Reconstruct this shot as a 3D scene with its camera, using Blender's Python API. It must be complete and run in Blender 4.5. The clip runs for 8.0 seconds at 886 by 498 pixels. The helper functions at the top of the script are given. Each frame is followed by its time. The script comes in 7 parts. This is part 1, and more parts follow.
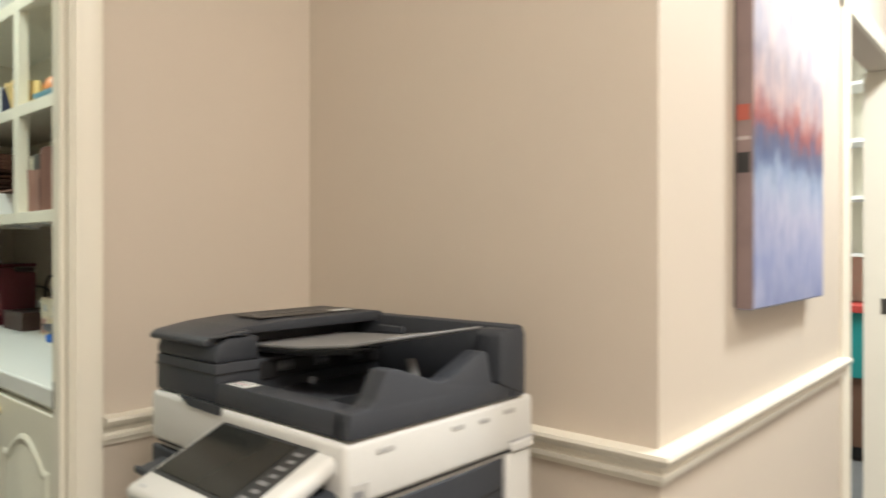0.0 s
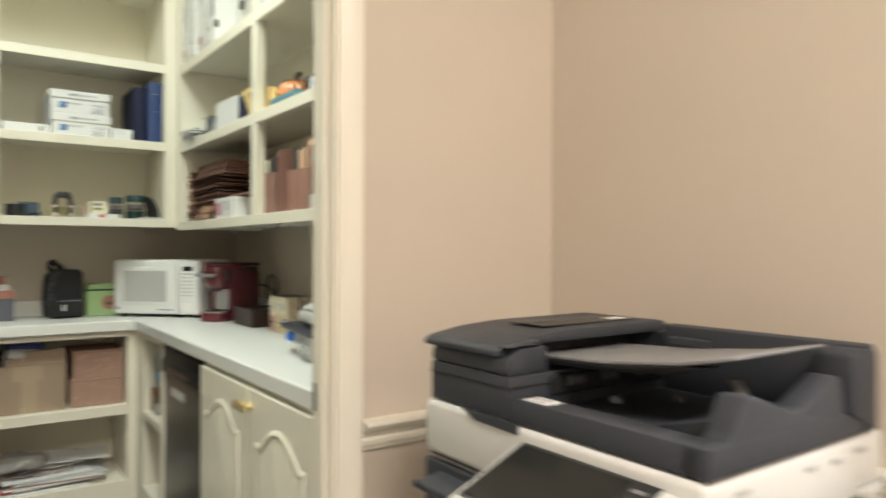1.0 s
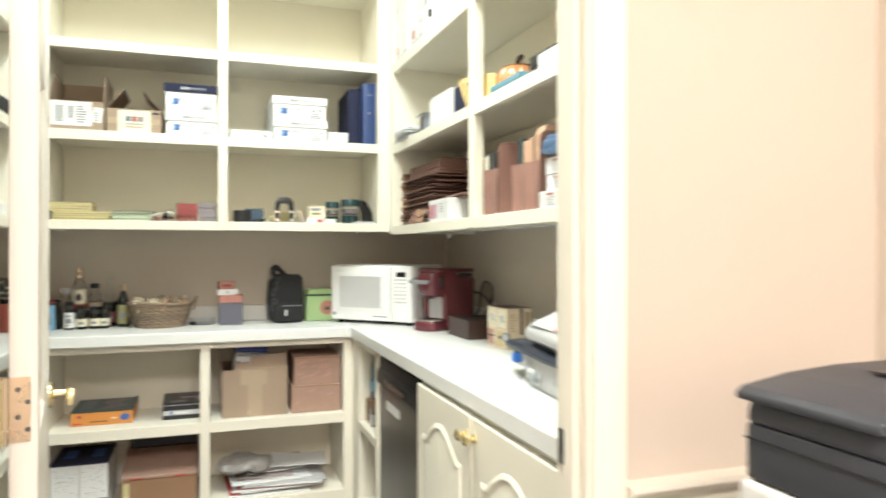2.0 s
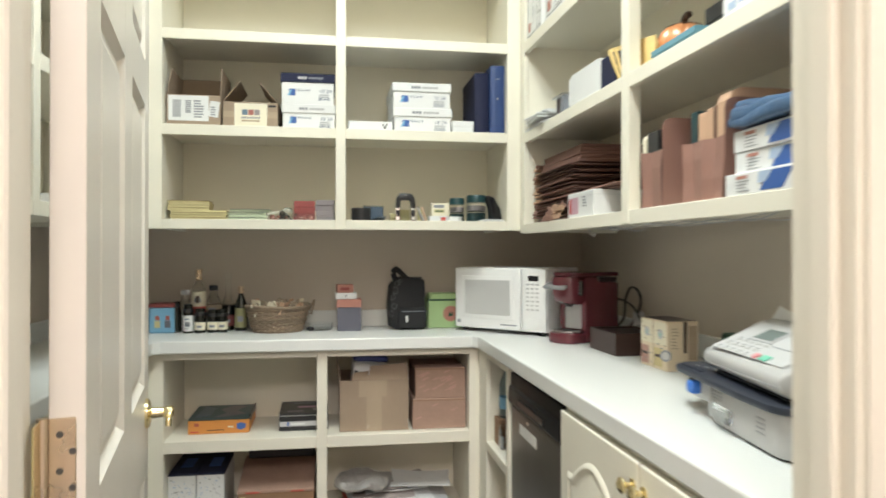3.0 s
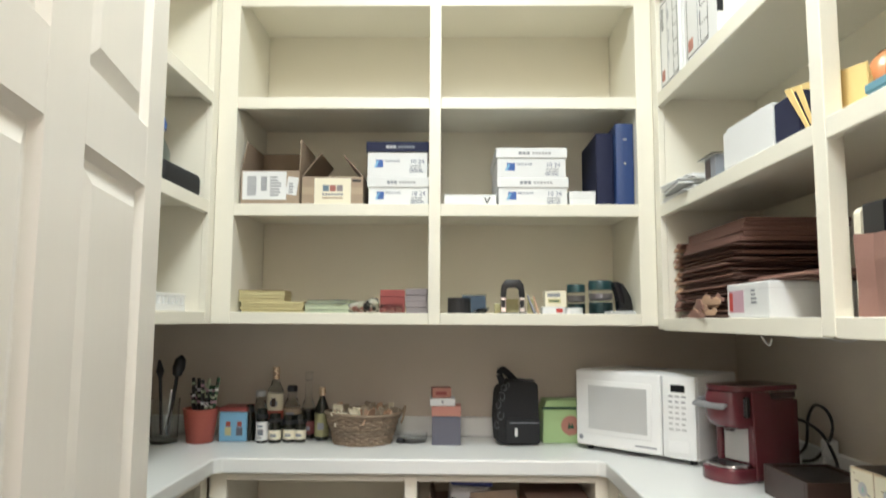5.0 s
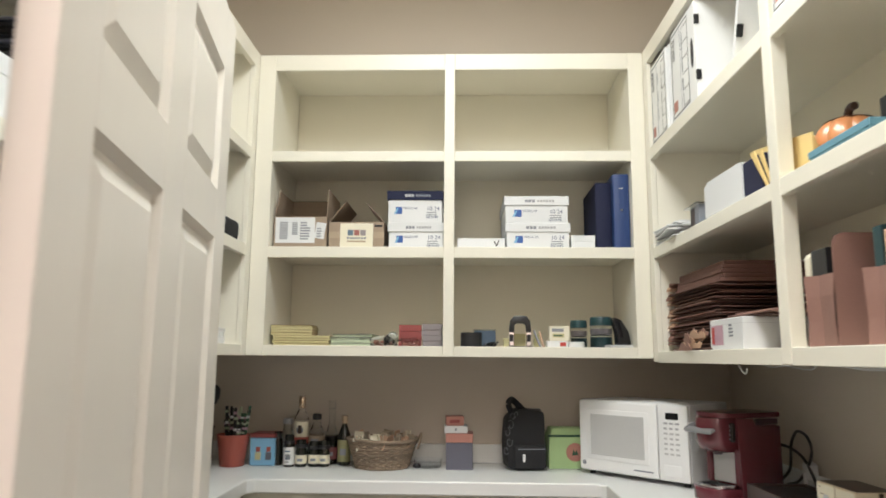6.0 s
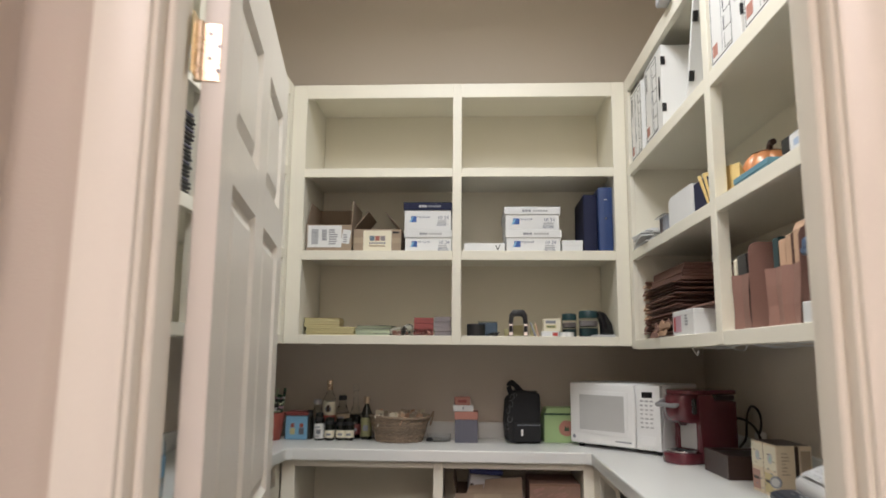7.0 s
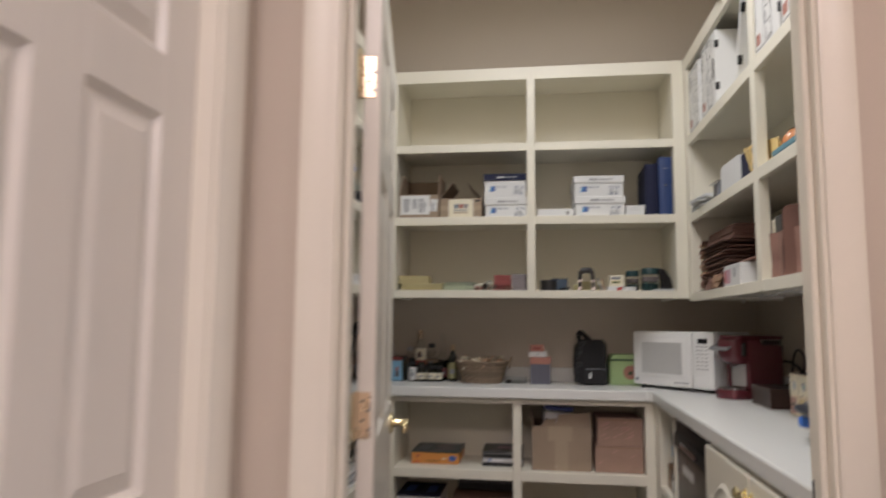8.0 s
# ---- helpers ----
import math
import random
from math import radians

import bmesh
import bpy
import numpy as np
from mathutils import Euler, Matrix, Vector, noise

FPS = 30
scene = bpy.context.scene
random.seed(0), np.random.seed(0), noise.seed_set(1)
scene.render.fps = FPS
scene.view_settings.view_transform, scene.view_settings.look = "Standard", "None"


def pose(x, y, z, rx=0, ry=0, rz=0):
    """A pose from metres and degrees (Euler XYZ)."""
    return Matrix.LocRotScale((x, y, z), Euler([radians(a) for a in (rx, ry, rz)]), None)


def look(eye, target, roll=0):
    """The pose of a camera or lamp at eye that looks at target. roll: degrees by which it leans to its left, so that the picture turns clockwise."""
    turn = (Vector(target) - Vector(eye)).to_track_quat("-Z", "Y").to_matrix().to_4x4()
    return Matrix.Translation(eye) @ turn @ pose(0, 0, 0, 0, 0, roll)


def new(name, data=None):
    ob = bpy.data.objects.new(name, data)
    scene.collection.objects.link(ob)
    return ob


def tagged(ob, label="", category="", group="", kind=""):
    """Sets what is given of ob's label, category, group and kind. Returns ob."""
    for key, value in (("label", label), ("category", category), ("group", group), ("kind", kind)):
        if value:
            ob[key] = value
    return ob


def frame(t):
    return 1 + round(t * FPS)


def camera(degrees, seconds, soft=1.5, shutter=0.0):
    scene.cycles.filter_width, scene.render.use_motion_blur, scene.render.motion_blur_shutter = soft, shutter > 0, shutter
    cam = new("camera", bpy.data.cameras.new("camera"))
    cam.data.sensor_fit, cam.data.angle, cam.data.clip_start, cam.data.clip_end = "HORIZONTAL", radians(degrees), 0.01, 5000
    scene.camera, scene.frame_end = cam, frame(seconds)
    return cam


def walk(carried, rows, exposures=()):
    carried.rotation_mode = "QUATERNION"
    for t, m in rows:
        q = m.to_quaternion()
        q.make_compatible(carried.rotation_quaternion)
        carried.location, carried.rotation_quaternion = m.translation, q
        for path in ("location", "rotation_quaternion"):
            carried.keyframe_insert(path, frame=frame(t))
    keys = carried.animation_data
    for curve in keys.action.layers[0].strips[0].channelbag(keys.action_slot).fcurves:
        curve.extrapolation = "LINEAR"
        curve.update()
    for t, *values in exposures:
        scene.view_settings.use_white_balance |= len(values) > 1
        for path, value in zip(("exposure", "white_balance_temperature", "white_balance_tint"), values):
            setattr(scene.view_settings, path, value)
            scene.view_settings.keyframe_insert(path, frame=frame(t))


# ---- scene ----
cam = camera(65.6, 8.0, soft=1.7, shutter=0.7)
PATH = [
    (0, (-0.043, 0.041, 1.259), (1.453, 1.368, 1.258), 0.0),
    (0.5, (-0.093, 0.173, 1.261), (1.291, 1.616, 1.262), 0.1),
    (1, (-0.12, 0.295, 1.258), (1.038, 1.926, 1.26), 0.2),
    (1.5, (-0.085, 0.461, 1.271), (0.808, 2.251, 1.271), 0.0),
    (2, (-0.056, 0.619, 1.273), (0.592, 2.511, 1.277), -0.0),
    (3.5, (-0.002, 1.105, 1.27), (0.211, 3.094, 1.279), 0.1),
    (4, (0.026, 1.267, 1.286), (0.152, 3.263, 1.303), 0.2),
    (4.5, (0.046, 1.38, 1.336), (0.073, 3.378, 1.419), 0.2),
    (5, (0.065, 1.405, 1.371), (0.035, 3.395, 1.576), 0.3),
    (6.5, (0.065, 0.975, 1.33), (-0.012, 2.948, 1.648), 0.5),
    (7, (0.086, 0.774, 1.305), (-0.011, 2.748, 1.616), 0.5),
    (7.5, (0.087, 0.565, 1.28), (-0.058, 2.54, 1.559), 0.5),
    (8, (0.047, 0.359, 1.235), (-0.234, 2.328, 1.45), 0.5),
]
EXPOSURES = [(0, -0.36, 6020, 0), (0.5, -0.45, 6060, 1), (1, -0.14, 6150, 2), (1.5, 0.45, 6050, 4), (2.1, 0.74, 5950, 6), (3.3, 0.10, 5900, 7), (4.2, 0.14, 5880, 8), (5, 0.17, 5860, 10), (6.5, -0.26, 6000, 15), (7, -0.48, 6000, 17), (7.5, -0.62, 6000, 19), (8, -0.82, 6050, 20)]
walk(cam, [(t, look(eye, target, roll)) for t, eye, target, roll in PATH], EXPOSURES)

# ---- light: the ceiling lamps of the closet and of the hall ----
world = bpy.data.worlds.new("world")
scene.world = world
world.use_nodes = True
world.node_tree.nodes["Background"].inputs["Color"].default_value = (0.9, 0.95, 1.0, 1)
world.node_tree.nodes["Background"].inputs["Strength"].default_value = 0.05


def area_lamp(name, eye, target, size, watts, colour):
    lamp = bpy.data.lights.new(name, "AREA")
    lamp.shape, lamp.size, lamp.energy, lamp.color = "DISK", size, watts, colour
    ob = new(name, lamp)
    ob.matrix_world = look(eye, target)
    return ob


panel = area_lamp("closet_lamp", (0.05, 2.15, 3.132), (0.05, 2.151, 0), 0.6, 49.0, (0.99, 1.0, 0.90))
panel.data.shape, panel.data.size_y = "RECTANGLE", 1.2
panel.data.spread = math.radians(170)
area_lamp("hall_lamp", (0.0, -0.85, 3.05), (0.0, -0.849, 0), 1.2, 113, (1.0, 0.86, 0.77))
area_lamp("hall_lamp_far", (2.5, -0.3, 2.9), (2.5, -0.299, 0), 0.4, 105, (1.0, 0.93, 0.90))
# unseen fill light, added to brighten the side room's bookcase
area_lamp("side_room_fill", (3.9, 1.6, 2.6), (3.9, 1.601, 0), 0.6, 75, (1.0, 0.97, 0.92))

# ---- materials ----


def surf(name, rgb, rough=0.5, metal=0.0, mottle=0.06, scale=5.0, grain=0.03, fine=140.0, bump=0.04, stretch=(1, 1, 1), coat=0.0, vary=0.0, wear=0.12):
    """A surface with broad mottling, fine grain, uneven gloss and relief."""
    m = bpy.data.materials.new(name)
    m.use_nodes = True
    nt = m.node_tree
    bsdf = nt.nodes["Principled BSDF"]
    bsdf.inputs["Metallic"].default_value = metal
    bsdf.inputs["Coat Weight"].default_value = coat
    co = nt.nodes.new("ShaderNodeTexCoord")
    mp = nt.nodes.new("ShaderNodeMapping")
    mp.inputs["Scale"].default_value = stretch
    nt.links.new(co.outputs["Object"], mp.inputs["Vector"])
    broad = nt.nodes.new("ShaderNodeTexNoise")
    broad.inputs["Scale"].default_value, broad.inputs["Detail"].default_value = scale, 4
    small = nt.nodes.new("ShaderNodeTexNoise")
    small.inputs["Scale"].default_value, small.inputs["Detail"].default_value = fine, 3
    for n in (broad, small):
        nt.links.new(mp.outputs["Vector"], n.inputs["Vector"])
    add = nt.nodes.new("ShaderNodeMath")
    add.operation = "MULTIPLY_ADD"
    nt.links.new(broad.outputs["Fac"], add.inputs[0])
    add.inputs[1].default_value, add.inputs[2].default_value = 2 * mottle, 1 - mottle
    add2 = nt.nodes.new("ShaderNodeMath")
    add2.operation = "MULTIPLY_ADD"
    nt.links.new(small.outputs["Fac"], add2.inputs[0])
    add2.inputs[1].default_value = 2 * grain
    sub = nt.nodes.new("ShaderNodeMath")
    sub.operation = "SUBTRACT"
    nt.links.new(add.outputs[0], sub.inputs[0])
    sub.inputs[1].default_value = grain
    nt.links.new(sub.outputs[0], add2.inputs[2])
    last = add2.outputs[0]
    if vary:
        info = nt.nodes.new("ShaderNodeObjectInfo")
        va = nt.nodes.new("ShaderNodeMath")
        va.operation = "MULTIPLY_ADD"
        nt.links.new(info.outputs["Random"], va.inputs[0])
        va.inputs[1].default_value, va.inputs[2].default_value = 2 * vary, 1 - vary
        mu = nt.nodes.new("ShaderNodeMath")
        mu.operation = "MULTIPLY"
        nt.links.new(va.outputs[0], mu.inputs[0])
        nt.links.new(last, mu.inputs[1])
        last = mu.outputs[0]
    mix = nt.nodes.new("ShaderNodeVectorMath")
    mix.operation = "SCALE"
    mix.inputs[0].default_value = rgb
    nt.links.new(last, mix.inputs["Scale"])
    nt.links.new(mix.outputs[0], bsdf.inputs["Base Color"])
    ro = nt.nodes.new("ShaderNodeMath")
    ro.operation = "MULTIPLY_ADD"
    nt.links.new(broad.outputs["Fac"], ro.inputs[0])
    ro.inputs[1].default_value, ro.inputs[2].default_value = wear, rough - wear / 2
    nt.links.new(ro.outputs[0], bsdf.inputs["Roughness"])
    if bump:
        bp = nt.nodes.new("ShaderNodeBump")
        bp.inputs["Strength"].default_value, bp.inputs["Distance"].default_value = bump, 0.004
        nt.links.new(small.outputs["Fac"], bp.inputs["Height"])
        nt.links.new(bp.outputs["Normal"], bsdf.inputs["Normal"])
    return m


def clear(name, rgb, rough=0.05, ior=1.45):
    m = bpy.data.materials.new(name)
    m.use_nodes = True
    b = m.node_tree.nodes["Principled BSDF"]
    b.inputs["Base Color"].default_value = (*rgb, 1)
    b.inputs["Roughness"].default_value = rough
    b.inputs["IOR"].default_value = ior
    b.inputs["Transmission Weight"].default_value = 1.0
    return m


WALL = surf("tan_wall_paint", (0.595, 0.525, 0.442), 0.6, mottle=0.03, scale=2.0, grain=0.02, fine=260, bump=0.12)
CEIL = surf("ceiling_paint", (0.74, 0.70, 0.62), 0.8, mottle=0.03, scale=3, bump=0.2, fine=90)
CREAM = surf("cream_trim_paint", (0.80, 0.76, 0.66), 0.38, mottle=0.03, scale=7, grain=0.015, fine=180, bump=0.03)
SHELF = surf("cream_shelf_paint", (0.82, 0.785, 0.675), 0.42, mottle=0.035, scale=6, grain=0.02, fine=160, bump=0.05)
BACKP = surf("cream_tan_back_paint", (0.81, 0.765, 0.63), 0.5, mottle=0.04, scale=4, grain=0.02, fine=200, bump=0.08)
LEAF = surf("white_door_paint", (0.76, 0.72, 0.65), 0.34, mottle=0.025, scale=6, grain=0.02, fine=70, bump=0.05, stretch=(1, 1, 0.12))
CAB = surf("cream_cabinet_paint", (0.78, 0.75, 0.64), 0.35, mottle=0.03, scale=6, fine=160, bump=0.03)
COUNTER = surf("white_laminate", (0.76, 0.77, 0.75), 0.34, mottle=0.012, scale=3, grain=0.02, fine=400, bump=0.0, wear=0.03)
CARPET = surf("grey_carpet", (0.19, 0.19, 0.195), 0.95, mottle=0.2, scale=9, grain=0.3, fine=500, bump=0.8)
DARKFLOOR = surf("dark_floor_tile", (0.07, 0.062, 0.055), 0.5, mottle=0.2, scale=5, fine=80)
BRASS = surf("polished_brass", (0.90, 0.78, 0.46), 0.18, metal=1.0, mottle=0.08, scale=30, bump=0.01)
STEEL = surf("brushed_steel", (0.155, 0.15, 0.145), 0.36, metal=1.0, mottle=0.06, scale=8, grain=0.08, fine=260, bump=0.02, stretch=(1, 1, 0.03))
CHROME = surf("chrome", (0.75, 0.75, 0.76), 0.12, metal=1.0, mottle=0.03, bump=0)
BLACKP = surf("black_plastic", (0.018, 0.018, 0.02), 0.4, mottle=0.15, scale=20, fine=300, bump=0.05)
BLACKGLOSS = surf("black_gloss_plastic", (0.012, 0.012, 0.014), 0.12, mottle=0.1, scale=20, bump=0)
CHARCOAL = surf("charcoal_plastic", (0.044, 0.048, 0.058), 0.5, mottle=0.08, scale=9, grain=0.08, fine=420, bump=0.1)
GREYDARK = surf("dark_grey_plastic_tray", (0.11, 0.115, 0.13), 0.45, mottle=0.06, scale=9, grain=0.05, fine=400, bump=0.05)
CHARCOAL_LIGHT = surf("grey_plastic_tray", (0.22, 0.22, 0.225), 0.45, mottle=0.06, scale=9, grain=0.05, fine=400, bump=0.05)
OFFWHITE = surf("warm_white_plastic", (0.65, 0.645, 0.625), 0.4, mottle=0.03, scale=8, fine=320, bump=0.04)
WHITEP = surf("white_plastic", (0.80, 0.80, 0.79), 0.32, mottle=0.02, scale=8, fine=300, bump=0.02)
GREYP = surf("light_grey_plastic", (0.52, 0.52, 0.53), 0.42, mottle=0.03, scale=8, fine=320, bump=0.04)
PALEGREY = surf("pale_grey_plastic", (0.49, 0.485, 0.48), 0.42, mottle=0.03, scale=8, fine=320, bump=0.04)
OFFGREY = surf("keypad_overlay", (0.60, 0.60, 0.605), 0.4, mottle=0.03, scale=8, bump=0.02)
SLATE = surf("slate_blue_plastic", (0.026, 0.032, 0.05), 0.4, mottle=0.06, scale=8, bump=0.03)
SCREEN = surf("dark_touch_screen", (0.020, 0.021, 0.019), 0.15, mottle=0.05, scale=4, bump=0)
LCD = surf("grey_lcd", (0.20, 0.24, 0.23), 0.2, mottle=0.05, bump=0)
MWGLASS = surf("microwave_window_mesh", (0.50, 0.50, 0.49), 0.3, mottle=0.05, scale=9, grain=0.12, fine=700, bump=0.04)
RED = surf("dark_red_plastic", (0.125, 0.026, 0.035), 0.22, mottle=0.06, scale=7, bump=0.01, coat=0.2)
BLACKRED = surf("dark_smoked_plastic", (0.035, 0.012, 0.016), 0.3, mottle=0.08, bump=0.02)
MAUVE = surf("mauve_label", (0.52, 0.33, 0.40), 0.6, mottle=0.08, scale=40, bump=0)
GREYPINK = surf("dusty_pink_print", (0.46, 0.27, 0.22), 0.6, mottle=0.15, scale=60, bump=0)
STRAW = surf("straw_yellow_print", (0.62, 0.52, 0.27), 0.6, mottle=0.15, scale=60, bump=0)
PAPERTAN = surf("tan_paper_strips", (0.42, 0.35, 0.26), 0.7, mottle=0.1, scale=30, bump=0.05, vary=0.25)
SLATEBLUE = surf("slate_blue_tray", (0.05, 0.09, 0.14), 0.3, mottle=0.12, bump=0.02)
TERRADARK = surf("wine_red_label", (0.17, 0.05, 0.05), 0.5, mottle=0.15, scale=40, bump=0)
OLIVE = surf("olive_label", (0.30, 0.29, 0.15), 0.55, mottle=0.15, scale=50, bump=0)
BLACKSATIN = surf("black_satin_plastic", (0.008, 0.008, 0.009), 0.45, mottle=0.15, scale=12, bump=0.03)
GREYMARK = surf("faint_grey_print", (0.38, 0.38, 0.39), 0.6, mottle=0.05, bump=0)
DUSTBLUE = surf("dusty_blue_print", (0.14, 0.20, 0.26), 0.6, mottle=0.05, bump=0)
DUSTRED = surf("dusty_red_print", (0.36, 0.13, 0.11), 0.6, mottle=0.05, bump=0)
VIOLETBLUE = surf("violet_blue_wrap", (0.06, 0.085, 0.33), 0.35, mottle=0.1, bump=0.03)
MAUVEGREY = surf("mauve_grey_board", (0.40, 0.35, 0.335), 0.7, mottle=0.08, scale=12, bump=0.04)
TEALBLUE = surf("dusty_teal_card", (0.14, 0.30, 0.38), 0.6, mottle=0.06, bump=0.03)
# paler than BRASS: the white reflection on the hinges is put into colour
HINGE = surf("pale_brass", (0.72, 0.58, 0.42), 0.28, metal=1.0, mottle=0.12, scale=30, bump=0.02)
MOULD = surf("moulded_plastic_mark", (0.46, 0.45, 0.43), 0.5, mottle=0.04, bump=0.02)
KRAFT = surf("brown_cardboard", (0.335, 0.255, 0.185), 0.8, mottle=0.08, scale=9, grain=0.07, fine=120, bump=0.12, stretch=(1, 1, 0.25))
# shade on low cartons put into the colour; also seams and pad backings
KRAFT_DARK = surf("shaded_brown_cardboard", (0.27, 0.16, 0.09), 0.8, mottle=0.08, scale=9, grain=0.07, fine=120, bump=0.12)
KRAFT_PRINT = surf("printed_cardboard", (0.36, 0.235, 0.18), 0.75, mottle=0.14, scale=22, grain=0.08, fine=90, bump=0.1)
TAPE = surf("tan_packing_tape", (0.43, 0.34, 0.245), 0.25, mottle=0.05, scale=15, bump=0.02)
PAPER = surf("white_paper", (0.74, 0.745, 0.745), 0.6, mottle=0.025, scale=14, fine=200, bump=0.03, vary=0.04)
CREAMPAPER = surf("cream_label_paper", (0.78, 0.73, 0.58), 0.6, mottle=0.02, scale=12, bump=0.02)
NAVY = surf("navy_card", (0.009, 0.012, 0.045), 0.8, mottle=0.08, scale=10, bump=0.03)
BLUE = surf("blue_vinyl", (0.028, 0.058, 0.18), 0.4, mottle=0.06, scale=10, fine=260, bump=0.05)
PRINTBLUE = surf("print_blue", (0.05, 0.12, 0.38), 0.6, mottle=0.04, bump=0)
PRINTBLUE2 = surf("print_slate_blue", (0.10, 0.13, 0.22), 0.6, mottle=0.04, bump=0)
SKYBLUE = surf("light_blue_print", (0.22, 0.45, 0.66), 0.55, mottle=0.05, bump=0)
WATERPRINT = surf("pale_blue_print", (0.42, 0.52, 0.68), 0.55, mottle=0.1, scale=30, bump=0)
PRINTGREY = surf("print_grey", (0.24, 0.25, 0.28), 0.6, mottle=0.05, bump=0)
PRINTBLACK = surf("print_black", (0.02, 0.02, 0.022), 0.6, mottle=0.05, bump=0)
PRINTRED = surf("print_red", (0.50, 0.06, 0.05), 0.6, mottle=0.05, bump=0)
FOLDER = surf("red_brown_pressboard", (0.30, 0.165, 0.13), 0.75, mottle=0.07, scale=8, grain=0.06, fine=240, bump=0.08, vary=0.12)
FOLDER_MID = surf("brown_pressboard", (0.185, 0.098, 0.078), 0.75, mottle=0.08, scale=8, grain=0.06, fine=240, bump=0.08, vary=0.12)
FOLDER_DARK = surf("dark_pressboard", (0.12, 0.06, 0.045), 0.75, mottle=0.1, scale=8, fine=240, bump=0.08)
MANILA = surf("manila_card", (0.55, 0.36, 0.24), 0.7, mottle=0.05, scale=8, bump=0.04, vary=0.08)
YELLOWENV = surf("yellow_envelope", (0.78, 0.58, 0.24), 0.65, mottle=0.05, scale=9, bump=0.06)
YPAD = surf("yellow_note_pad", (0.56, 0.51, 0.27), 0.7, mottle=0.05, scale=20, grain=0.08, fine=300, bump=0.1, stretch=(0.1, 0.1, 4), vary=0.05)
GPAD = surf("pale_green_pad", (0.44, 0.50, 0.35), 0.7, mottle=0.06, scale=20, grain=0.1, fine=300, bump=0.1, stretch=(0.1, 0.1, 4), vary=0.08)
PINKBOX = surf("coral_card", (0.46, 0.21, 0.165), 0.6, mottle=0.05, bump=0.03)
REDBOX = surf("red_card", (0.27, 0.06, 0.055), 0.5, mottle=0.08, bump=0.03, vary=0.1)
GREYBOX = surf("mauve_grey_card", (0.26, 0.23, 0.24), 0.6, mottle=0.06, bump=0.03, vary=0.1)
SLATEBOX = surf("slate_grey_card", (0.12, 0.12, 0.155), 0.6, mottle=0.06, bump=0.05)
TERRA = surf("terracotta_red_plastic", (0.36, 0.085, 0.06), 0.5, mottle=0.06, scale=10, bump=0.04)
WICKER = surf("wicker", (0.235, 0.175, 0.12), 0.75, mottle=0.2, scale=30, grain=0.1, fine=220, bump=0.2, vary=0.2)
BLACKCLOTH = surf("black_nylon", (0.014, 0.014, 0.016), 0.8, mottle=0.2, scale=15, grain=0.2, fine=500, bump=0.35)
GREYCLOTH = surf("grey_print_on_nylon", (0.10, 0.10, 0.105), 0.7, mottle=0.1, bump=0.1)
LIME = surf("lime_green_fabric", (0.42, 0.59, 0.29), 0.8, mottle=0.07, scale=10, grain=0.08, fine=450, bump=0.25)
DGREEN = surf("dark_green_trim", (0.03, 0.09, 0.05), 0.7, bump=0.1)
WALNUT = surf("dark_brown_wood", (0.046, 0.025, 0.020), 0.4, mottle=0.2, scale=7, grain=0.12, fine=60, bump=0.05, stretch=(0.3, 1, 4))
TEACARD = surf("tan_tea_carton", (0.73, 0.62, 0.46), 0.55, mottle=0.08, scale=14, bump=0.03)
TEALDARK = surf("dark_teal_plastic", (0.016, 0.052, 0.058), 0.35, mottle=0.1, bump=0.02)
ORANGE = surf("orange_glazed_ceramic", (0.60, 0.25, 0.10), 0.3, mottle=0.1, scale=12, bump=0.03, coat=0.2)
ORANGECARD = surf("orange_carton", (0.62, 0.26, 0.06), 0.5, mottle=0.05, bump=0.02)
CANVAS_EDGE = surf("shaded_print_canvas_edge", (0.20, 0.145, 0.14), 0.6, mottle=0.45, scale=9, grain=0.1, fine=400, bump=0.1)
GLASS = clear("clear_glass", (0.95, 0.97, 0.96))
PLASTIC_CLEAR = clear("clear_plastic", (0.93, 0.95, 0.96), 0.12, 1.2)
AMBER = clear("amber_liquor", (0.50, 0.20, 0.04), 0.05)
DARKGLASS = surf("dark_bottle_glass", (0.015, 0.016, 0.012), 0.08, mottle=0.1, bump=0)
BLUEBAG = surf("blue_plastic_wrap", (0.07, 0.13, 0.24), 0.3, mottle=0.25, scale=14, grain=0.1, fine=60, bump=0.5)
WHITEBAG = surf("white_crinkled_plastic", (0.72, 0.70, 0.74), 0.35, mottle=0.1, scale=12, grain=0.06, fine=50, bump=0.6)
GREYBAG = surf("grey_crinkled_plastic", (0.30, 0.285, 0.27), 0.3, mottle=0.25, scale=18, grain=0.1, fine=50, bump=0.7)
TEAL = surf("teal_panel", (0.03, 0.30, 0.30), 0.5, mottle=0.05, bump=0.02)
BROWNWOOD = surf("brown_wood", (0.16, 0.085, 0.055), 0.5, mottle=0.2, scale=6, stretch=(1, 1, 0.2), bump=0.05)
PEACH = surf("peach_button", (0.75, 0.48, 0.36), 0.4, bump=0)
PINKC = surf("pink_button", (0.75, 0.28, 0.30), 0.4, bump=0)
MINT = surf("green_button", (0.20, 0.60, 0.45), 0.4, bump=0)
CAPBLUE = surf("bright_blue_plastic", (0.04, 0.17, 0.62), 0.35, bump=0)
WATERBLUE = clear("pale_blue_plastic", (0.70, 0.85, 0.95), 0.15, 1.15)


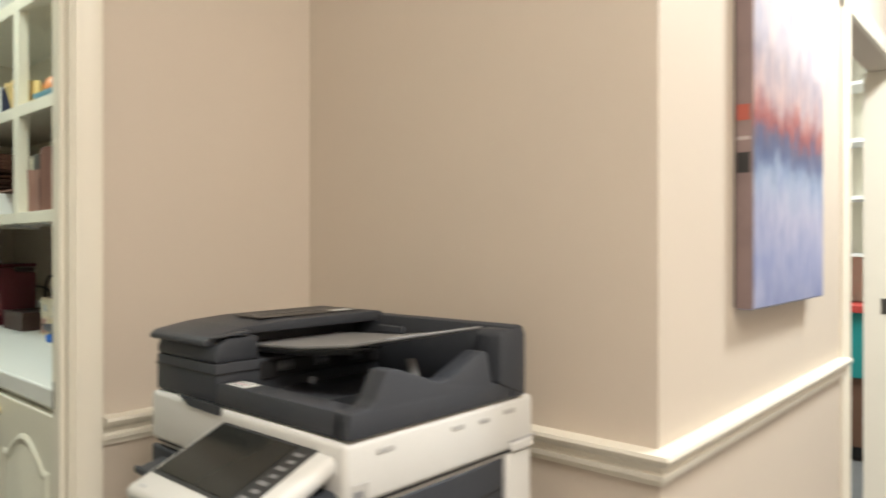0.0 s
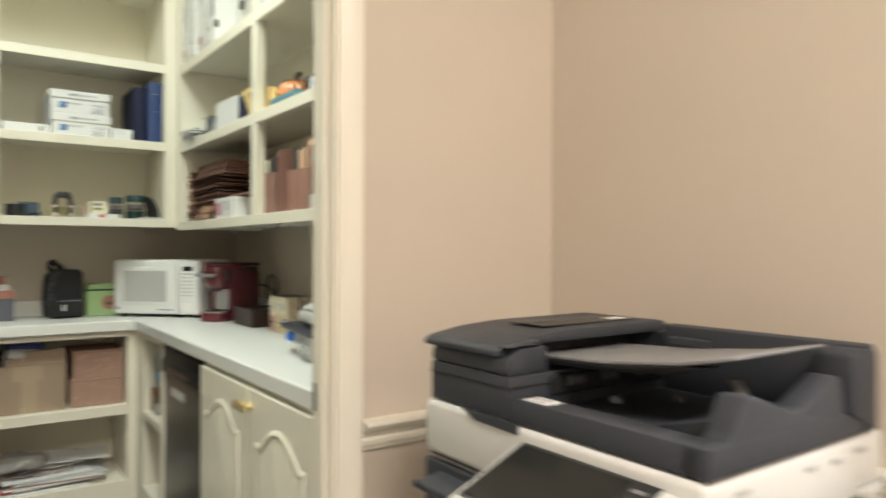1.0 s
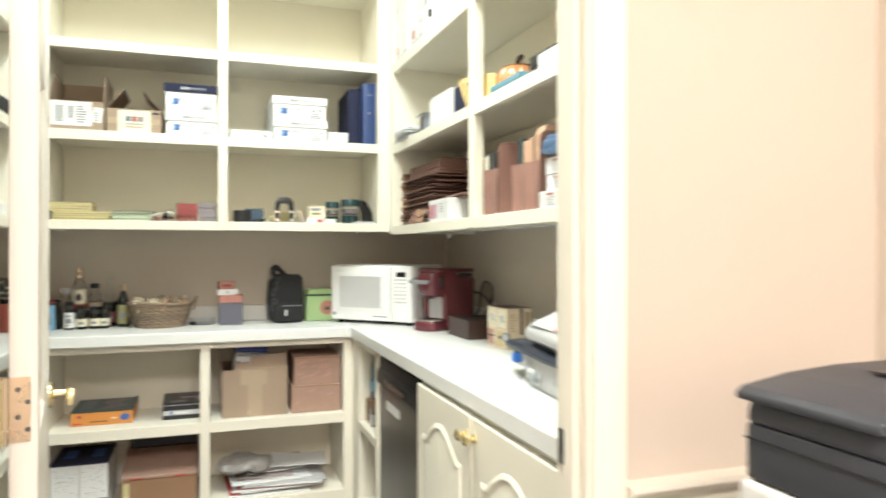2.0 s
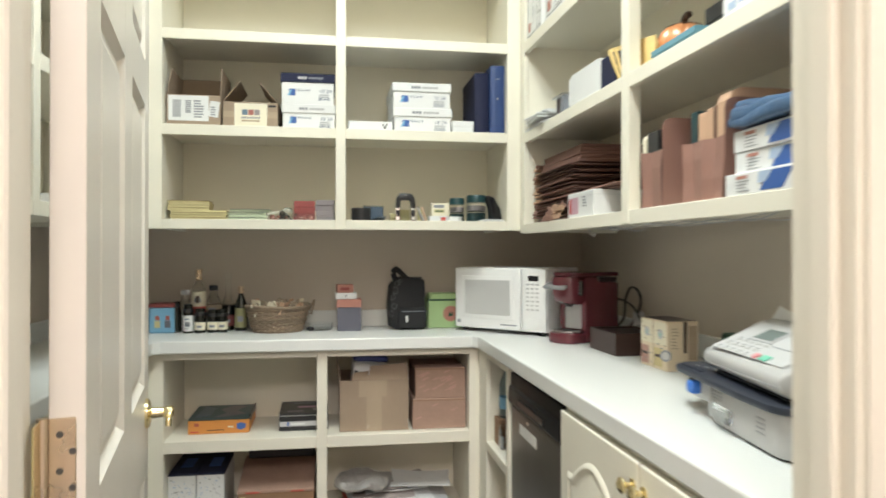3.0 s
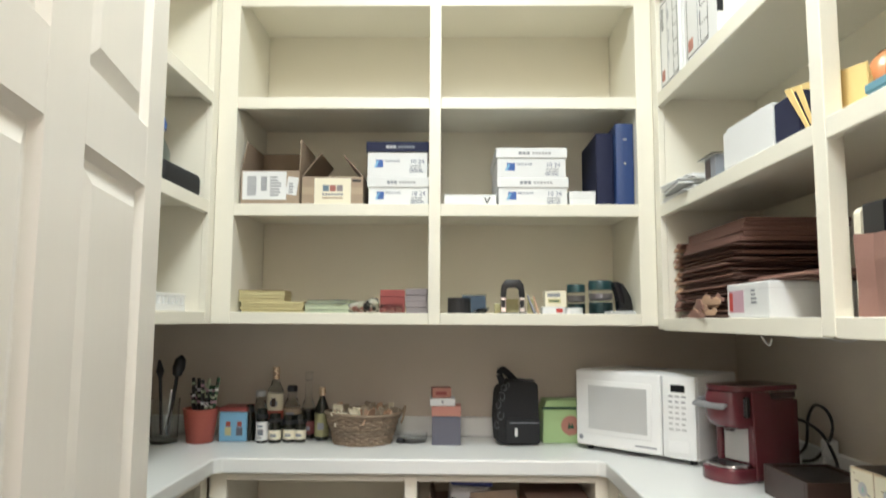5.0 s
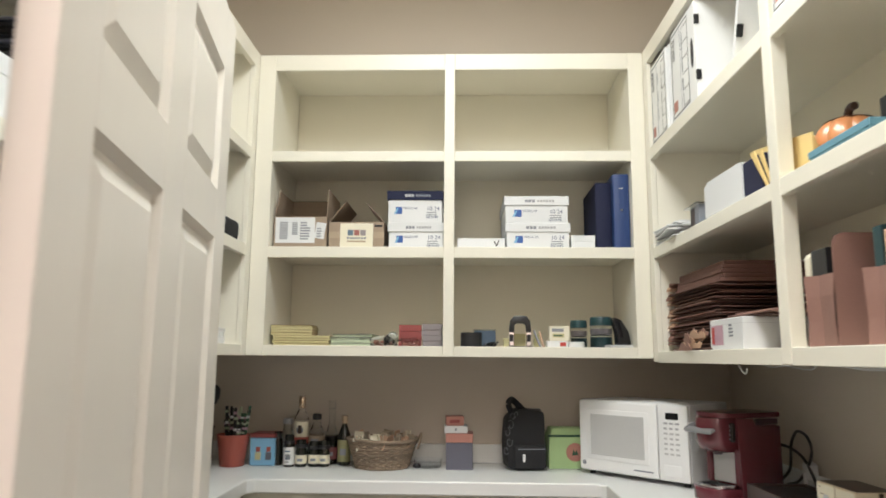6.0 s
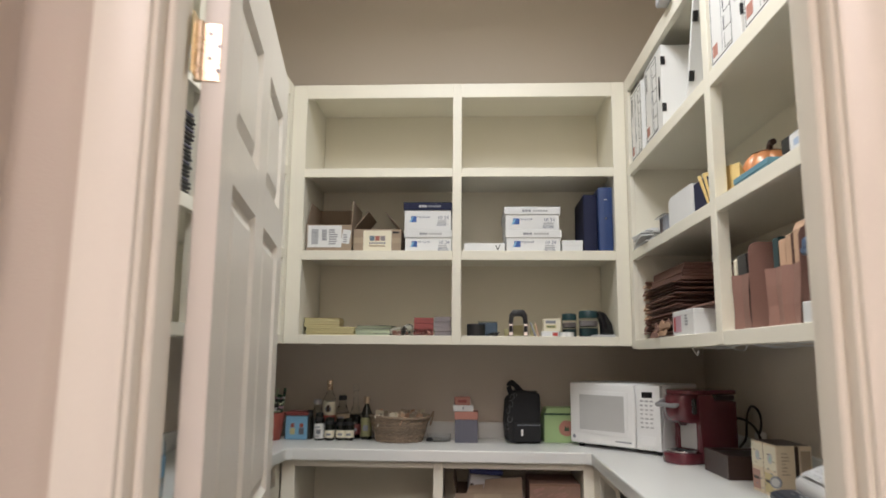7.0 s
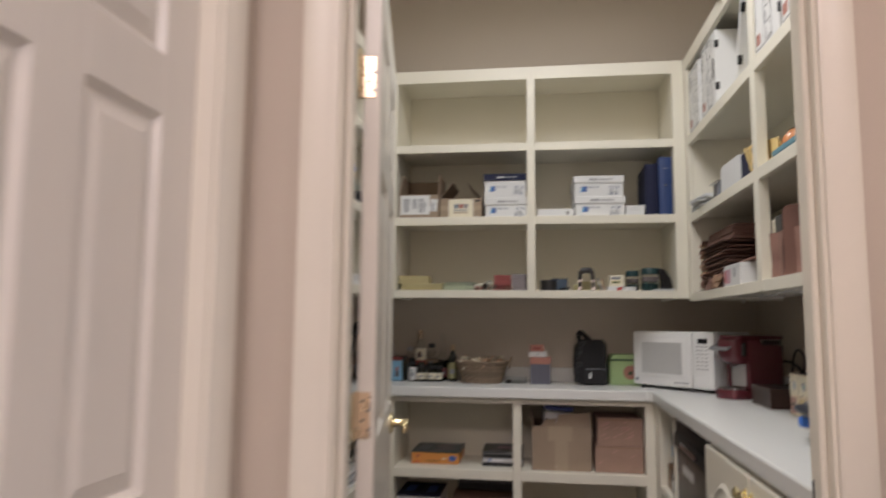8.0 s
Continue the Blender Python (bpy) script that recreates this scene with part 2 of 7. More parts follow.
def canvas_print():
    """Abstract cityscape: pale towers above, red foliage, blue wet street below."""
    m = surf("abstract_canvas", (1, 1, 1), 0.45, mottle=0.0, bump=0.1, fine=600)
    nt = m.node_tree
    co = nt.nodes.new("ShaderNodeTexCoord")
    sep = nt.nodes.new("ShaderNodeSeparateXYZ")
    nt.links.new(co.outputs["Object"], sep.inputs[0])
    mp = nt.nodes.new("ShaderNodeMapping")
    mp.inputs["Scale"].default_value = (16, 16, 4.0)
    nt.links.new(co.outputs["Object"], mp.inputs["Vector"])

    def noise(scale, detail):
        n = nt.nodes.new("ShaderNodeTexNoise")
        n.inputs["Scale"].default_value, n.inputs["Detail"].default_value = scale, detail
        nt.links.new(mp.outputs["Vector"], n.inputs["Vector"])
        return n

    def madd(src, k, c, socket=None):
        n = nt.nodes.new("ShaderNodeMath")
        n.operation = "MULTIPLY_ADD"
        nt.links.new(src, n.inputs[0])
        n.inputs[1].default_value = k
        if socket is None:
            n.inputs[2].default_value = c
        else:
            nt.links.new(socket, n.inputs[2])
        return n.outputs[0]

    height = madd(sep.outputs["Z"], 1.0 / 1.05, -0.075)
    height = madd(noise(1.9, 6).outputs["Fac"], 0.17, -0.02, height)
    height = madd(noise(8.0, 4).outputs["Fac"], 0.12, -0.02, height)
    ramp = nt.nodes.new("ShaderNodeValToRGB")
    stops = [(0.0, (0.22, 0.26, 0.43)), (0.16, (0.34, 0.38, 0.56)), (0.27, (0.44, 0.46, 0.60)), (0.36, (0.34, 0.42, 0.56)), (0.41, (0.12, 0.16, 0.28)), (0.455, (0.16, 0.15, 0.22)),
             (0.475, (0.34, 0.09, 0.09)), (0.51, (0.44, 0.24, 0.23)), (0.545, (0.58, 0.46, 0.45)), (0.60, (0.50, 0.44, 0.46)), (0.66, (0.72, 0.66, 0.67)), (1.0, (0.8, 0.8, 0.82))]
    while len(ramp.color_ramp.elements) < len(stops):
        ramp.color_ramp.elements.new(0.5)
    for e, (p, c) in zip(ramp.color_ramp.elements, stops):
        e.position, e.color = p, (*c, 1)
    nt.links.new(height, ramp.inputs[0])
    tint = nt.nodes.new("ShaderNodeValToRGB")
    for e, (p, c) in zip(tint.color_ramp.elements, ((0.38, (0.48, 0.54, 0.72)), (0.62, (1.0, 0.94, 0.92)))):
        e.position, e.color = p, (*c, 1)
    nt.links.new(noise(3.2, 6).outputs["Fac"], tint.inputs[0])
    mix = nt.nodes.new("ShaderNodeMixRGB")
    mix.blend_type = "MULTIPLY"
    mix.inputs[0].default_value = 0.75
    nt.links.new(ramp.outputs[0], mix.inputs[1])
    nt.links.new(tint.outputs[0], mix.inputs[2])
    nt.links.new(mix.outputs[0], nt.nodes["Principled BSDF"].inputs["Base Color"])
    return m


CANVAS = canvas_print()
for m, gloss in ((SCREEN, 0.16), (BLACKSATIN, 0.2), (CHARCOAL, 0.35)):
    m.node_tree.nodes["Principled BSDF"].inputs["Specular IOR Level"].default_value = gloss

# ---- shaping helpers ----


def bx(x0, x1, y0, y1, z0, z1, b=0.0015, bm=None, seg=1):
    """A bevelled block, added to bm or new."""
    bm = bm or bmesh.new()
    got = bmesh.ops.create_cube(bm, size=1)
    for v in got["verts"]:
        v.co = Vector(((x0 + x1) / 2 + v.co.x * (x1 - x0), (y0 + y1) / 2 + v.co.y * (y1 - y0), (z0 + z1) / 2 + v.co.z * (z1 - z0)))
    b = min(b, 0.45 * min(abs(x1 - x0), abs(y1 - y0), abs(z1 - z0)))
    if b > 0.0002:
        es = list({e for v in got["verts"] for e in v.link_edges})
        bmesh.ops.bevel(bm, geom=es, offset=b, segments=seg, profile=0.5, affect="EDGES")
    return bm


def moved(bm, m):
    bmesh.ops.transform(bm, matrix=m, verts=bm.verts)
    return bm


def lathe(profile, n=24, bm=None, at=(0, 0, 0)):
    """Turns a profile of (radius, height) round the z axis."""
    bm = bm or bmesh.new()
    rings = []
    for r, z in profile:
        r = max(r, 0.0004)
        rings.append([bm.verts.new((at[0] + r * math.cos(2 * math.pi * i / n), at[1] + r * math.sin(2 * math.pi * i / n), at[2] + z)) for i in range(n)])
    for a, c in zip(rings, rings[1:]):
        for i in range(n):
            bm.faces.new((a[i], a[(i + 1) % n], c[(i + 1) % n], c[i]))
    bm.faces.new(list(reversed(rings[0])))
    bm.faces.new(rings[-1])
    return bm


def rod(p, q, r, n=10, bm=None, r2=None):
    """A round bar from p to q."""
    p, q = Vector(p), Vector(q)
    b2 = lathe([(r, 0), (r if r2 is None else r2, (q - p).length)], n)
    m = Matrix.Translation(p) @ (q - p).to_track_quat("Z", "Y").to_matrix().to_4x4()
    moved(b2, m)
    if bm is None:
        return b2
    return joined(bm, b2)


def joined(bm, other):
    me = bpy.data.meshes.new("tmp")
    other.to_mesh(me)
    other.free()
    bm.from_mesh(me)
    bpy.data.meshes.remove(me)
    return bm


def tube(points, r, n=8, steps=6):
    """A cord along a smooth line through the points."""
    pts = [Vector(p) for p in points]
    line = []
    for i in range(len(pts) - 1):
        a, b, c, d = pts[max(i - 1, 0)], pts[i], pts[i + 1], pts[min(i + 2, len(pts) - 1)]
        for k in range(steps):
            t = k / steps
            line.append(0.5 * ((2 * b) + (c - a) * t + (2 * a - 5 * b + 4 * c - d) * t * t + (3 * b - a - 3 * c + d) * t ** 3))
    line.append(pts[-1])
    bm = bmesh.new()
    rings = []
    for i, p in enumerate(line):
        d = (line[min(i + 1, len(line) - 1)] - line[max(i - 1, 0)]).normalized()
        q = d.to_track_quat("Z", "Y")
        rings.append([bm.verts.new(p + q @ Vector((r * math.cos(2 * math.pi * k / n), r * math.sin(2 * math.pi * k / n), 0))) for k in range(n)])
    for a, c in zip(rings, rings[1:]):
        for k in range(n):
            bm.faces.new((a[k], a[(k + 1) % n], c[(k + 1) % n], c[k]))
    bm.faces.new(list(reversed(rings[0])))
    bm.faces.new(rings[-1])
    return bm


def extrude(poly, a, c, axis="x", bev=0.0):
    """A prism of a polygon: axis x takes (y, z), axis y takes (x, z), axis z takes (x, y); from a to c along the axis."""
    bm = bmesh.new()

    def at(p, s):
        return {"x": (s, p[0], p[1]), "y": (p[0], s, p[1]), "z": (p[0], p[1], s)}[axis]

    lo, hi = [bm.verts.new(at(p, a)) for p in poly], [bm.verts.new(at(p, c)) for p in poly]
    n = len(poly)
    bm.faces.new(lo), bm.faces.new(hi)
    for i in range(n):
        bm.faces.new((lo[i], lo[(i + 1) % n], hi[(i + 1) % n], hi[i]))
    bmesh.ops.recalc_face_normals(bm, faces=bm.faces)
    if bev:
        bmesh.ops.bevel(bm, geom=list(bm.edges), offset=bev, segments=2, profile=0.5, affect="EDGES")
    return bm


def mesh_of(name, bm, material, smooth=False):
    bmesh.ops.recalc_face_normals(bm, faces=bm.faces)
    me = bpy.data.meshes.new(name)
    bm.to_mesh(me)
    bm.free()
    me.materials.append(material)
    if smooth:
        me.shade_smooth()
        me.set_sharp_from_angle(angle=radians(38))
    return me


def part(name, bm, material, parent, label="", smooth=False):
    ob = new(name, mesh_of(name, bm, material, smooth))
    ob.parent = parent
    return tagged(ob, label)


def solid(name, bm, material, label="", category="", kind="", smooth=False, group=""):
    """A thing or a piece of the setting that is one mesh."""
    return tagged(new(name, mesh_of(name, bm, material, smooth)), label, category, group, kind)


def thing(name, at, label, category, rz=0.0, group="", kind="", rx=0.0, ry=0.0):
    ob = new(name)
    ob.empty_display_size = 0.05
    ob.matrix_basis = pose(*at, rx, ry, rz)
    return tagged(ob, label, category, group, kind)


def lettering(name, words, size, material, parent, m, stretch=1.0):
    """Flat words with the built-in font; m: the pose of their lower left corner, reading along x, facing -y."""
    cu = bpy.data.curves.new("words", "FONT")
    cu.body, cu.size, cu.extrude = words, size, 0.0002
    tmp = bpy.data.objects.new("words", cu)
    me = bpy.data.meshes.new_from_object(tmp)
    bpy.data.objects.remove(tmp)
    bpy.data.curves.remove(cu)
    me.transform(Matrix.Diagonal((stretch, 1, 1, 1)))
    me.transform(pose(0, 0, 0, 90, 0, 0))
    me.transform(m)
    me.materials.clear()
    me.materials.append(material)
    ob = new(name, me)
    ob.parent = parent
    return ob


def crumple(bm, amount, scale, seed=0.0):
    for v in bm.verts:
        v.co += amount * noise.noise_vector(v.co * scale + Vector((seed, seed * 2, -seed)))
    return bm

# ---- structure: closet, hall and the room beyond ----
BACK, EAST, WEST, FRONT, HALLF = 4.03, 1.13, -1.10, 1.675, 1.578
CEILING = 3.15
ALC_X, ALC_Y = 1.134, 0.569
OP0, OP1, HEAD = -0.320, 0.514, 2.04
T = 0.10


def wall(name, x0, x1, y0, y1, z0=0.0, z1=CEILING, m=None):
    return solid(name, bx(x0, x1, y0, y1, z0, z1, 0.0), m or WALL, kind="structure")


solid("floor", bx(WEST - T, 5.4, -2.4, BACK + T, -0.05, 0.0, 0.0), CARPET, "dark grey short-pile carpet", "floor", "structure")
solid("closet_floor", bx(WEST, EAST, HALLF + 0.05, BACK, 0.0, 0.006, 0.0), DARKFLOOR, "very dark closet floor", "floor", "structure")
solid("ceiling", bx(WEST - T, 5.4, -2.4, BACK + T, CEILING, CEILING + 0.1, 0.0), CEIL, "plain painted ceiling", "ceiling", "structure")
wall("wall_north", WEST - T, EAST + T, BACK, BACK + T)
wall("wall_east", EAST, EAST + T, HALLF, BACK)
wall("wall_west", WEST - T, WEST, HALLF, BACK)
RAIL_Z = 0.897
# the wall round the closet's doorway: two sides and the piece over the door
wall("wall_doorway_1", WEST, OP0 - 0.02, HALLF, FRONT)
wall("wall_doorway_2", OP1 + 0.02, EAST, HALLF, FRONT)
wall("wall_doorway_3", OP0 - 0.02, OP1 + 0.02, HALLF, FRONT, HEAD + 0.02)
# the copier's alcove, the hall and the side room
wall("wall_alcove", ALC_X, EAST + T, ALC_Y + T, HALLF)
wall("wall_hall_north", ALC_X, 2.58, ALC_Y, ALC_Y + T)
wall("wall_hall_north_2", 3.60, 5.3, ALC_Y, ALC_Y + T)
wall("wall_hall_north_3", 2.58, 3.60, ALC_Y, ALC_Y + T, 2.06)
# unseen south wall, made up to close the hall behind its lamp
wall("wall_hall_south_added", -0.6, 5.3, -2.3, -2.2)
wall("wall_hall_east", 5.2, 5.3, -2.2, 2.6)
wall("wall_side_room", 1.2, 5.2, 2.5, 2.6)
wall("wall_hall_west_1", -0.6, -0.5, -2.2, 0.75)
wall("wall_hall_west_2", -0.6, -0.5, 1.43, HALLF)
wall("wall_hall_west_3", -0.6, -0.5, 0.75, 1.43, 2.06)


def rail_profile(s):
    """Chair rail section: (distance out of the wall, height), bead at the top, stepped below."""
    return [(0, -0.062), (s * 0.008, -0.062), (s * 0.010, -0.052), (s * 0.016, -0.050), (s * 0.017, -0.040), (s * 0.012, -0.036), (s * 0.013, -0.026),
            (s * 0.020, -0.022), (s * 0.030, -0.016), (s * 0.034, -0.008), (s * 0.032, -0.001), (0, 0.002)]


def chair_rail(name, along, a, c, wallpos, out, mitre=False):
    poly = [(wallpos + d, RAIL_Z + h) for d, h in rail_profile(out)]
    bm = extrude(poly, a, c, along)
    if mitre:
        k = "xy".index(along)
        for v in bm.verts:
            if abs(v.co[k] - a) < 1e-5:
                v.co[k] -= abs(v.co[1 - k] - wallpos)
    return solid(name, bm, CREAM, "cream moulded chair rail", "chair rail", "structure", True)


chair_rail("chair_rail_1", "x", OP1 + 0.063, ALC_X, HALLF, -1)
chair_rail("chair_rail_2", "y", ALC_Y, HALLF, ALC_X, -1, True)
chair_rail("chair_rail_3", "x", ALC_X, 2.56, ALC_Y, -1, True)


def casing_profile():
    return [(0, 0), (0, 0.012), (0.010, 0.013), (0.016, 0.017), (0.045, 0.019), (0.058, 0.022), (0.068, 0.021), (0.070, 0.0)]


def casing(name, x_in, side, y, z1, out=-1):
    """Upright casing on a wall facing -y; side: +1 to the right of its opening."""
    poly = [(x_in + side * u, y + out * v) for u, v in casing_profile()]
    return solid(name, extrude(poly, 0.0, z1, "z"), CREAM, "cream moulded door casing", "door casing", "structure", True)


casing("trim_1", OP1 + 0.006, 0.78, HALLF, HEAD + 0.07)
casing("trim_2", OP0 - 0.006, -1, HALLF, HEAD + 0.07)
solid("trim_3", extrude([(HALLF - v, HEAD + 0.006 + u) for u, v in casing_profile()], OP0, OP1, "x"), CREAM, "cream moulded door casing", "door casing", "structure")
casing("trim_4", OP1 + 0.006, 1, FRONT, HEAD + 0.07, 1)
solid("door_jamb_1", bx(OP1, OP1 + 0.02, HALLF - 0.002, FRONT + 0.002, 0, HEAD), CREAM, "cream door jamb", "door jamb", "structure")
solid("door_jamb_2", bx(OP0 - 0.02, OP0, HALLF - 0.002, FRONT + 0.002, 0, HEAD), CREAM, "cream door jamb", "door jamb", "structure")
solid("door_jamb_3", bx(OP0 - 0.02, OP1 + 0.02, HALLF - 0.002, FRONT + 0.002, HEAD, HEAD + 0.02), CREAM, "cream door head", "door jamb", "structure")
solid("door_stop_1", bx(OP1 - 0.012, OP1 - 0.0005, HALLF + 0.02, HALLF + 0.056, 0, HEAD, 0.003), CREAM, "cream door stop", "door stop", "structure")
solid("door_stop_2", bx(OP0 + 0.0005, OP0 + 0.012, HALLF + 0.02, HALLF + 0.056, 0, HEAD, 0.003), CREAM, "cream door stop", "door stop", "structure")
strike = thing("strike_plate", (OP1, FRONT - 0.022, 0.94), "steel strike plate on the door jamb", "strike plate")
part("plate", bx(-0.0025, 0.0, -0.016, 0.016, -0.03, 0.03, 0.0008), STEEL, strike)
part("hole", bx(-0.0032, -0.0024, -0.007, 0.007, -0.012, 0.012, 0.0), BLACKP, strike)
# side-room doorway
for nm, x0, x1 in (("trim_5", 2.58, 2.60), ("trim_6", 3.58, 3.60)):
    solid(nm, bx(x0, x1, ALC_Y - 0.02, ALC_Y + T + 0.02, 0, 2.06), CREAM, "cream door jamb", "door jamb", "structure")
solid("trim_7", bx(2.53, 2.58, ALC_Y - 0.014, ALC_Y - 0.0005, 0, 2.12), CREAM, "cream door casing", "door casing", "structure")
solid("trim_8", bx(2.53, 3.66, ALC_Y - 0.018, ALC_Y - 0.0005, 2.06, 2.13), CREAM, "cream door casing", "door casing", "structure")
solid("trim_9", bx(3.60, 3.66, ALC_Y - 0.018, ALC_Y - 0.0005, 0, 2.06), CREAM, "cream door casing", "door casing", "structure")
sp = thing("strike_plate", (3.58, ALC_Y + 0.03, 1.0), "dark strike plate on the far door jamb", "strike plate")
part("plate", bx(-0.003, 0.0, -0.02, 0.02, -0.035, 0.035, 0.0008), STEEL, sp)


def panel_door(name, width, height, zs, m, label, mid):
    """A six-panel leaf: x from the hinge, front at y = 0, back at y = 0.035."""
    d = thing(name, (0, 0, 0), label, "door", kind="structure")
    d.matrix_basis = m
    st = 0.100
    pw = (width - 2 * st - mid) / 2
    cols = [(st, st + pw), (st + pw + mid, width - st)]
    for x0, x1 in ((0, st), (st + pw, st + pw + mid), (width - st, width)):
        part("stile", bx(x0, x1, 0, 0.035, 0.0, height, 0.001), LEAF, d)
    edges = [0.0] + [z for p in zs for z in p] + [height]
    for z0, z1 in zip(edges[::2], edges[1::2]):
        for x0, x1 in cols:
            part("rail", bx(x0, x1, 0, 0.035, z0, z1, 0.0006), LEAF, d)
    for z0, z1 in zs:
        for x0, x1 in cols:
            bm = bmesh.new()
            for y, s in ((0.011, 1), (0.024, -1)):
                def ring(inset, depth):
                    return [bm.verts.new((x, y + s * -depth, z)) for x, z in ((x0 + inset, z0 + inset), (x1 - inset, z0 + inset), (x1 - inset, z1 - inset), (x0 + inset, z1 - inset))]
                rings = [ring(0.0, 0.0105), ring(0.011, 0.0), ring(0.015, 0.0), ring(0.040, 0.0080)]
                for a, c in zip(rings, rings[1:]):
                    for i in range(4):
                        bm.faces.new((a[i], a[(i + 1) % 4], c[(i + 1) % 4], c[i]))
                bm.faces.new(rings[-1])
            part("panel", bm, LEAF, d)
    return d


ZS = [(0.24, 0.80), (0.985, 1.564), (1.656, 1.90)]
ang = 100.0
closet_door = panel_door("door_1", 0.835, 2.03, ZS, pose(-0.280, 1.712, 0.008, 0, 0, ang), "open white six-panel door with brass knob and hinges", 0.115)
kn = part("lever_handle", lathe([(0.006, 0.0), (0.031, 0.0), (0.031, 0.005), (0.026, 0.009), (0.012, 0.012), (0.010, 0.034), (0.013, 0.038), (0.013, 0.052), (0.008, 0.056)], 28), BRASS, closet_door, "polished brass lever handle", True)
kn.matrix_basis = pose(0.768, 0, 0.922, 90, 0, 0)
part("lever", tube([(0, 0, 0.046), (-0.010, -0.004, 0.047), (-0.016, -0.014, 0.046), (-0.019, -0.026, 0.045)], 0.0065, 12), BRASS, kn, "", True)
part("latch_plate", bx(0.8352, 0.837, 0.006, 0.029, 0.915, 0.975, 0.0005), BRASS, closet_door)
for z in (0.24, 1.045, 1.735):
    hg = part("hinge", bx(-0.0025, -0.0002, 0.009, 0.035, z - 0.045, z + 0.045, 0.002), HINGE, closet_door, "brass butt hinge")
    part("hinge_pin", lathe([(0.006, z - 0.046), (0.006, z + 0.046)], 12, None, (-0.004, 0.040, 0)), HINGE, hg)
    bm = bmesh.new()
    for dy, dz in ((0.012, -0.028), (0.024, -0.010), (0.012, 0.010), (0.024, 0.028)):
        rod((-0.0034, dy, z + dz), (-0.0022, dy, z + dz), 0.0036, 10, bm)
    part("screws", bm, STEEL, hg)
    part("jamb_leaf", bx(-0.040, -0.006, 0.040, 0.0425, z - 0.045, z + 0.045, 0.0006), BRASS, hg)

hall_door = panel_door("door_2", 0.66, 2.03, [(0.24, 0.80), (0.975, 1.545), (1.640, 1.90)], pose(-0.532, 0.765, 0.008, 0, 0, 90), "closed white six-panel door of the hall", 0.095)
for nm, y0, y1 in (("trim_10", 1.432, 1.50), ("trim_11", 0.68, 0.753)):
    solid(nm, extrude([(-0.5 + v, (y0 if y0 > 1 else y1) + (1 if y0 > 1 else -1) * u) for u, v in casing_profile()], 0, 2.12, "z"), CREAM, "cream moulded door casing", "door casing", "structure", True)
solid("door_jamb_4", bx(-0.6, -0.498, 1.4255, 1.4298, 0, 2.06, 0.0), CREAM, "cream door jamb", "door jamb", "structure")
solid("door_jamb_5", bx(-0.6, -0.498, 0.7502, 0.7645, 0, 2.06, 0.0), CREAM, "cream door jamb", "door jamb", "structure")

# ---- built-in shelving ----


def shelf_unit(name, at, rz, length, depth, z0, shelves, top, stiles, label, z_floor=None):
    """Open face-framed shelves: x along the front, y = 0 at the face, y = depth at the wall."""
    u = thing(name, (*at, 0), label, "shelving", rz)
    for a, c in stiles:
        inner = a > 0.001 and c < length - 0.001
        part("stile", bx(a, c, 0.0, 0.034 if inner else 0.02, z0, top[1], 0.0015), SHELF, u)
        mid = (a + c) / 2
        lo, hi = max(a, mid - 0.012), min(c, mid + 0.012)
        if a <= 0.001:
            lo, hi = c - 0.018, c
        elif c >= length - 0.001:
            lo, hi = a, a + 0.018
        else:
            continue
        part("upright", bx(lo + 0.0005, hi - 0.0005, 0.0205, depth, z0 + 0.002, top[1] - 0.002, 0.0), SHELF, u)
    gaps = [(p[1], q[0]) for p, q in zip(stiles, stiles[1:])]
    for zb, zt in shelves + [top]:
        for a, c in gaps:
            part("shelf_edge", bx(a, c, 0.0006, 0.02, zb, zt, 0.0015), SHELF, u)
        part("shelf", bx(gaps[0][0], gaps[-1][1], 0.0205, depth, zt - 0.019, zt - 0.0004, 0.0), SHELF, u)
    part("back_panel", bx(gaps[0][0] + 0.001, gaps[-1][1] - 0.001, depth - 0.07, depth - 0.058, z0 + 0.03, top[1] - 0.0195, 0.0), BACKP, u)
    return u


EX, SKEW = 0.714, 0.0155
LEVELS = [(1.355, 1.392), (1.704, 1.744), (2.060, 2.099)]
EAST_LEVELS = [(1.342, 1.379), (1.696, 1.735), (2.050, 2.093)]
TOP = (2.412, 2.474)
FACE = 3.60
Z3, Z2, Z1 = 1.3922, 1.7442, 2.0992
shelf_unit("wall_shelves", (-0.71, FACE), 0, EX + 0.71, BACK - FACE, 1.355, LEVELS, TOP, [(0.0, 0.062), (0.695, 0.733), (1.37, EX + 0.71)], "cream painted built-in wall shelves, half full of office supplies")
shelf_unit("wall_shelves", (EX, FACE), -90 + math.degrees(SKEW), 1.92, EAST - EX - 0.03, 1.345, EAST_LEVELS, TOP, [(0.0, 0.05), (0.940, 0.984), (1.85, 1.92)], "cream painted built-in wall shelves, full of folders and files")
shelf_unit("wall_shelves", (-0.71, 1.68), 90, 1.92, -0.71 - WEST, 1.355, LEVELS, TOP, [(0.0, 0.07), (0.982, 1.020), (1.87, 1.92)], "cream painted built-in wall shelves behind the open door")

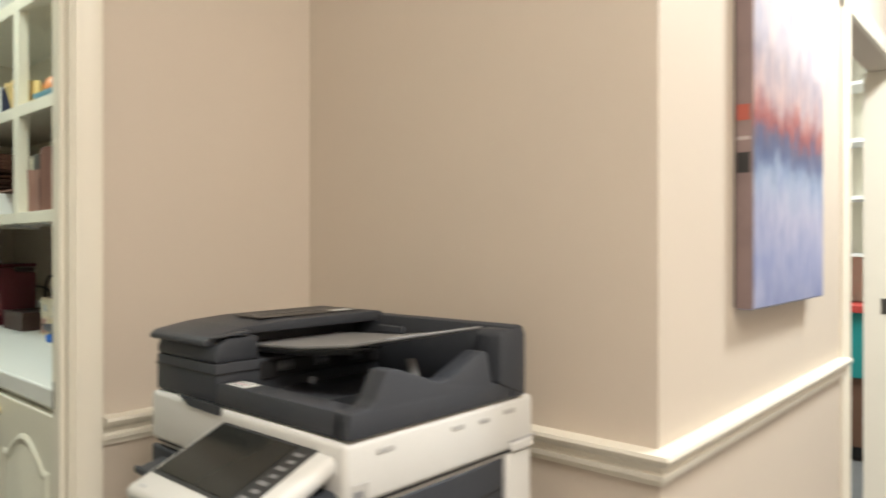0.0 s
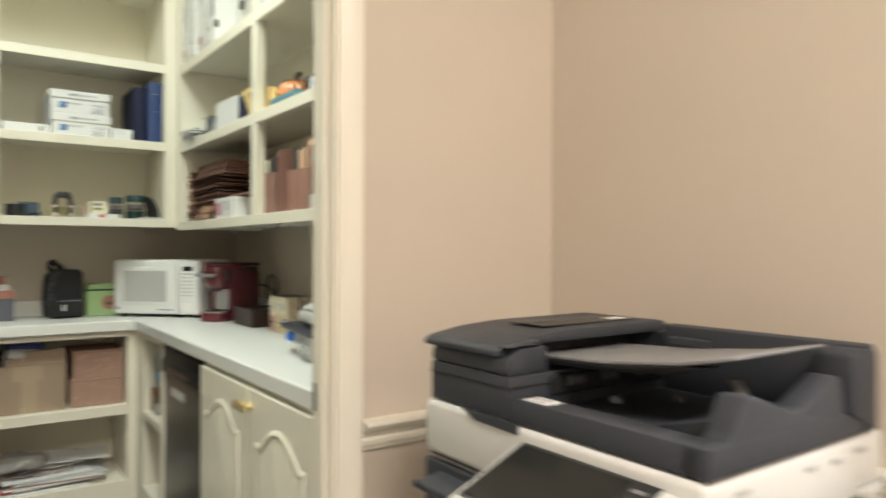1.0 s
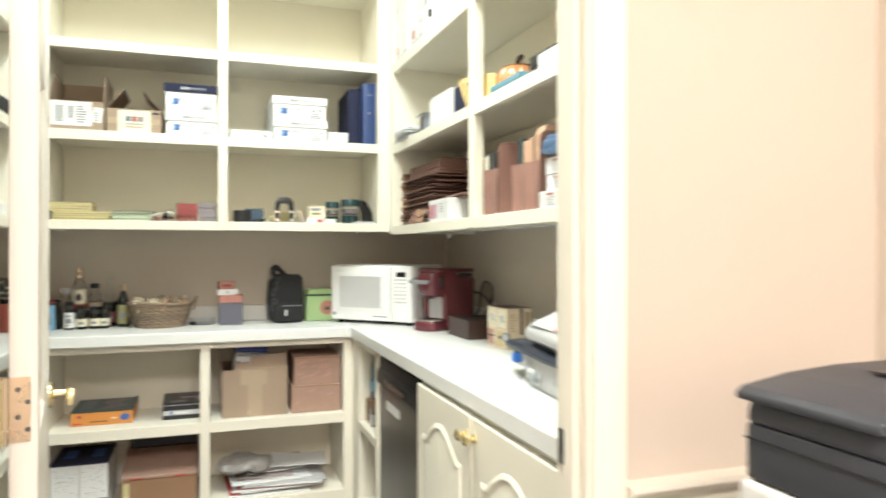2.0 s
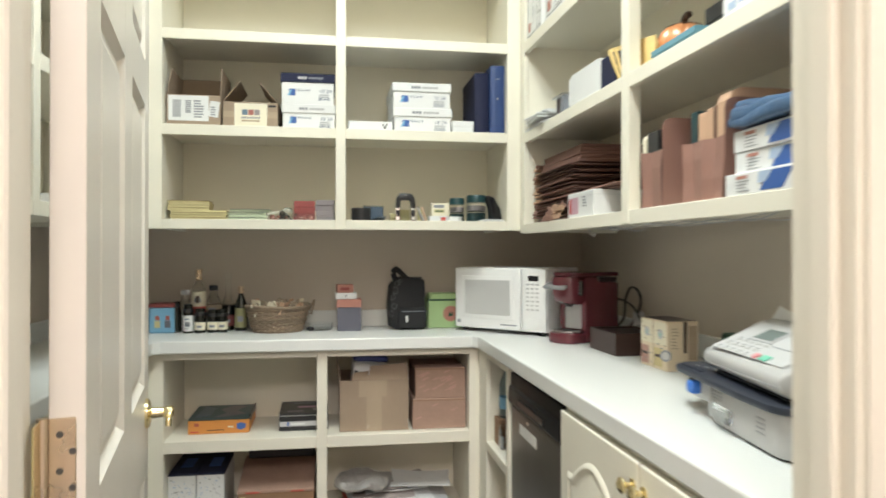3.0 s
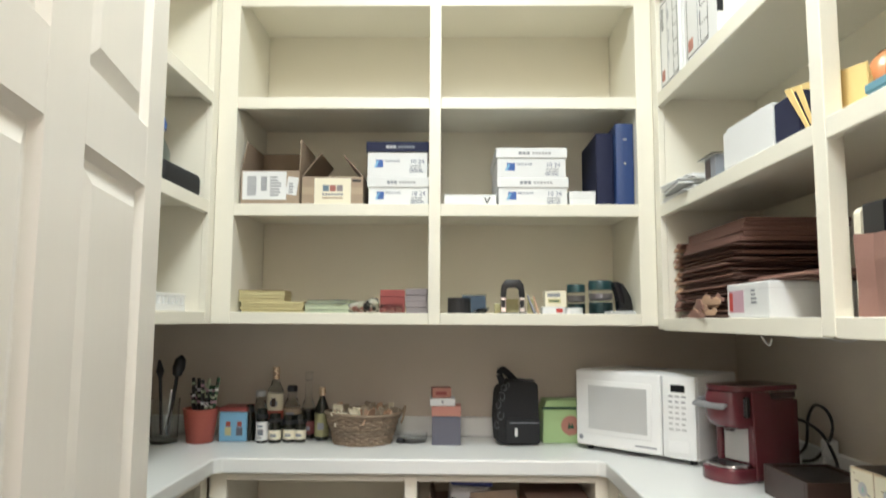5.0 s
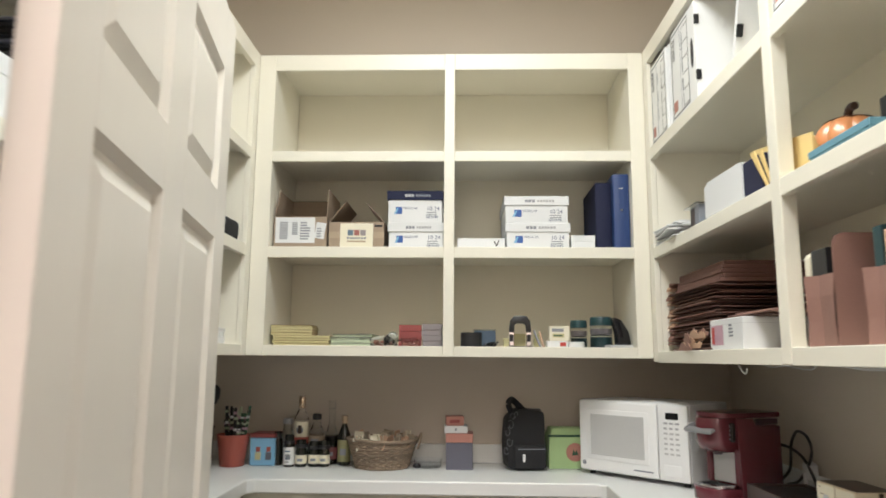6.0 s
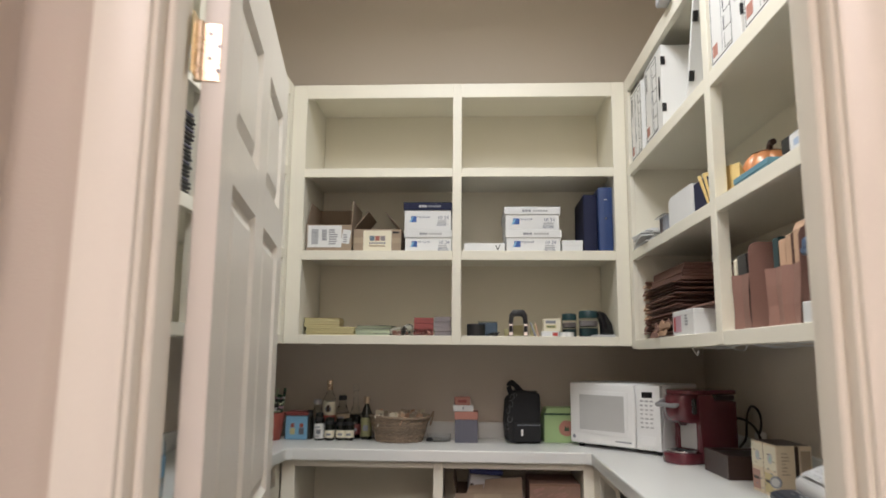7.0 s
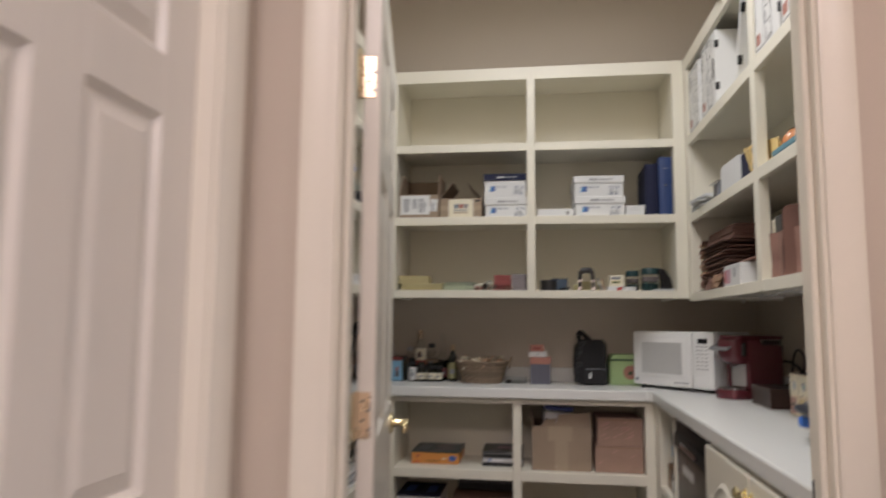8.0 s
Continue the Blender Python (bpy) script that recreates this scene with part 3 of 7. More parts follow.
# base shelves under the counter
LFACE = 3.62
CZ = 0.940
base = thing("base_shelves", (0, 0, 0), "cream painted base shelves under the counter, packed with boxes", "shelving")
for a, c in ((-0.70, -0.645), (-0.085, -0.046), (0.510, 0.565)):
    part("stile", bx(a, c, LFACE, LFACE + 0.02, 0.10, CZ - 0.048, 0.0015), SHELF, base)
for a, c in ((-0.663, -0.645), (-0.075, -0.056), (0.5105, 0.528)):
    part("upright", bx(a, c, LFACE + 0.0205, BACK, 0.10, CZ - 0.048, 0.0), SHELF, base)
for a, c in ((-0.645, -0.085), (-0.046, 0.510)):
    for zb, zt in ((0.10, 0.225), (0.518, 0.562), (0.866, CZ - 0.048)):
        part("shelf_edge", bx(a, c, LFACE + 0.0006, LFACE + 0.02, zb, zt, 0.0015), SHELF, base)
        if zt < 0.8:
            part("shelf", bx(a - 0.003, c + 0.003, LFACE + 0.0205, BACK, zt - 0.019, zt - 0.0004, 0.0), SHELF, base)
part("back_panel", bx(-0.644, 0.509, BACK - 0.05, BACK - 0.04, 0.23, 0.888, 0.0), BACKP, base)
ZM, ZB = 0.5625, 0.2255
# the narrow open shelves at the counter's return, and the left base
side = thing("base_shelves", (0, 0, 0), "narrow cream open shelves beside the small refrigerator", "shelving")
for a, c in ((3.49, 3.619), (3.155, 3.185)):
    part("stile", bx(0.55, 0.57, a, c, 0.0, CZ - 0.048, 0.0015), SHELF, side)
for zb, zt in ((0.10, 0.225), (0.518, 0.552), (0.866, CZ - 0.048)):
    part("shelf_edge", bx(0.5506, 0.57, 3.185, 3.49, zb, zt, 0.0015), SHELF, side)
    if zt < 0.8:
        part("shelf", bx(0.5705, EAST, 3.178, 3.49, zt - 0.019, zt - 0.0004, 0.0), SHELF, side)
part("upright", bx(0.5705, EAST, 3.158, 3.176, 0.0, CZ - 0.048, 0.0), SHELF, side)
part("upright", bx(0.5705, EAST, 3.492, 3.51, 0.0, CZ - 0.048, 0.0), SHELF, side)
left = thing("base_shelves", (0, 0, 0), "cream base shelves behind the open door", "shelving")
for a, c in ((1.68, 1.74), (2.62, 2.66), (3.56, 3.619)):
    part("stile", bx(-0.725, -0.705, a, c, 0.0, CZ - 0.048, 0.0015), SHELF, left)
    part("upright", bx(WEST, -0.7255, (a + c) / 2 - 0.01, (a + c) / 2 + 0.01, 0.0, CZ - 0.048, 0.0), SHELF, left)
for a, c in ((1.74, 2.62), (2.66, 3.56)):
    for zb, zt in ((0.10, 0.225), (0.518, 0.562), (0.866, CZ - 0.048)):
        part("shelf_edge", bx(-0.725, -0.7056, a, c, zb, zt, 0.0015), SHELF, left)
        if zt < 0.8:
            part("shelf", bx(WEST, -0.7255, a - 0.003, c + 0.003, zt - 0.019, zt - 0.0004, 0.0), SHELF, left)
part("shelf_edge", bx(-0.725, -0.7056, 2.66, 3.56, 0.758, 0.797, 0.0015), SHELF, left)
part("shelf", bx(WEST, -0.7255, 2.657, 3.563, 0.778, 0.7966, 0.0), SHELF, left)

# one U-shaped worktop with a rounded front edge and mitred inner corners
CX, CW, CF = 0.535, -0.672, 3.588
ctop = thing("worktop", (0, 0, CZ), "white laminate U-shaped worktop with a thick front edge", "worktop")
part("slab", extrude([(WEST, FRONT + 0.002), (CW, FRONT + 0.002), (CW, CF - 0.02), (CW + 0.02, CF), (CX - 0.02, CF), (CX, CF - 0.02), (CX, FRONT + 0.002), (EAST, FRONT + 0.002), (EAST, BACK), (WEST, BACK)], -0.047, 0.0, "z", 0.005), COUNTER, ctop)
part("backsplash", bx(WEST + 0.019, EAST - 0.019, BACK - 0.018, BACK, 0.0004, 0.072, 0.003), COUNTER, ctop)
part("backsplash", bx(EAST - 0.018, EAST, FRONT + 0.002, BACK, 0.0004, 0.072, 0.003), COUNTER, ctop)
part("backsplash", bx(WEST, WEST + 0.018, FRONT + 0.002, BACK, 0.0004, 0.072, 0.003), COUNTER, ctop)

# cabinet with two arched doors
cabinet = thing("base_cabinet", (0.555, 2.595, 0), "cream base cabinet with two arched raised-panel doors", "cabinet", -90)
part("body", bx(0.0, 0.93, 0.0, EAST - 0.556, 0.10, CZ - 0.048, 0.001), CAB, cabinet)
part("toe_kick", bx(0.0, 0.93, 0.06, 0.075, 0.0, 0.0995, 0.0), CAB, cabinet)


def arch(x0, x1, z0, zs, rise, n=20):
    pts = [(x0, z0), (x1, z0), (x1, zs)]
    for i in range(1, n):
        t = i / n
        pts.append((x1 + (x0 - x1) * t, zs + rise * max(0.0, math.sin(math.pi * (t - 0.1) / 0.8)) if 0.1 <= t <= 0.9 else zs))
    pts.append((x0, zs))
    return pts


for x0, x1, kx in ((0.012, 0.452, 0.432), (0.460, 0.900, 0.480)):
    dr = part("door", bx(x0, x1, -0.020, -0.0005, 0.13, 0.879, 0.004, None, 2), CAB, cabinet)
    bm = bmesh.new()
    rings = []
    for inset, y in ((0.003, -0.0255), (0.008, -0.0265), (0.015, -0.0220), (0.020, -0.0220), (0.044, -0.0275)):
        rings.append([bm.verts.new((x, y, z)) for x, z in arch(x0 + 0.062 + inset, x1 - 0.062 - inset, 0.20 + inset, 0.742 - inset, 0.062)])
    outer = [bm.verts.new((x, -0.0203, z)) for x, z in arch(x0 + 0.058, x1 - 0.058, 0.196, 0.746, 0.062)]
    rings.insert(0, outer)
    for a, c in zip(rings, rings[1:]):
        for i in range(len(a)):
            bm.faces.new((a[i], a[(i + 1) % len(a)], c[(i + 1) % len(a)], c[i]))
    bm.faces.new(rings[-1])
    part("raised_panel", bm, CAB, dr, "", True)
    k = part("knob", lathe([(0.012, 0), (0.012, 0.003), (0.006, 0.006), (0.006, 0.014), (0.015, 0.021), (0.015, 0.026), (0.008, 0.031)], 18), BRASS, dr, "small brass cabinet knob", True)
    k.matrix_basis = pose(kx, -0.020, 0.832, 90, 0, 0)

# small refrigerator
fridge = thing("mini_fridge", (0.602, 3.148, 0), "small refrigerator with steel door and black top handle", "refrigerator", -90)
part("body", bx(0.0, 0.52, 0.01, 0.48, 0.02, 0.872, 0.004), BLACKP, fridge)
part("door", bx(0.0, 0.52, -0.045, 0.008, 0.06, 0.771, 0.010, None, 3), STEEL, fridge, "brushed steel door", True)
part("door_top", extrude([(-0.046, 0.772), (-0.056, 0.784), (-0.054, 0.826), (-0.045, 0.834), (-0.045, 0.874), (0.008, 0.874), (0.008, 0.772)], 0.0, 0.52, "x", 0.002), BLACKSATIN, fridge, "glossy black handle strip", True)
part("handle_recess", bx(0.13, 0.39, -0.060, -0.050, 0.790, 0.812, 0.003), BLACKGLOSS, fridge)
part("lock", moved(lathe([(0.001, 0.0), (0.006, 0.0), (0.006, 0.002)], 12), pose(0.20, -0.0455, 0.752, 90, 0, 0)), CHROME, fridge, "small chrome badge")
part("energy_sticker", bx(0.11, 0.29, -0.0465, -0.0455, 0.700, 0.732, 0.0), PAPER, fridge, "white paper sticker")
part("plinth", bx(0.02, 0.50, 0.0, 0.40, 0.0, 0.0195, 0.0), BLACKP, fridge)

# ---- the copier in the alcove ----
copier = thing("office_copier", (0.556, 1.287, 0), "white and charcoal office copier with tilted touch screen", "copier", -90)
part("body", bx(0.006, 0.528, 0.014, 0.434, 0.03, 0.903, 0.006, None, 2), OFFWHITE, copier)
housing = part("scanner_housing", bx(-0.008, 0.542, -0.003, 0.441, 0.908, 0.998, 0.010, None, 3), OFFWHITE, copier, "warm white scanner housing", True)
# black strip stands for the shadow between housing and body
part("housing_shadow_gap", bx(0.0, 0.534, 0.006, 0.434, 0.9032, 0.9078, 0.0), BLACKP, housing)
# recess drawn as a raised dark strip, its shade put into colour
part("hand_recess", extrude([(0.100, 1.003), (0.135, 0.989), (0.236, 0.987), (0.240, 1.003)], -0.0062, -0.0032, "y", 0.0006), CHARCOAL, housing, "dark strip for the shade of the hand recess")
part("paper_drawer", bx(0.02, 0.50, -0.004, 0.0135, 0.42, 0.60, 0.004), OFFWHITE, copier)
part("paper_drawer", bx(0.02, 0.50, -0.004, 0.0135, 0.22, 0.40, 0.004), OFFWHITE, copier)
part("output_slot", bx(-0.012, 0.27, 0.0, 0.0135, 0.800, 0.896, 0.003), CHARCOAL, copier, "dark paper output slot")
tray2 = part("output_tray", extrude([(-0.046, 0.872), (0.013, 0.884), (0.013, 0.872), (-0.042, 0.860)], 0.030, 0.205, "x", 0.003), CHARCOAL, copier, "dark grey paper output tray", True)
part("tray_lip", bx(0.028, 0.207, -0.052, -0.0445, 0.862, 0.876, 0.003), CHARCOAL, tray2)
sidep = part("side_panel", bx(0.5285, 0.533, 0.075, 0.362, 0.30, 0.896, 0.003), CHARCOAL, copier, "charcoal side cover")
part("side_seam", bx(0.5332, 0.5342, 0.08, 0.358, 0.842, 0.845, 0.0), BLACKP, sidep)
for i in range(6):
    part("vent_slot", bx(0.5332, 0.5346, 0.10, 0.33, 0.66 + i * 0.026, 0.670 + i * 0.026, 0.0008), BLACKP, sidep)
part("corner_post", bx(0.5285, 0.539, 0.366, 0.438, 0.03, 0.902, 0.005, None, 2), OFFWHITE, copier, "", True)
part("corner_post", bx(0.5285, 0.538, 0.006, 0.071, 0.03, 0.902, 0.005, None, 2), OFFWHITE, copier, "", True)
part("clasp", bx(0.5395, 0.546, 0.372, 0.436, 0.905, 0.922, 0.003), OFFWHITE, housing)
part("clasp_gap", bx(0.5422, 0.5440, 0.366, 0.440, 0.9225, 0.9255, 0.0), GREYMARK, housing)
part("thumb_recess", bx(0.5425, 0.5436, 0.010, 0.040, 0.916, 0.940, 0.004), MOULD, housing)
# grey patch: the thumb recess's shade laid on as colour
part("thumb_recess_shade", bx(0.5436, 0.5442, 0.012, 0.030, 0.920, 0.930, 0.0), CHARCOAL_LIGHT, housing)
for y0, z0, w in ((0.055, 0.972, 0.034), (0.215, 0.972, 0.030), (0.285, 0.970, 0.026), (0.350, 0.974, 0.034)):
    mark = part("moulded_mark", bx(0.5422, 0.5432, y0, y0 + w, z0, z0 + 0.008, 0.0006), MOULD, housing)
    part("mark_slot", bx(0.5432, 0.5436, y0 + 0.3 * w, y0 + 0.6 * w, z0 + 0.002, z0 + 0.005, 0.0), GREYMARK, mark)
# document feeder: hinged block with a rounded lid
feeder = part("document_feeder", extrude([(0.004, 1.000), (0.405, 1.000), (0.405, 1.066), (0.004, 1.066)], 0.0, 0.205, "x", 0.004), CHARCOAL, copier, "charcoal plastic document feeder", True)
part("feeder_seam", bx(-0.0012, 0.2062, 0.0025, 0.30, 1.047, 1.0495, 0.0), BLACKP, feeder)
part("feeder_front", extrude([(0.004, 1.0662), (0.088, 1.0662), (0.088, 1.108), (0.03, 1.108), (0.010, 1.096), (0.004, 1.080)], 0.0, 0.205, "x", 0.006), CHARCOAL, feeder, "", True)
part("feed_core", bx(0.0, 0.128, 0.0885, 0.384, 1.0664, 1.1085, 0.0), BLACKP, feeder, "black feed mouth")
part("feeder_back", bx(0.0, 0.205, 0.3845, 0.405, 1.0664, 1.1085, 0.002), CHARCOAL, feeder)
lid = part("feeder_lid", extrude([(-0.006, 1.094), (-0.006, 1.103), (0.004, 1.110), (0.070, 1.121), (0.150, 1.127), (0.395, 1.129), (0.408, 1.124), (0.408, 1.109), (0.03, 1.109), (0.010, 1.095)], -0.007, 0.186, "x", 0.003), CHARCOAL, feeder, "", True)
part("lid_step", extrude([(0.004, 1.1092), (0.070, 1.1092), (0.070, 1.118), (0.012, 1.111)], 0.1865, 0.206, "x", 0.002), CHARCOAL, feeder, "", True)
part("guide_recess", bx(0.060, 0.150, 0.130, 0.372, 1.1292, 1.1302, 0.0), BLACKP, lid)
for k in range(8):
    part("guide_mark", bx(0.080, 0.116 - 0.008 * (k % 3), 0.145 + 0.022 * k, 0.155 + 0.022 * k, 1.1303, 1.1310, 0.0), GREYDARK, lid)
part("release_label", bx(0.112, 0.136, 0.315, 0.362, 1.1303, 1.1312, 0.0003), PAPER, lid, "small white label")
# paler strip puts a highlight on the lid's front edge as colour
part("lid_edge_highlight", bx(0.150, 0.186, -0.001, 0.006, 1.1005, 1.1065, 0.001), CHARCOAL_LIGHT, lid)
part("roller_housing", bx(0.2055, 0.214, 0.089, 0.370, 1.030, 1.062, 0.003), BLACKP, feeder)
for y0 in (0.12, 0.20, 0.29):
    part("feed_roller", moved(lathe([(0.008, 0.0), (0.009, 0.002), (0.009, 0.030), (0.008, 0.032)], 14), pose(0.214, y0 + 0.032, 1.050, 90, 0, 0)), GREYDARK, feeder, "", True)
# the low tray in front of it, open to its notched end wall
part("front_rim", extrude([(0.002, 1.000), (0.075, 1.000), (0.075, 1.010), (0.050, 1.036), (0.006, 1.036)], 0.206, 0.532, "x", 0.004), CHARCOAL, copier, "", True)
part("tray_floor", bx(0.206, 0.505, 0.0755, 0.372, 1.000, 1.010, 0.0), CHARCOAL, copier)
part("tray_wedge", extrude([(0.26, 1.0102), (0.505, 1.0102), (0.505, 1.052), (0.40, 1.022)], 0.078, 0.300, "y"), CHARCOAL, copier)
part("back_rim", extrude([(0.372, 1.000), (0.405, 1.000), (0.405, 1.120), (0.396, 1.126), (0.372, 1.124)], 0.206, 0.546, "x", 0.004), CHARCOAL, copier, "", True)
part("notched_end", extrude([(0.002, 1.000), (0.371, 1.000), (0.371, 1.030), (0.318, 1.032), (0.302, 1.088), (0.290, 1.090), (0.208, 1.056), (0.186, 1.054), (0.096, 1.086), (0.074, 1.087), (0.052, 1.046), (0.040, 1.038), (0.006, 1.036)], 0.506, 0.545, "x", 0.004), CHARCOAL, copier, "", True)
part("corner_cap", extrude([(0.330, 1.031), (0.408, 1.000), (0.408, 1.112), (0.396, 1.120), (0.346, 1.120), (0.336, 1.112)], 0.492, 0.549, "x", 0.005), CHARCOAL, copier, "", True)
doc = part("document_tray", extrude([(0.132, 1.080), (0.206, 1.084), (0.300, 1.089), (0.370, 1.097), (0.430, 1.104), (0.512, 1.122), (0.512, 1.127), (0.430, 1.110), (0.370, 1.103), (0.300, 1.095), (0.206, 1.090), (0.132, 1.086)], 0.105, 0.330, "y", 0.002), CHARCOAL_LIGHT, copier, "light grey sloping document tray", True)
part("tray_front_edge", extrude([(0.132, 1.072), (0.206, 1.077), (0.330, 1.082), (0.430, 1.094), (0.480, 1.109), (0.430, 1.1035), (0.300, 1.0885), (0.206, 1.0835), (0.132, 1.0795)], 0.098, 0.135, "y", 0.001), BLACKSATIN, doc, "", True)
part("paper_guide", bx(0.262, 0.332, 0.318, 0.324, 1.098, 1.112, 0.002), CHARCOAL, doc)
for x0, y0 in ((0.300, 0.12), (0.352, 0.20)):
    part("paper_stop", bx(x0, x0 + 0.016, y0, y0 + 0.012, 1.0105 + 0.02, 1.042, 0.003), GREYDARK, copier)
part("instruction_label", bx(0.232, 0.282, 0.010, 0.042, 1.0363, 1.0372, 0.0), PAPER, copier, "white instruction sticker")
for k in range(3):
    part("label_print", bx(0.238, 0.270, 0.014 + 0.009 * k, 0.017 + 0.009 * k, 1.0372, 1.0375, 0.0), MAUVE if k == 1 else PRINTGREY, copier)
part("support_arm", moved(bx(0.0, 0.075, -0.008, 0.008, -0.003, 0.003, 0.002), pose(0.432, 0.235, 1.072, 0, 28, -35)), CHARCOAL_LIGHT, copier)
# control panel
TILT = pose(0.252, -0.006, 0.981, 23, 0, 0)
pnl = part("control_panel", moved(bx(-0.014, 0.272, -0.172, 0.004, -0.030, -0.0005, 0.012, None, 3), TILT), OFFWHITE, copier, "tilted white control panel", True)
part("panel_bezel", moved(bx(0.0, 0.240, -0.130, 0.0, -0.0007, 0.0008, 0.002), TILT), BLACKP, pnl)
part("touch_screen", moved(bx(0.006, 0.200, -0.124, -0.006, 0.0009, 0.0022, 0.002), TILT), SCREEN, pnl, "dark glass touch screen")
for i in range(7):
    part("button", moved(bx(0.208 + 0.006 * (i % 2), 0.228, -0.022 - i * 0.0155, -0.015 - i * 0.0155, 0.0009, 0.0020, 0.001), TILT), CHARCOAL_LIGHT, pnl)
part("panel_lamp", moved(bx(0.012, 0.030, -0.158, -0.152, -0.0004, 0.0004, 0.0003), TILT), GREYP, pnl)
part("panel_arm", bx(0.470, 0.530, -0.075, 0.013, 0.850, 0.930, 0.012, None, 2), CHARCOAL, copier, "", True)
for cx in (0.06, 0.48):
    for cy in (0.06, 0.39):
        part("castor", bx(cx - 0.02, cx + 0.02, cy - 0.02, cy + 0.02, 0.0, 0.0295, 0.004), BLACKP, copier)

# canvas print on the hall wall
canvas = thing("canvas_print", (1.520, ALC_Y - 0.032, 1.125), "abstract city canvas print in white, red and blue", "picture")
# print wraps round; the shade of this side is put into its colour
part("wrapped_edge", bx(-0.0025, -0.0002, -0.010, 0.027, 0.002, 1.098, 0.001), CANVAS_EDGE, canvas, "printed edge, darkened for its shaded side")
part("canvas", bx(0.0, 0.600, -0.012, 0.028, 0.0, 1.10, 0.004), CANVAS, canvas)
for z0, z1, m in ((0.415, 0.450, TERRA), (0.300, 0.345, BLACKP), (0.372, 0.380, MAUVEGREY)):
    part("edge_print", bx(-0.0034, -0.0027, -0.004, 0.024, z0, z1, 0.0), m, canvas)
part("stretcher", bx(0.004, 0.596, 0.0285, 0.0318, 0.004, 1.096, 0.0), BLACKP, canvas)

# ---- side room seen through the far doorway ----
book = thing("bookcase", (4.62, 0.70, 0.93), "white open bookcase on a teal cabinet", "bookcase")
part("back", bx(0.28, 0.30, 0.0, 1.2, 0.0, 1.65, 0.0), BACKP, book)
for y in (0.0, 0.40, 0.80, 1.18):
    part("upright", bx(0.0, 0.2795, y, y + 0.02, 0.0, 1.65, 0.001), WHITEP, book)
for z in (0.28, 0.62, 0.96, 1.30, 1.63):
    part("shelf", bx(0.004, 0.2795, 0.0205, 1.1795, z, z + 0.022, 0.001), WHITEP, book)
tc = thing("teal_cabinet", (4.55, 0.66, 0), "teal cabinet with a red worktop", "cabinet")
part("worktop", bx(0.0, 0.5, 0.0, 1.3, 0.885, 0.929, 0.004), PRINTRED, tc, "red worktop")
part("teal_panel", bx(0.03, 0.5, 0.0, 1.3, 0.50, 0.8845, 0.002), TEAL, tc)
part("lower_panel", bx(0.05, 0.5, 0.0, 1.3, 0.09, 0.4995, 0.002), BROWNWOOD, tc, "brown wooden lower panel")
part("plinth", bx(0.10, 0.5, 0.0, 1.3, 0.0, 0.0895, 0.0), BLACKP, tc)

# ---- boxes and stationery on the back wall shelves ----


def label_bars(parent, x0, x1, y, z0, z1, rows, material, seed=1, name="print_bar"):
    """Bars in the place of writing that cannot be read, on a face towards -y."""
    rnd = random.Random(seed)
    h = (z1 - z0) / rows
    for i in range(rows):
        w = (x1 - x0) * rnd.uniform(0.55, 1.0)
        part(name, bx(x0, x0 + w, y - 0.0006, y, z0 + i * h + 0.25 * h, z0 + i * h + 0.75 * h, 0.0), material, parent)


def open_carton(at, w, d, h, label, rz=0.0, flaps=(), m=KRAFT):
    """An open cardboard box: front towards -y. flaps: (side, angle, length); 0 is folded outwards flat, 90 upright."""
    c = thing("cardboard_box", at, label, "box", rz)
    t = 0.004
    bm = bx(0, w, 0, t, 0, h, 0.001)
    bx(0, w, d - t, d, 0, h, 0.001, bm)
    bx(0, t, t, d - t, 0, h, 0.001, bm)
    bx(w - t, w, t, d - t, 0, h, 0.001, bm)
    bx(t, w - t, t, d - t, 0, t, 0.0, bm)
    part("body", bm, m, c)
    for side, angle, ln in flaps:
        if side == "left":
            f, mm = bx(0, ln, 0.002, d - 0.002, 0, 0.003, 0.0005), pose(0.002, 0, h, 0, -angle, 0)
        elif side == "right":
            f, mm = bx(-ln, 0, 0.002, d - 0.002, 0, 0.003, 0.0005), pose(w - 0.002, 0, h, 0, angle, 0)
        elif side == "front":
            f, mm = bx(0.002, w - 0.002, 0, ln, 0, 0.003, 0.0005), pose(0, 0.002, h, angle, 0, 0)
        else:
            f, mm = bx(0.002, w - 0.002, -ln, 0, 0, 0.003, 0.0005), pose(0, d - 0.002, h, -angle, 0, 0)
        part("flap", moved(f, mm), m, c)
    return c


ship = open_carton((-0.642, 3.645, Z2), 0.195, 0.24, 0.118, "open shipping carton with a barcode label", 0, [("left", 80, 0.10), ("right", 92, 0.105), ("back", 70, 0.11)])
part("shipping_label", bx(0.006, 0.152, -0.001, 0.0, 0.020, 0.115, 0.0), PAPER, ship, "white shipping label")
for i in range(11):
    part("barcode_bar", bx(0.022, 0.052, -0.0016, -0.001, 0.034 + i * 0.006, 0.0375 + i * 0.006, 0.0), PRINTGREY, ship)
for i in range(7):
    part("barcode_bar", bx(0.068, 0.088, -0.0016, -0.001, 0.050 + i * 0.007, 0.0545 + i * 0.007, 0.0), PRINTGREY, ship)
label_bars(ship, 0.098, 0.142, -0.001, 0.03, 0.10, 7, PRINTGREY, 3)
part("second_label", moved(bx(-0.018, 0.018, -0.001, 0.0, -0.03, 0.03, 0.0), pose(0.172, -0.0004, 0.066, 0, 8, 0)), PAPER, ship)
label_bars(ship, 0.160, 0.184, -0.001, 0.04, 0.078, 4, PRINTGREY, 4)

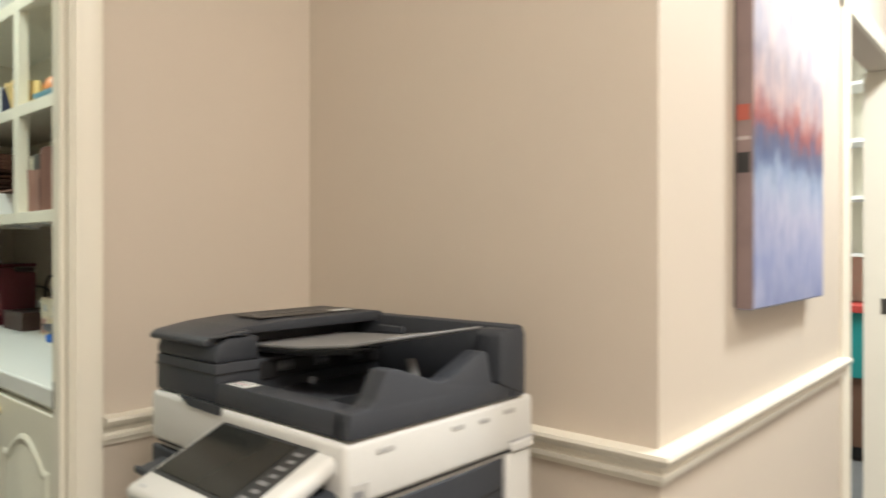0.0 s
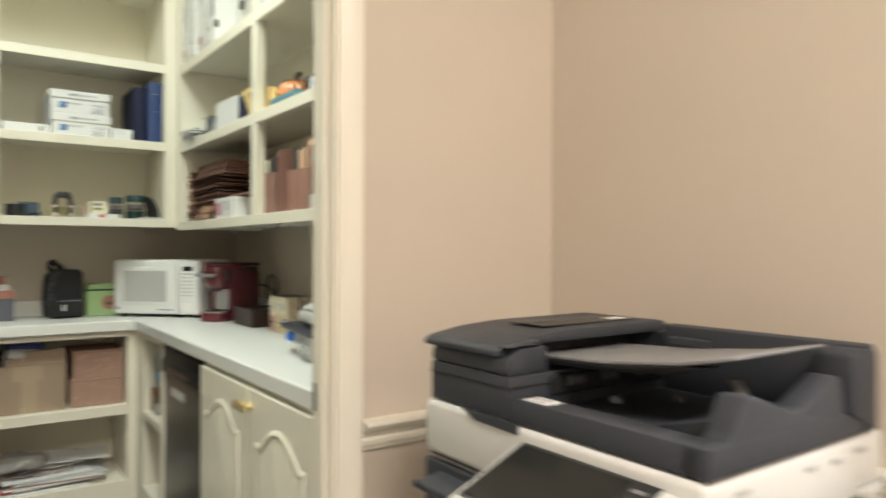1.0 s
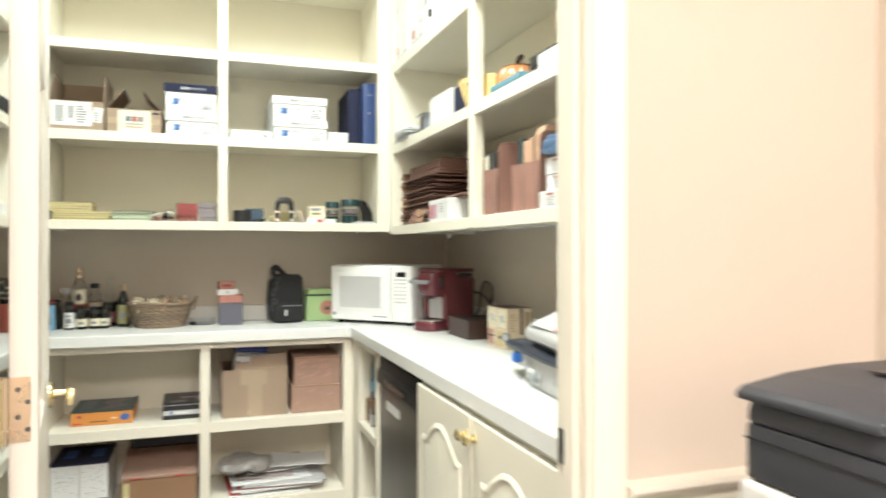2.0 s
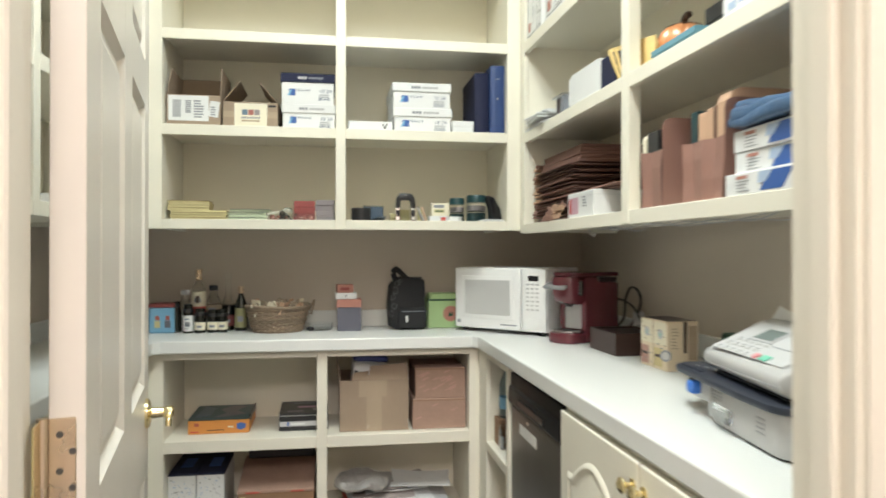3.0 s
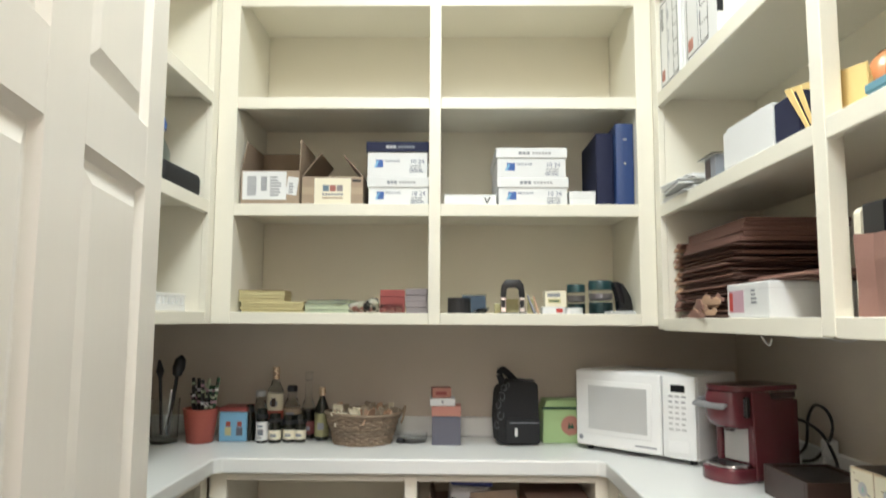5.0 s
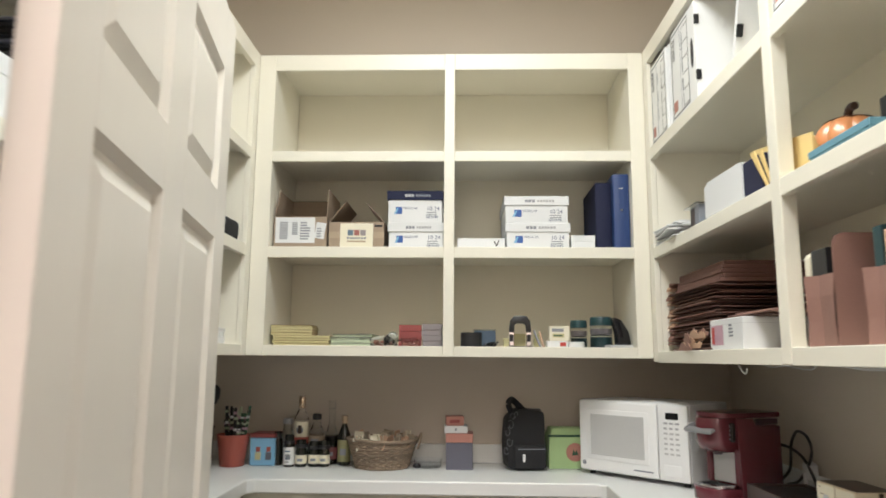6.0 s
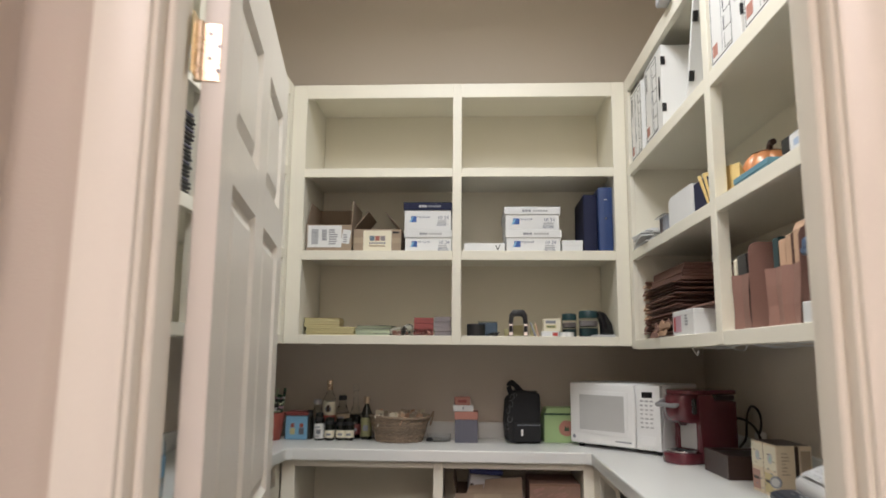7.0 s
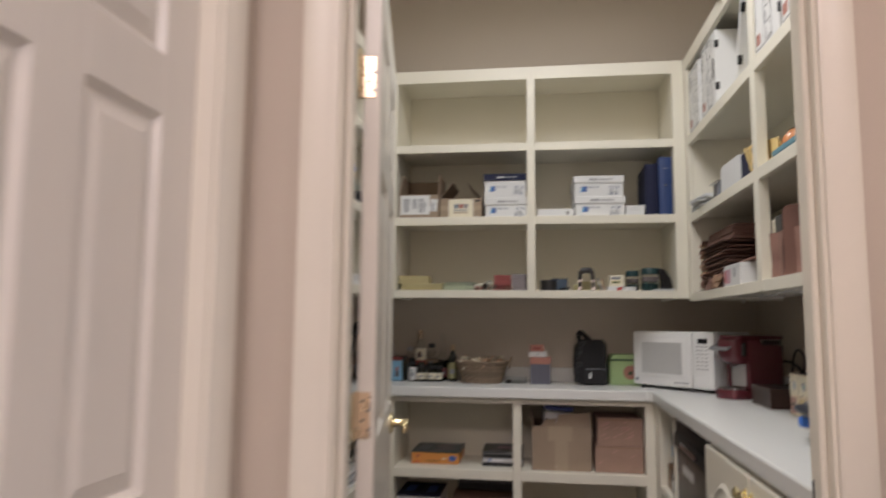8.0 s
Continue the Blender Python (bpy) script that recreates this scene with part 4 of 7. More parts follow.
office = open_carton((-0.438, 3.645, Z2), 0.203, 0.24, 0.098, "open cardboard box with a pale front label", 0, [("left", 52, 0.10), ("right", 48, 0.10)])
part("front_label", bx(0.042, 0.163, -0.001, 0.0, 0.0, 0.093, 0.0), CREAMPAPER, office, "cream paper label")
for i, m in enumerate((DUSTBLUE, DUSTRED, GREYBOX)):
    part("logo_square", bx(0.070 + i * 0.023, 0.090 + i * 0.023, -0.0016, -0.001, 0.048, 0.069, 0.0), m, office)
for k in range(7):
    part("print_bar", bx(0.068 + 0.0102 * k, 0.0755 + 0.0102 * k, -0.0016, -0.001, 0.034, 0.042, 0.0), PRINTGREY, office)
part("print_bar", bx(0.068, 0.136, -0.0016, -0.001, 0.023, 0.029, 0.0), TAPE, office)
part("tape", bx(0.0, 0.041, -0.0008, 0.0, 0.038, 0.062, 0.0), TAPE, office)
part("tape", bx(0.164, 0.203, -0.0008, 0.0, 0.038, 0.062, 0.0), TAPE, office)
part("pen_scribble", bx(0.168, 0.196, -0.0012, -0.0006, 0.080, 0.088, 0.0), PRINTBLACK, office)


def envelope_carton(at, w, h, lid_m, label, rz=0.0, d=0.28):
    c = thing("envelope_carton", at, label, "box", rz, group="envelope cartons on the shelf")
    part("tray", bx(0.005, w - 0.005, 0.005, d - 0.005, 0, h - 0.006, 0.001), PAPER, c)
    if lid_m:
        lid = part("lid", bx(0, w, 0, d, h - 0.034, h, 0.0015), lid_m, c, "navy card lid" if lid_m is NAVY else "")
        for k in range(3):
            part("print_bar", bx((0.32 + 0.055 * k) * w, (0.365 + 0.055 * k) * w, -0.0006, 0.0, h - 0.023, h - 0.013, 0.0), GREYP if lid_m is NAVY else PRINTGREY, lid)
        for k in range(6):
            part("print_bar", bx((0.51 + 0.045 * k) * w, (0.545 + 0.045 * k) * w, -0.0006, 0.0, h - 0.022, h - 0.014, 0.0), PRINTGREY if lid_m is NAVY else GREYMARK, lid)
    zt = 0.5 * (h - 0.034) + 0.016
    part("logo_block", bx(0.155 * w, 0.27 * w, 0.0042, 0.005, zt - 0.026, zt, 0.0), PRINTBLUE, c)
    part("logo_mark", extrude([(0.125 * w, zt - 0.026), (0.165 * w, zt - 0.026), (0.205 * w, zt - 0.004), (0.175 * w, zt - 0.004)], 0.0036, 0.0044, "y"), SKYBLUE, c)
    lettering("lettering", "REGULAR", 0.012, PRINTBLUE2, c, pose(0.29 * w, 0.0044, zt - 0.008))
    lettering("lettering", "10 24", 0.021, PRINTBLUE2, c, pose(0.70 * w, 0.0044, zt - 0.013))
    part("print_bar", bx(0.70 * w, 0.88 * w, 0.0042, 0.005, zt - 0.022, zt - 0.019, 0.0), PRINTGREY, c)
    part("print_bar", bx(0.70 * w, 0.88 * w, 0.0042, 0.005, zt - 0.030, zt - 0.027, 0.0), PRINTGREY, c)
    lettering("lettering", "083440", 0.015, PRINTBLUE2, c, pose(0.69 * w, 0.0044, zt - 0.042))
    return c


def envelope_pile(x, w, top_m, tall):
    envelope_carton((x, 3.63, Z2 - 0.0), w, 0.094, PAPER, "white carton of envelopes with blue printed mark", 0)
    envelope_carton((x - 0.004, 3.628, Z2 + 0.0945), w, 0.098 + tall, top_m, "upper white carton of envelopes" + (" with a navy lid" if top_m is NAVY else ""), 0.6)


envelope_pile(-0.220, 0.207, NAVY, 0.02)
envelope_pile(0.208, 0.235, PAPER, 0.0)
flat = thing("envelope_box", (0.034, 3.64, Z2), "flat white box with a pen tick on its end", "box")
part("box", bx(0, 0.172, 0, 0.24, 0, 0.038, 0.0015), PAPER, flat)
part("tick", extrude([(0.132, 0.027), (0.136, 0.029), (0.141, 0.014), (0.150, 0.031), (0.153, 0.029), (0.143, 0.008), (0.140, 0.008)], -0.0006, 0.0, "y"), PRINTBLACK, flat, "black pen tick")
fl2 = thing("envelope_box", (0.446, 3.64, Z2), "small flat white box", "box")
part("box", bx(0, 0.085, 0, 0.22, 0, 0.048, 0.0015), PAPER, fl2)
part("lid", bx(-0.001, 0.086, -0.001, 0.221, 0.026, 0.0495, 0.001), PAPER, fl2)


def binder(at, w, h, d, m, label, rz=0.0, ring=True):
    b = thing("ring_binder", at, label, "binder", rz)
    part("spine", extrude([(0.0, 0.004), (0.006, 0.0), (w - 0.006, 0.0), (w, 0.004), (w, 0.012), (0, 0.012)], 0, h, "z"), m, b, "", True)
    part("cover", bx(0, 0.004, 0.0125, d, 0, h, 0.001), m, b)
    part("cover", bx(w - 0.004, w, 0.0125, d, 0, h, 0.001), m, b)
    part("pages", bx(0.006, w - 0.006, 0.02, d - 0.012, 0.006, h - 0.012, 0.001), PAPER, b)
    if ring:
        part("label_holder", bx(0.35 * w, 0.65 * w, -0.0012, 0.0002, 0.52 * h, 0.82 * h, 0.0), BLUE, b)
        part("label_holder_edge", bx(0.38 * w, 0.62 * w, -0.0018, -0.0011, 0.80 * h, 0.81 * h, 0.0), CHROME, b)
        part("finger_ring", bx(0.44 * w, 0.56 * w, -0.002, 0.0, 0.50 * h, 0.53 * h, 0.001), CHROME, b)
    return b


binder((0.600, 3.635, Z2), 0.058, 0.276, 0.26, BLUE, "blue vinyl ring binder standing on end")
binder((0.541, 3.66, Z2), 0.056, 0.250, 0.26, NAVY, "navy ring binder standing on end", 0, False)
loose = thing("loose_paper", (0.53, 3.63, Z2), "loose white paper corner under the binders", "paper")
part("sheet", bx(0, 0.055, 0, 0.03, 0.0, 0.002, 0.0), PAPER, loose)

# lower row: pads, note boxes and desk tools


def pile(name, label, category, at, w, d, hs, m, rz=0.0, seed=0, jitter=0.006, group=""):
    """Stacked flat pads or boxes, one part each."""
    rnd = random.Random(seed)
    p = thing(name, at, label, category, rz, group)
    z = 0.0
    for h in hs:
        j = rnd.uniform(-jitter, jitter)
        part(category.split()[-1], moved(bx(0, w, 0, d, 0, h - 0.0006, 0.0008), pose(j, abs(j), z, 0, 0, rnd.uniform(-1, 1) * jitter * 150)), m, p)
        if m in (YPAD, GPAD):
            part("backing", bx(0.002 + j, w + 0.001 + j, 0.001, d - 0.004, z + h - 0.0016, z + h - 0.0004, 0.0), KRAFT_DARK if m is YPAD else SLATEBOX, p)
        z += h
    return p


pile("note_pads", "stack of yellow note pads", "pad", (-0.630, 3.65, Z3), 0.205, 0.14, [0.009, 0.009, 0.009, 0.009], YPAD, 0, 2, 0.003)
pile("note_pads", "upper stack of yellow note pads", "pad", (-0.642, 3.67, Z3 + 0.0365), 0.15, 0.12, [0.010, 0.010, 0.010, 0.008], YPAD, 2, 3, 0.003)
pile("steno_pads", "stack of pale green steno pads", "pad", (-0.42, 3.66, Z3), 0.145, 0.2, [0.010, 0.011, 0.010, 0.011], GPAD, -2, 4, 0.005)


def clip_bag(at, label, seed, w=0.10, h=0.035):
    b = thing("clip_bag", at, label, "bag")
    bm = bmesh.new()
    bmesh.ops.create_icosphere(bm, subdivisions=3, radius=0.5)
    for v in bm.verts:
        v.co = Vector((v.co.x * w, v.co.y * 0.07, max(v.co.z, -0.32) * h))
    crumple(bm, 0.012, 22, seed)
    z = min(v.co.z for v in bm.verts)
    moved(bm, pose(0, 0, -z))
    part("bag", bm, PLASTIC_CLEAR, b, "clear plastic bag")
    rnd = random.Random(seed)
    bm = bmesh.new()
    for i in range(14):
        p = Vector((rnd.uniform(-0.36, 0.36) * w, rnd.uniform(-0.02, 0.02), rnd.uniform(0.006, 0.5 * h)))
        q = p + Vector((rnd.uniform(-1, 1), rnd.uniform(-1, 1), rnd.uniform(-0.4, 0.4))) * 0.012
        rod(p, q, 0.003, 6, bm)
    part("clips", bm, BLACKP if seed % 2 else PINKBOX, b)
    return b


clip_bag((-0.315, 3.69, Z3), "clear bag of binder clips", 5, 0.085, 0.045)
clip_bag((-0.235, 3.68, Z3), "clear bag of small coloured clips", 8, 0.09, 0.040)
clip_bag((-0.205, 3.70, Z3), "clear bag of black clips", 11, 0.05, 0.050)
pile("staple_boxes", "stack of red staple boxes", "box", (-0.178, 3.68, Z3), 0.082, 0.07, [0.028, 0.026, 0.024], REDBOX, 3, 5, 0.003)
clip_bag((-0.135, 3.655, Z3), "clear bag of rubber bands", 4, 0.07, 0.028)
pile("clip_boxes", "stack of grey paper clip boxes", "box", (-0.092, 3.68, Z3), 0.072, 0.05, [0.020, 0.020, 0.020, 0.022], GREYBOX, -3, 6, 0.003)

tray = thing("desk_tray", (0.040, 3.68, Z3), "small blue desk tray with black tape roll", "tray")
part("tray", bx(0.055, 0.135, 0.03, 0.10, 0, 0.060, 0.004), SLATEBLUE, tray)
part("tray_lid", bx(0.053, 0.137, 0.028, 0.102, 0.0602, 0.064, 0.001), PLASTIC_CLEAR, tray)
part("tape_roll", lathe([(0.018, 0), (0.038, 0), (0.038, 0.050), (0.018, 0.050)], 24, None, (0.045, -0.012, 0)), BLACKP, tray, "black tape roll lying flat", True)
clip_bag((0.155, 3.68, Z3), "small clear bag with blue pins", 9, 0.06, 0.022)
punch = thing("hole_punch", (0.262, 3.675, Z3), "black and steel desk hole punch standing upright", "hole punch")
part("handle", extrude([(-0.040, 0.055), (-0.036, 0.095), (-0.022, 0.112), (0.022, 0.112), (0.036, 0.095), (0.040, 0.055), (0.022, 0.055), (0.020, 0.080), (0.012, 0.086), (-0.012, 0.086), (-0.020, 0.080), (-0.022, 0.055)], 0, 0.03, "y", 0.002), BLACKP, punch, "black arched handle", True)
for sx in (-0.031, 0.031):
    leg = part("post", bx(sx - 0.009, sx + 0.009, 0.004, 0.026, 0.004, 0.0545, 0.002), CHROME, punch)
    part("spring", rod((sx, 0.0, 0.02), (sx, 0.0, 0.045), 0.006, 10), BLACKP, leg)
part("base", bx(-0.045, 0.045, -0.005, 0.06, 0, 0.0038, 0.001), STEEL, punch)
for x, w, h, rz in ((0.205, 0.03, 0.034, 0), (0.240, 0.045, 0.05, 5), (0.315, 0.02, 0.05, -8)):
    n = thing("sticky_notes", (x, 3.73, Z3), "small block of yellow sticky notes", "notes", rz)
    part("block", bx(0, w, 0, 0.04, 0, h, 0.001), YPAD, n)
    part("wrapper", bx(-0.0008, w + 0.0008, -0.0008, 0.0408, 0.3 * h, 0.6 * h, 0.0), PLASTIC_CLEAR, n)
pens = thing("pens", (0.335, 3.69, Z3), "two pens leaning on the shelf", "pen")
part("pen", rod((0, 0, 0.0), (-0.018, 0.05, 0.062), 0.004, 8), PRINTGREY, pens)
part("pen", rod((0.012, 0, 0.0), (0.002, 0.05, 0.058), 0.004, 8), MANILA, pens)
mk = thing("marker_box", (0.367, 3.675, Z3 + 0.0235), "small white carton of markers", "box")
part("carton", bx(0, 0.07, 0, 0.05, 0, 0.052, 0.001), CREAMPAPER, mk)
part("print_bar", bx(0.008, 0.05, -0.0006, 0, 0.032, 0.044, 0.0), PRINTGREY, mk)
part("stripe", bx(0.010, 0.052, -0.0006, 0, 0.012, 0.026, 0.0), YPAD, mk)
part("print_bar", bx(0.014, 0.046, -0.0012, -0.0005, 0.016, 0.021, 0.0), DGREEN, mk)
mk2 = thing("marker_box", (0.358, 3.67, Z3), "flat white carton with a red mark", "box")
part("carton", bx(0, 0.072, 0, 0.05, 0, 0.023, 0.001), PAPER, mk2)
part("mark", bx(0.045, 0.066, -0.0006, 0, 0.004, 0.018, 0.0), PRINTRED, mk2)
tr = thing("tape_roll", (0.462, 3.685, Z3), "white roll of tape lying flat", "tape")
part("roll", lathe([(0.014, 0), (0.030, 0), (0.030, 0.020), (0.014, 0.020)], 22), PAPER, tr, "", True)


def supply_jar(at, r, h, label):
    j = thing("supply_jar", at, label, "jar")
    part("jar", lathe([(r * 0.9, 0), (r, 0.004), (r, h * 0.40), (r * 0.86, h * 0.42), (r, h * 0.46), (r, h * 0.72)], 24), PLASTIC_CLEAR, j, "clear plastic jar", True)
    part("contents", lathe([(r * 0.85, 0.004), (r * 0.9, h * 0.35)], 20), TEALDARK, j)
    part("contents", lathe([(r * 0.85, h * 0.45), (r * 0.88, h * 0.62)], 20), GREYBOX, j)
    part("lid", lathe([(r * 1.02, h * 0.73), (r * 1.02, h * 0.95), (r * 0.95, h)], 24), TEALDARK, j, "dark teal lid", True)


supply_jar((0.482, 3.745, Z3), 0.030, 0.10, "clear jar of pins with a dark teal lid")
supply_jar((0.562, 3.735, Z3), 0.040, 0.112, "larger clear jar of clips with a dark teal lid")
st = thing("stapler", (0.625, 3.685, Z3), "black stapler standing on its end on a grey base", "stapler", 10)
part("base", bx(-0.055, 0.035, -0.03, 0.03, 0, 0.010, 0.003), GREYP, st)
part("arm", moved(extrude([(-0.02, 0.0), (0.03, 0.0), (0.022, 0.045), (-0.004, 0.088), (-0.030, 0.098), (-0.036, 0.085), (-0.022, 0.04)], -0.018, 0.018, "y", 0.004), pose(0.0, 0.0, 0.0105)), BLACKGLOSS, st, "", True)

# ---- shelves on the east wall; local x runs from the far corner towards the door, y into the shelf ----


def east(x, y, z):
    """A place on the east shelves: x along from the corner, y in from the face."""
    return (EX + y + SKEW * x, FACE - x, z - (0.013 if z < 1.7 else 0.009 if z < 2.0 else 0.006))


def file_box(x, w, h, label, text="", hole=True, face=0.012):
    """White printed storage box on end: ruled cells, printed number, red mark and a hand hole."""
    b = thing("storage_box", east(x, face, Z1), label, "storage box", -90, "white storage boxes on the top shelf")
    part("box", bx(0, w, 0, 0.26, 0, h, 0.0015), WHITEP, b)

    def ink(x0, x1, z0, z1, m=PRINTBLACK, nm="print_line"):
        part(nm, bx(x0, x1, -0.0007, 0.0, z0, z1, 0.0), m, b)

    f1 = 0.72 * w if hole else 0.94 * w
    ink(0.008, 0.0100, 0.012, h - 0.012)
    ink(f1 - 0.002, f1, 0.012, h - 0.012)
    ink(0.008, f1, 0.012, 0.0145)
    ink(0.008, f1, h - 0.0145, h - 0.012)
    cx = 0.40 * w
    ink(cx, cx + 0.0015, 0.02, h - 0.02, PRINTGREY)
    for k in range(6):
        z = 0.02 + (h - 0.05) * k / 5
        ink(f1 - 0.24 * w, f1 - 0.004, z, z + 0.0016)
        if k < 5:
            ink(f1 - 0.24 * w, f1 - 0.24 * w + 0.0015, z, z + (h - 0.05) / 5 * 0.8)
    ink(0.016, 0.016 + 0.16 * w, 0.028, 0.062, PINKBOX, "red_mark")
    for k in range(3):
        ink(0.46 * w, 0.46 * w + 0.003, 0.07 + 0.065 * k, 0.11 + 0.065 * k, PRINTGREY, "print_bar")
    if text:
        lettering("lettering", text, 0.030, PRINTBLACK, b, pose(0.020, -0.0008, h - 0.025, 0, 90, 0))
    if hole:
        part("hand_hole", moved(extrude([(0.012 * math.cos(a), 0.045 * math.sin(a)) for a in [2 * math.pi * i / 20 for i in range(20)]], -0.0008, 0.0, "y"), pose(0.87 * w, 0, 0.5 * h)), PRINTBLACK, b, "black hand hole")
        for z in (0.055, 0.225):
            part("clip", bx(w - 0.002, w + 0.003, -0.001, 0.014, z, z + 0.030, 0.001), BLACKP, b, "small black clip")
    return b


file_box(0.056, 0.180, 0.292, "white printed storage box standing on end", "33250", False)
slim = thing("storage_board", east(0.242, 0.016, Z1), "slim white folded storage boards standing on end", "board", -90)
for k in range(3):
    part("board", bx(0.014 * k, 0.014 * k + 0.011, 0.003 * (k % 2), 0.25, 0, 0.296 - 0.004 * k, 0.001), WHITEP, slim)
file_box(0.298, 0.230, 0.298, "white printed storage box with a hand hole", "33250", True, 0.008)
wb = thing("storage_board", east(0.762, 0.008, Z1), "white storage board leaning against a post", "board", -90, "", "", 0, 20)
part("board", bx(0.0, 0.012, 0, 0.25, 0, 0.31, 0.001), WHITEP, wb)
for z in (0.06, 0.235):
    part("clip", bx(0.0122, 0.018, 0.0, 0.016, z, z + 0.032, 0.001), BLACKP, wb, "small black clip")
file_box(0.990, 0.215, 0.300, "white printed storage box with a hand hole", "33250", True, 0.008)
file_box(1.212, 0.240, 0.300, "white printed storage box with a hand hole", "33250", True, 0.010)
file_box(1.460, 0.230, 0.300, "white printed storage box standing on end", "33250", False, 0.012)

# middle row
pp = thing("paper_stack", east(0.072, 0.002, Z2), "loose stack of white papers and envelopes", "paper", -90)
rnd = random.Random(12)
for i in range(12):
    part("sheet", moved(bx(0, 0.22, 0, 0.24, 0, 0.0035, 0.0), pose(rnd.uniform(-0.016, 0.03), rnd.uniform(-0.01, 0.02), i * 0.0042, rnd.uniform(-1, 1), 0, rnd.uniform(-7, 7))), PAPER, pp)
ps = thing("photo_box", east(0.345, 0.03, Z2), "small photo box with a clear sleeve", "box", -90)
part("box", bx(0, 0.075, 0, 0.16, 0, 0.072, 0.001), PRINTGREY, ps)
part("picture", bx(0.006, 0.040, -0.0007, 0, 0.006, 0.066, 0.0), WALNUT, ps)
part("sleeve", bx(-0.03, 0.085, -0.01, 0.18, 0.0725, 0.075, 0.0), PLASTIC_CLEAR, ps)
part("blue_edge", bx(0.052, 0.12, 0.0, 0.05, 0.0, 0.010, 0.001), SKYBLUE, ps)
wn = thing("envelope_case", east(0.506, 0.016, Z2), "white envelope case with navy end panel", "box", -90)
part("case", extrude([(0.0, 0.010), (0.262, 0.004), (0.266, 0.096), (0.240, 0.100), (0.022, 0.106), (0.020, 0.100), (0.0, 0.098)], 0, 0.030, "y", 0.001), PAPER, wn)
part("end_panel", bx(0.2675, 0.370, 0.002, 0.031, 0.0, 0.090, 0.002), NAVY, wn, "navy end panel")
part("base_edge", bx(0.01, 0.266, 0.002, 0.028, 0.0, 0.0038, 0.0), NAVY, wn)
ye = thing("envelopes", east(0.736, 0.052, Z2), "fanned yellow mailing envelopes with a flap standing up", "envelope", -90)
for i in range(4):
    d = 0.006 * i
    part("envelope", extrude([(0.01 + d, 0.132 - d), (0.300 - d, 0.084 - d), (0.300 - d, 0.0), (0.15, 0.0), (0.085 + d, 0.043)], 0.006 * i, 0.006 * i + 0.0035, "y"), YELLOWENV, ye)
part("open_flap", extrude([(0.102, 0.098), (0.179, 0.0), (0.190, 0.0), (0.128, 0.094)], -0.046, -0.044, "y"), YELLOWENV, ye)
part("open_flap", extrude([(0.134, 0.096), (0.192, 0.0), (0.200, 0.0), (0.158, 0.090)], -0.042, -0.040, "y"), YELLOWENV, ye)

# ceramic pumpkin on a pale blue box
bb = thing("gift_box", east(1.088, 0.012, Z2), "flat pale blue gift box", "box", -90)
part("box", bx(0, 0.205, 0, 0.044, 0, 0.020, 0.002), TEALBLUE, bb)
part("lid", bx(-0.002, 0.207, -0.002, 0.046, 0.009, 0.023, 0.001), TEALBLUE, bb)
pk = thing("ceramic_pumpkin", east(1.008, 0.140, Z2), "orange ceramic pumpkin with brown stem", "ornament", -90)
bm = bmesh.new()
NU, NV = 64, 18
rows = []
for j in range(NV + 1):
    t = math.pi * j / NV
    rows.append([bm.verts.new(((0.072 * math.sin(t) * (1 - 0.10 * (1 - abs(math.cos(4 * 2 * math.pi * i / NU))) ** 2)) * math.cos(2 * math.pi * i / NU),
                               (0.072 * math.sin(t) * (1 - 0.10 * (1 - abs(math.cos(4 * 2 * math.pi * i / NU))) ** 2)) * math.sin(2 * math.pi * i / NU),
                               0.064 - 0.064 * math.cos(t) - (0.008 * math.exp(-((t - math.pi) * 3) ** 2)))) for i in range(NU)])
for a, c in zip(rows, rows[1:]):
    for i in range(NU):
        bm.faces.new((a[i], a[(i + 1) % NU], c[(i + 1) % NU], c[i]))
bmesh.ops.remove_doubles(bm, verts=bm.verts, dist=0.0001)
part("pumpkin", bm, ORANGE, pk, "", True)
part("lid_seam", lathe([(0.0450, 0.1130), (0.0478, 0.1140), (0.0450, 0.1150)], 32), WALNUT, pk)
part("stem", tube([(0, 0, 0.118), (0.002, 0, 0.132), (0.014, 0, 0.142), (0.028, 0, 0.140)], 0.0085, 10), WALNUT, pk, "dark brown stem", True)
dk = thing("black_box", east(1.223, 0.075, Z2), "long black lidded box", "box", -90)
part("box", bx(0, 0.34, 0, 0.20, 0, 0.080, 0.002), BLACKP, dk)
part("lid", bx(-0.002, 0.342, -0.002, 0.202, 0.048, 0.083, 0.0015), BLACKP, dk)
wx = thing("envelope_box", east(1.390, 0.012, Z2), "flat white box with pale print", "box", -90)
part("box", bx(0, 0.24, 0, 0.044, 0, 0.040, 0.0015), PAPER, wx)
for k in range(5):
    part("print_mark", bx(0.02 + 0.035 * k, 0.045 + 0.035 * k, -0.0006, 0, 0.012 + 0.004 * (k % 2), 0.026, 0.0), WATERPRINT, wx)

# bottom row: expanding folders lying flat
fs = thing("expanding_folders", east(0.085, 0.050, Z3), "tall flat stack of red-brown expanding folders with ragged ends", "folders", -90)
# most folders use darker browns: the shadow on the stack put into colour
rnd = random.Random(31)
z = 0.0
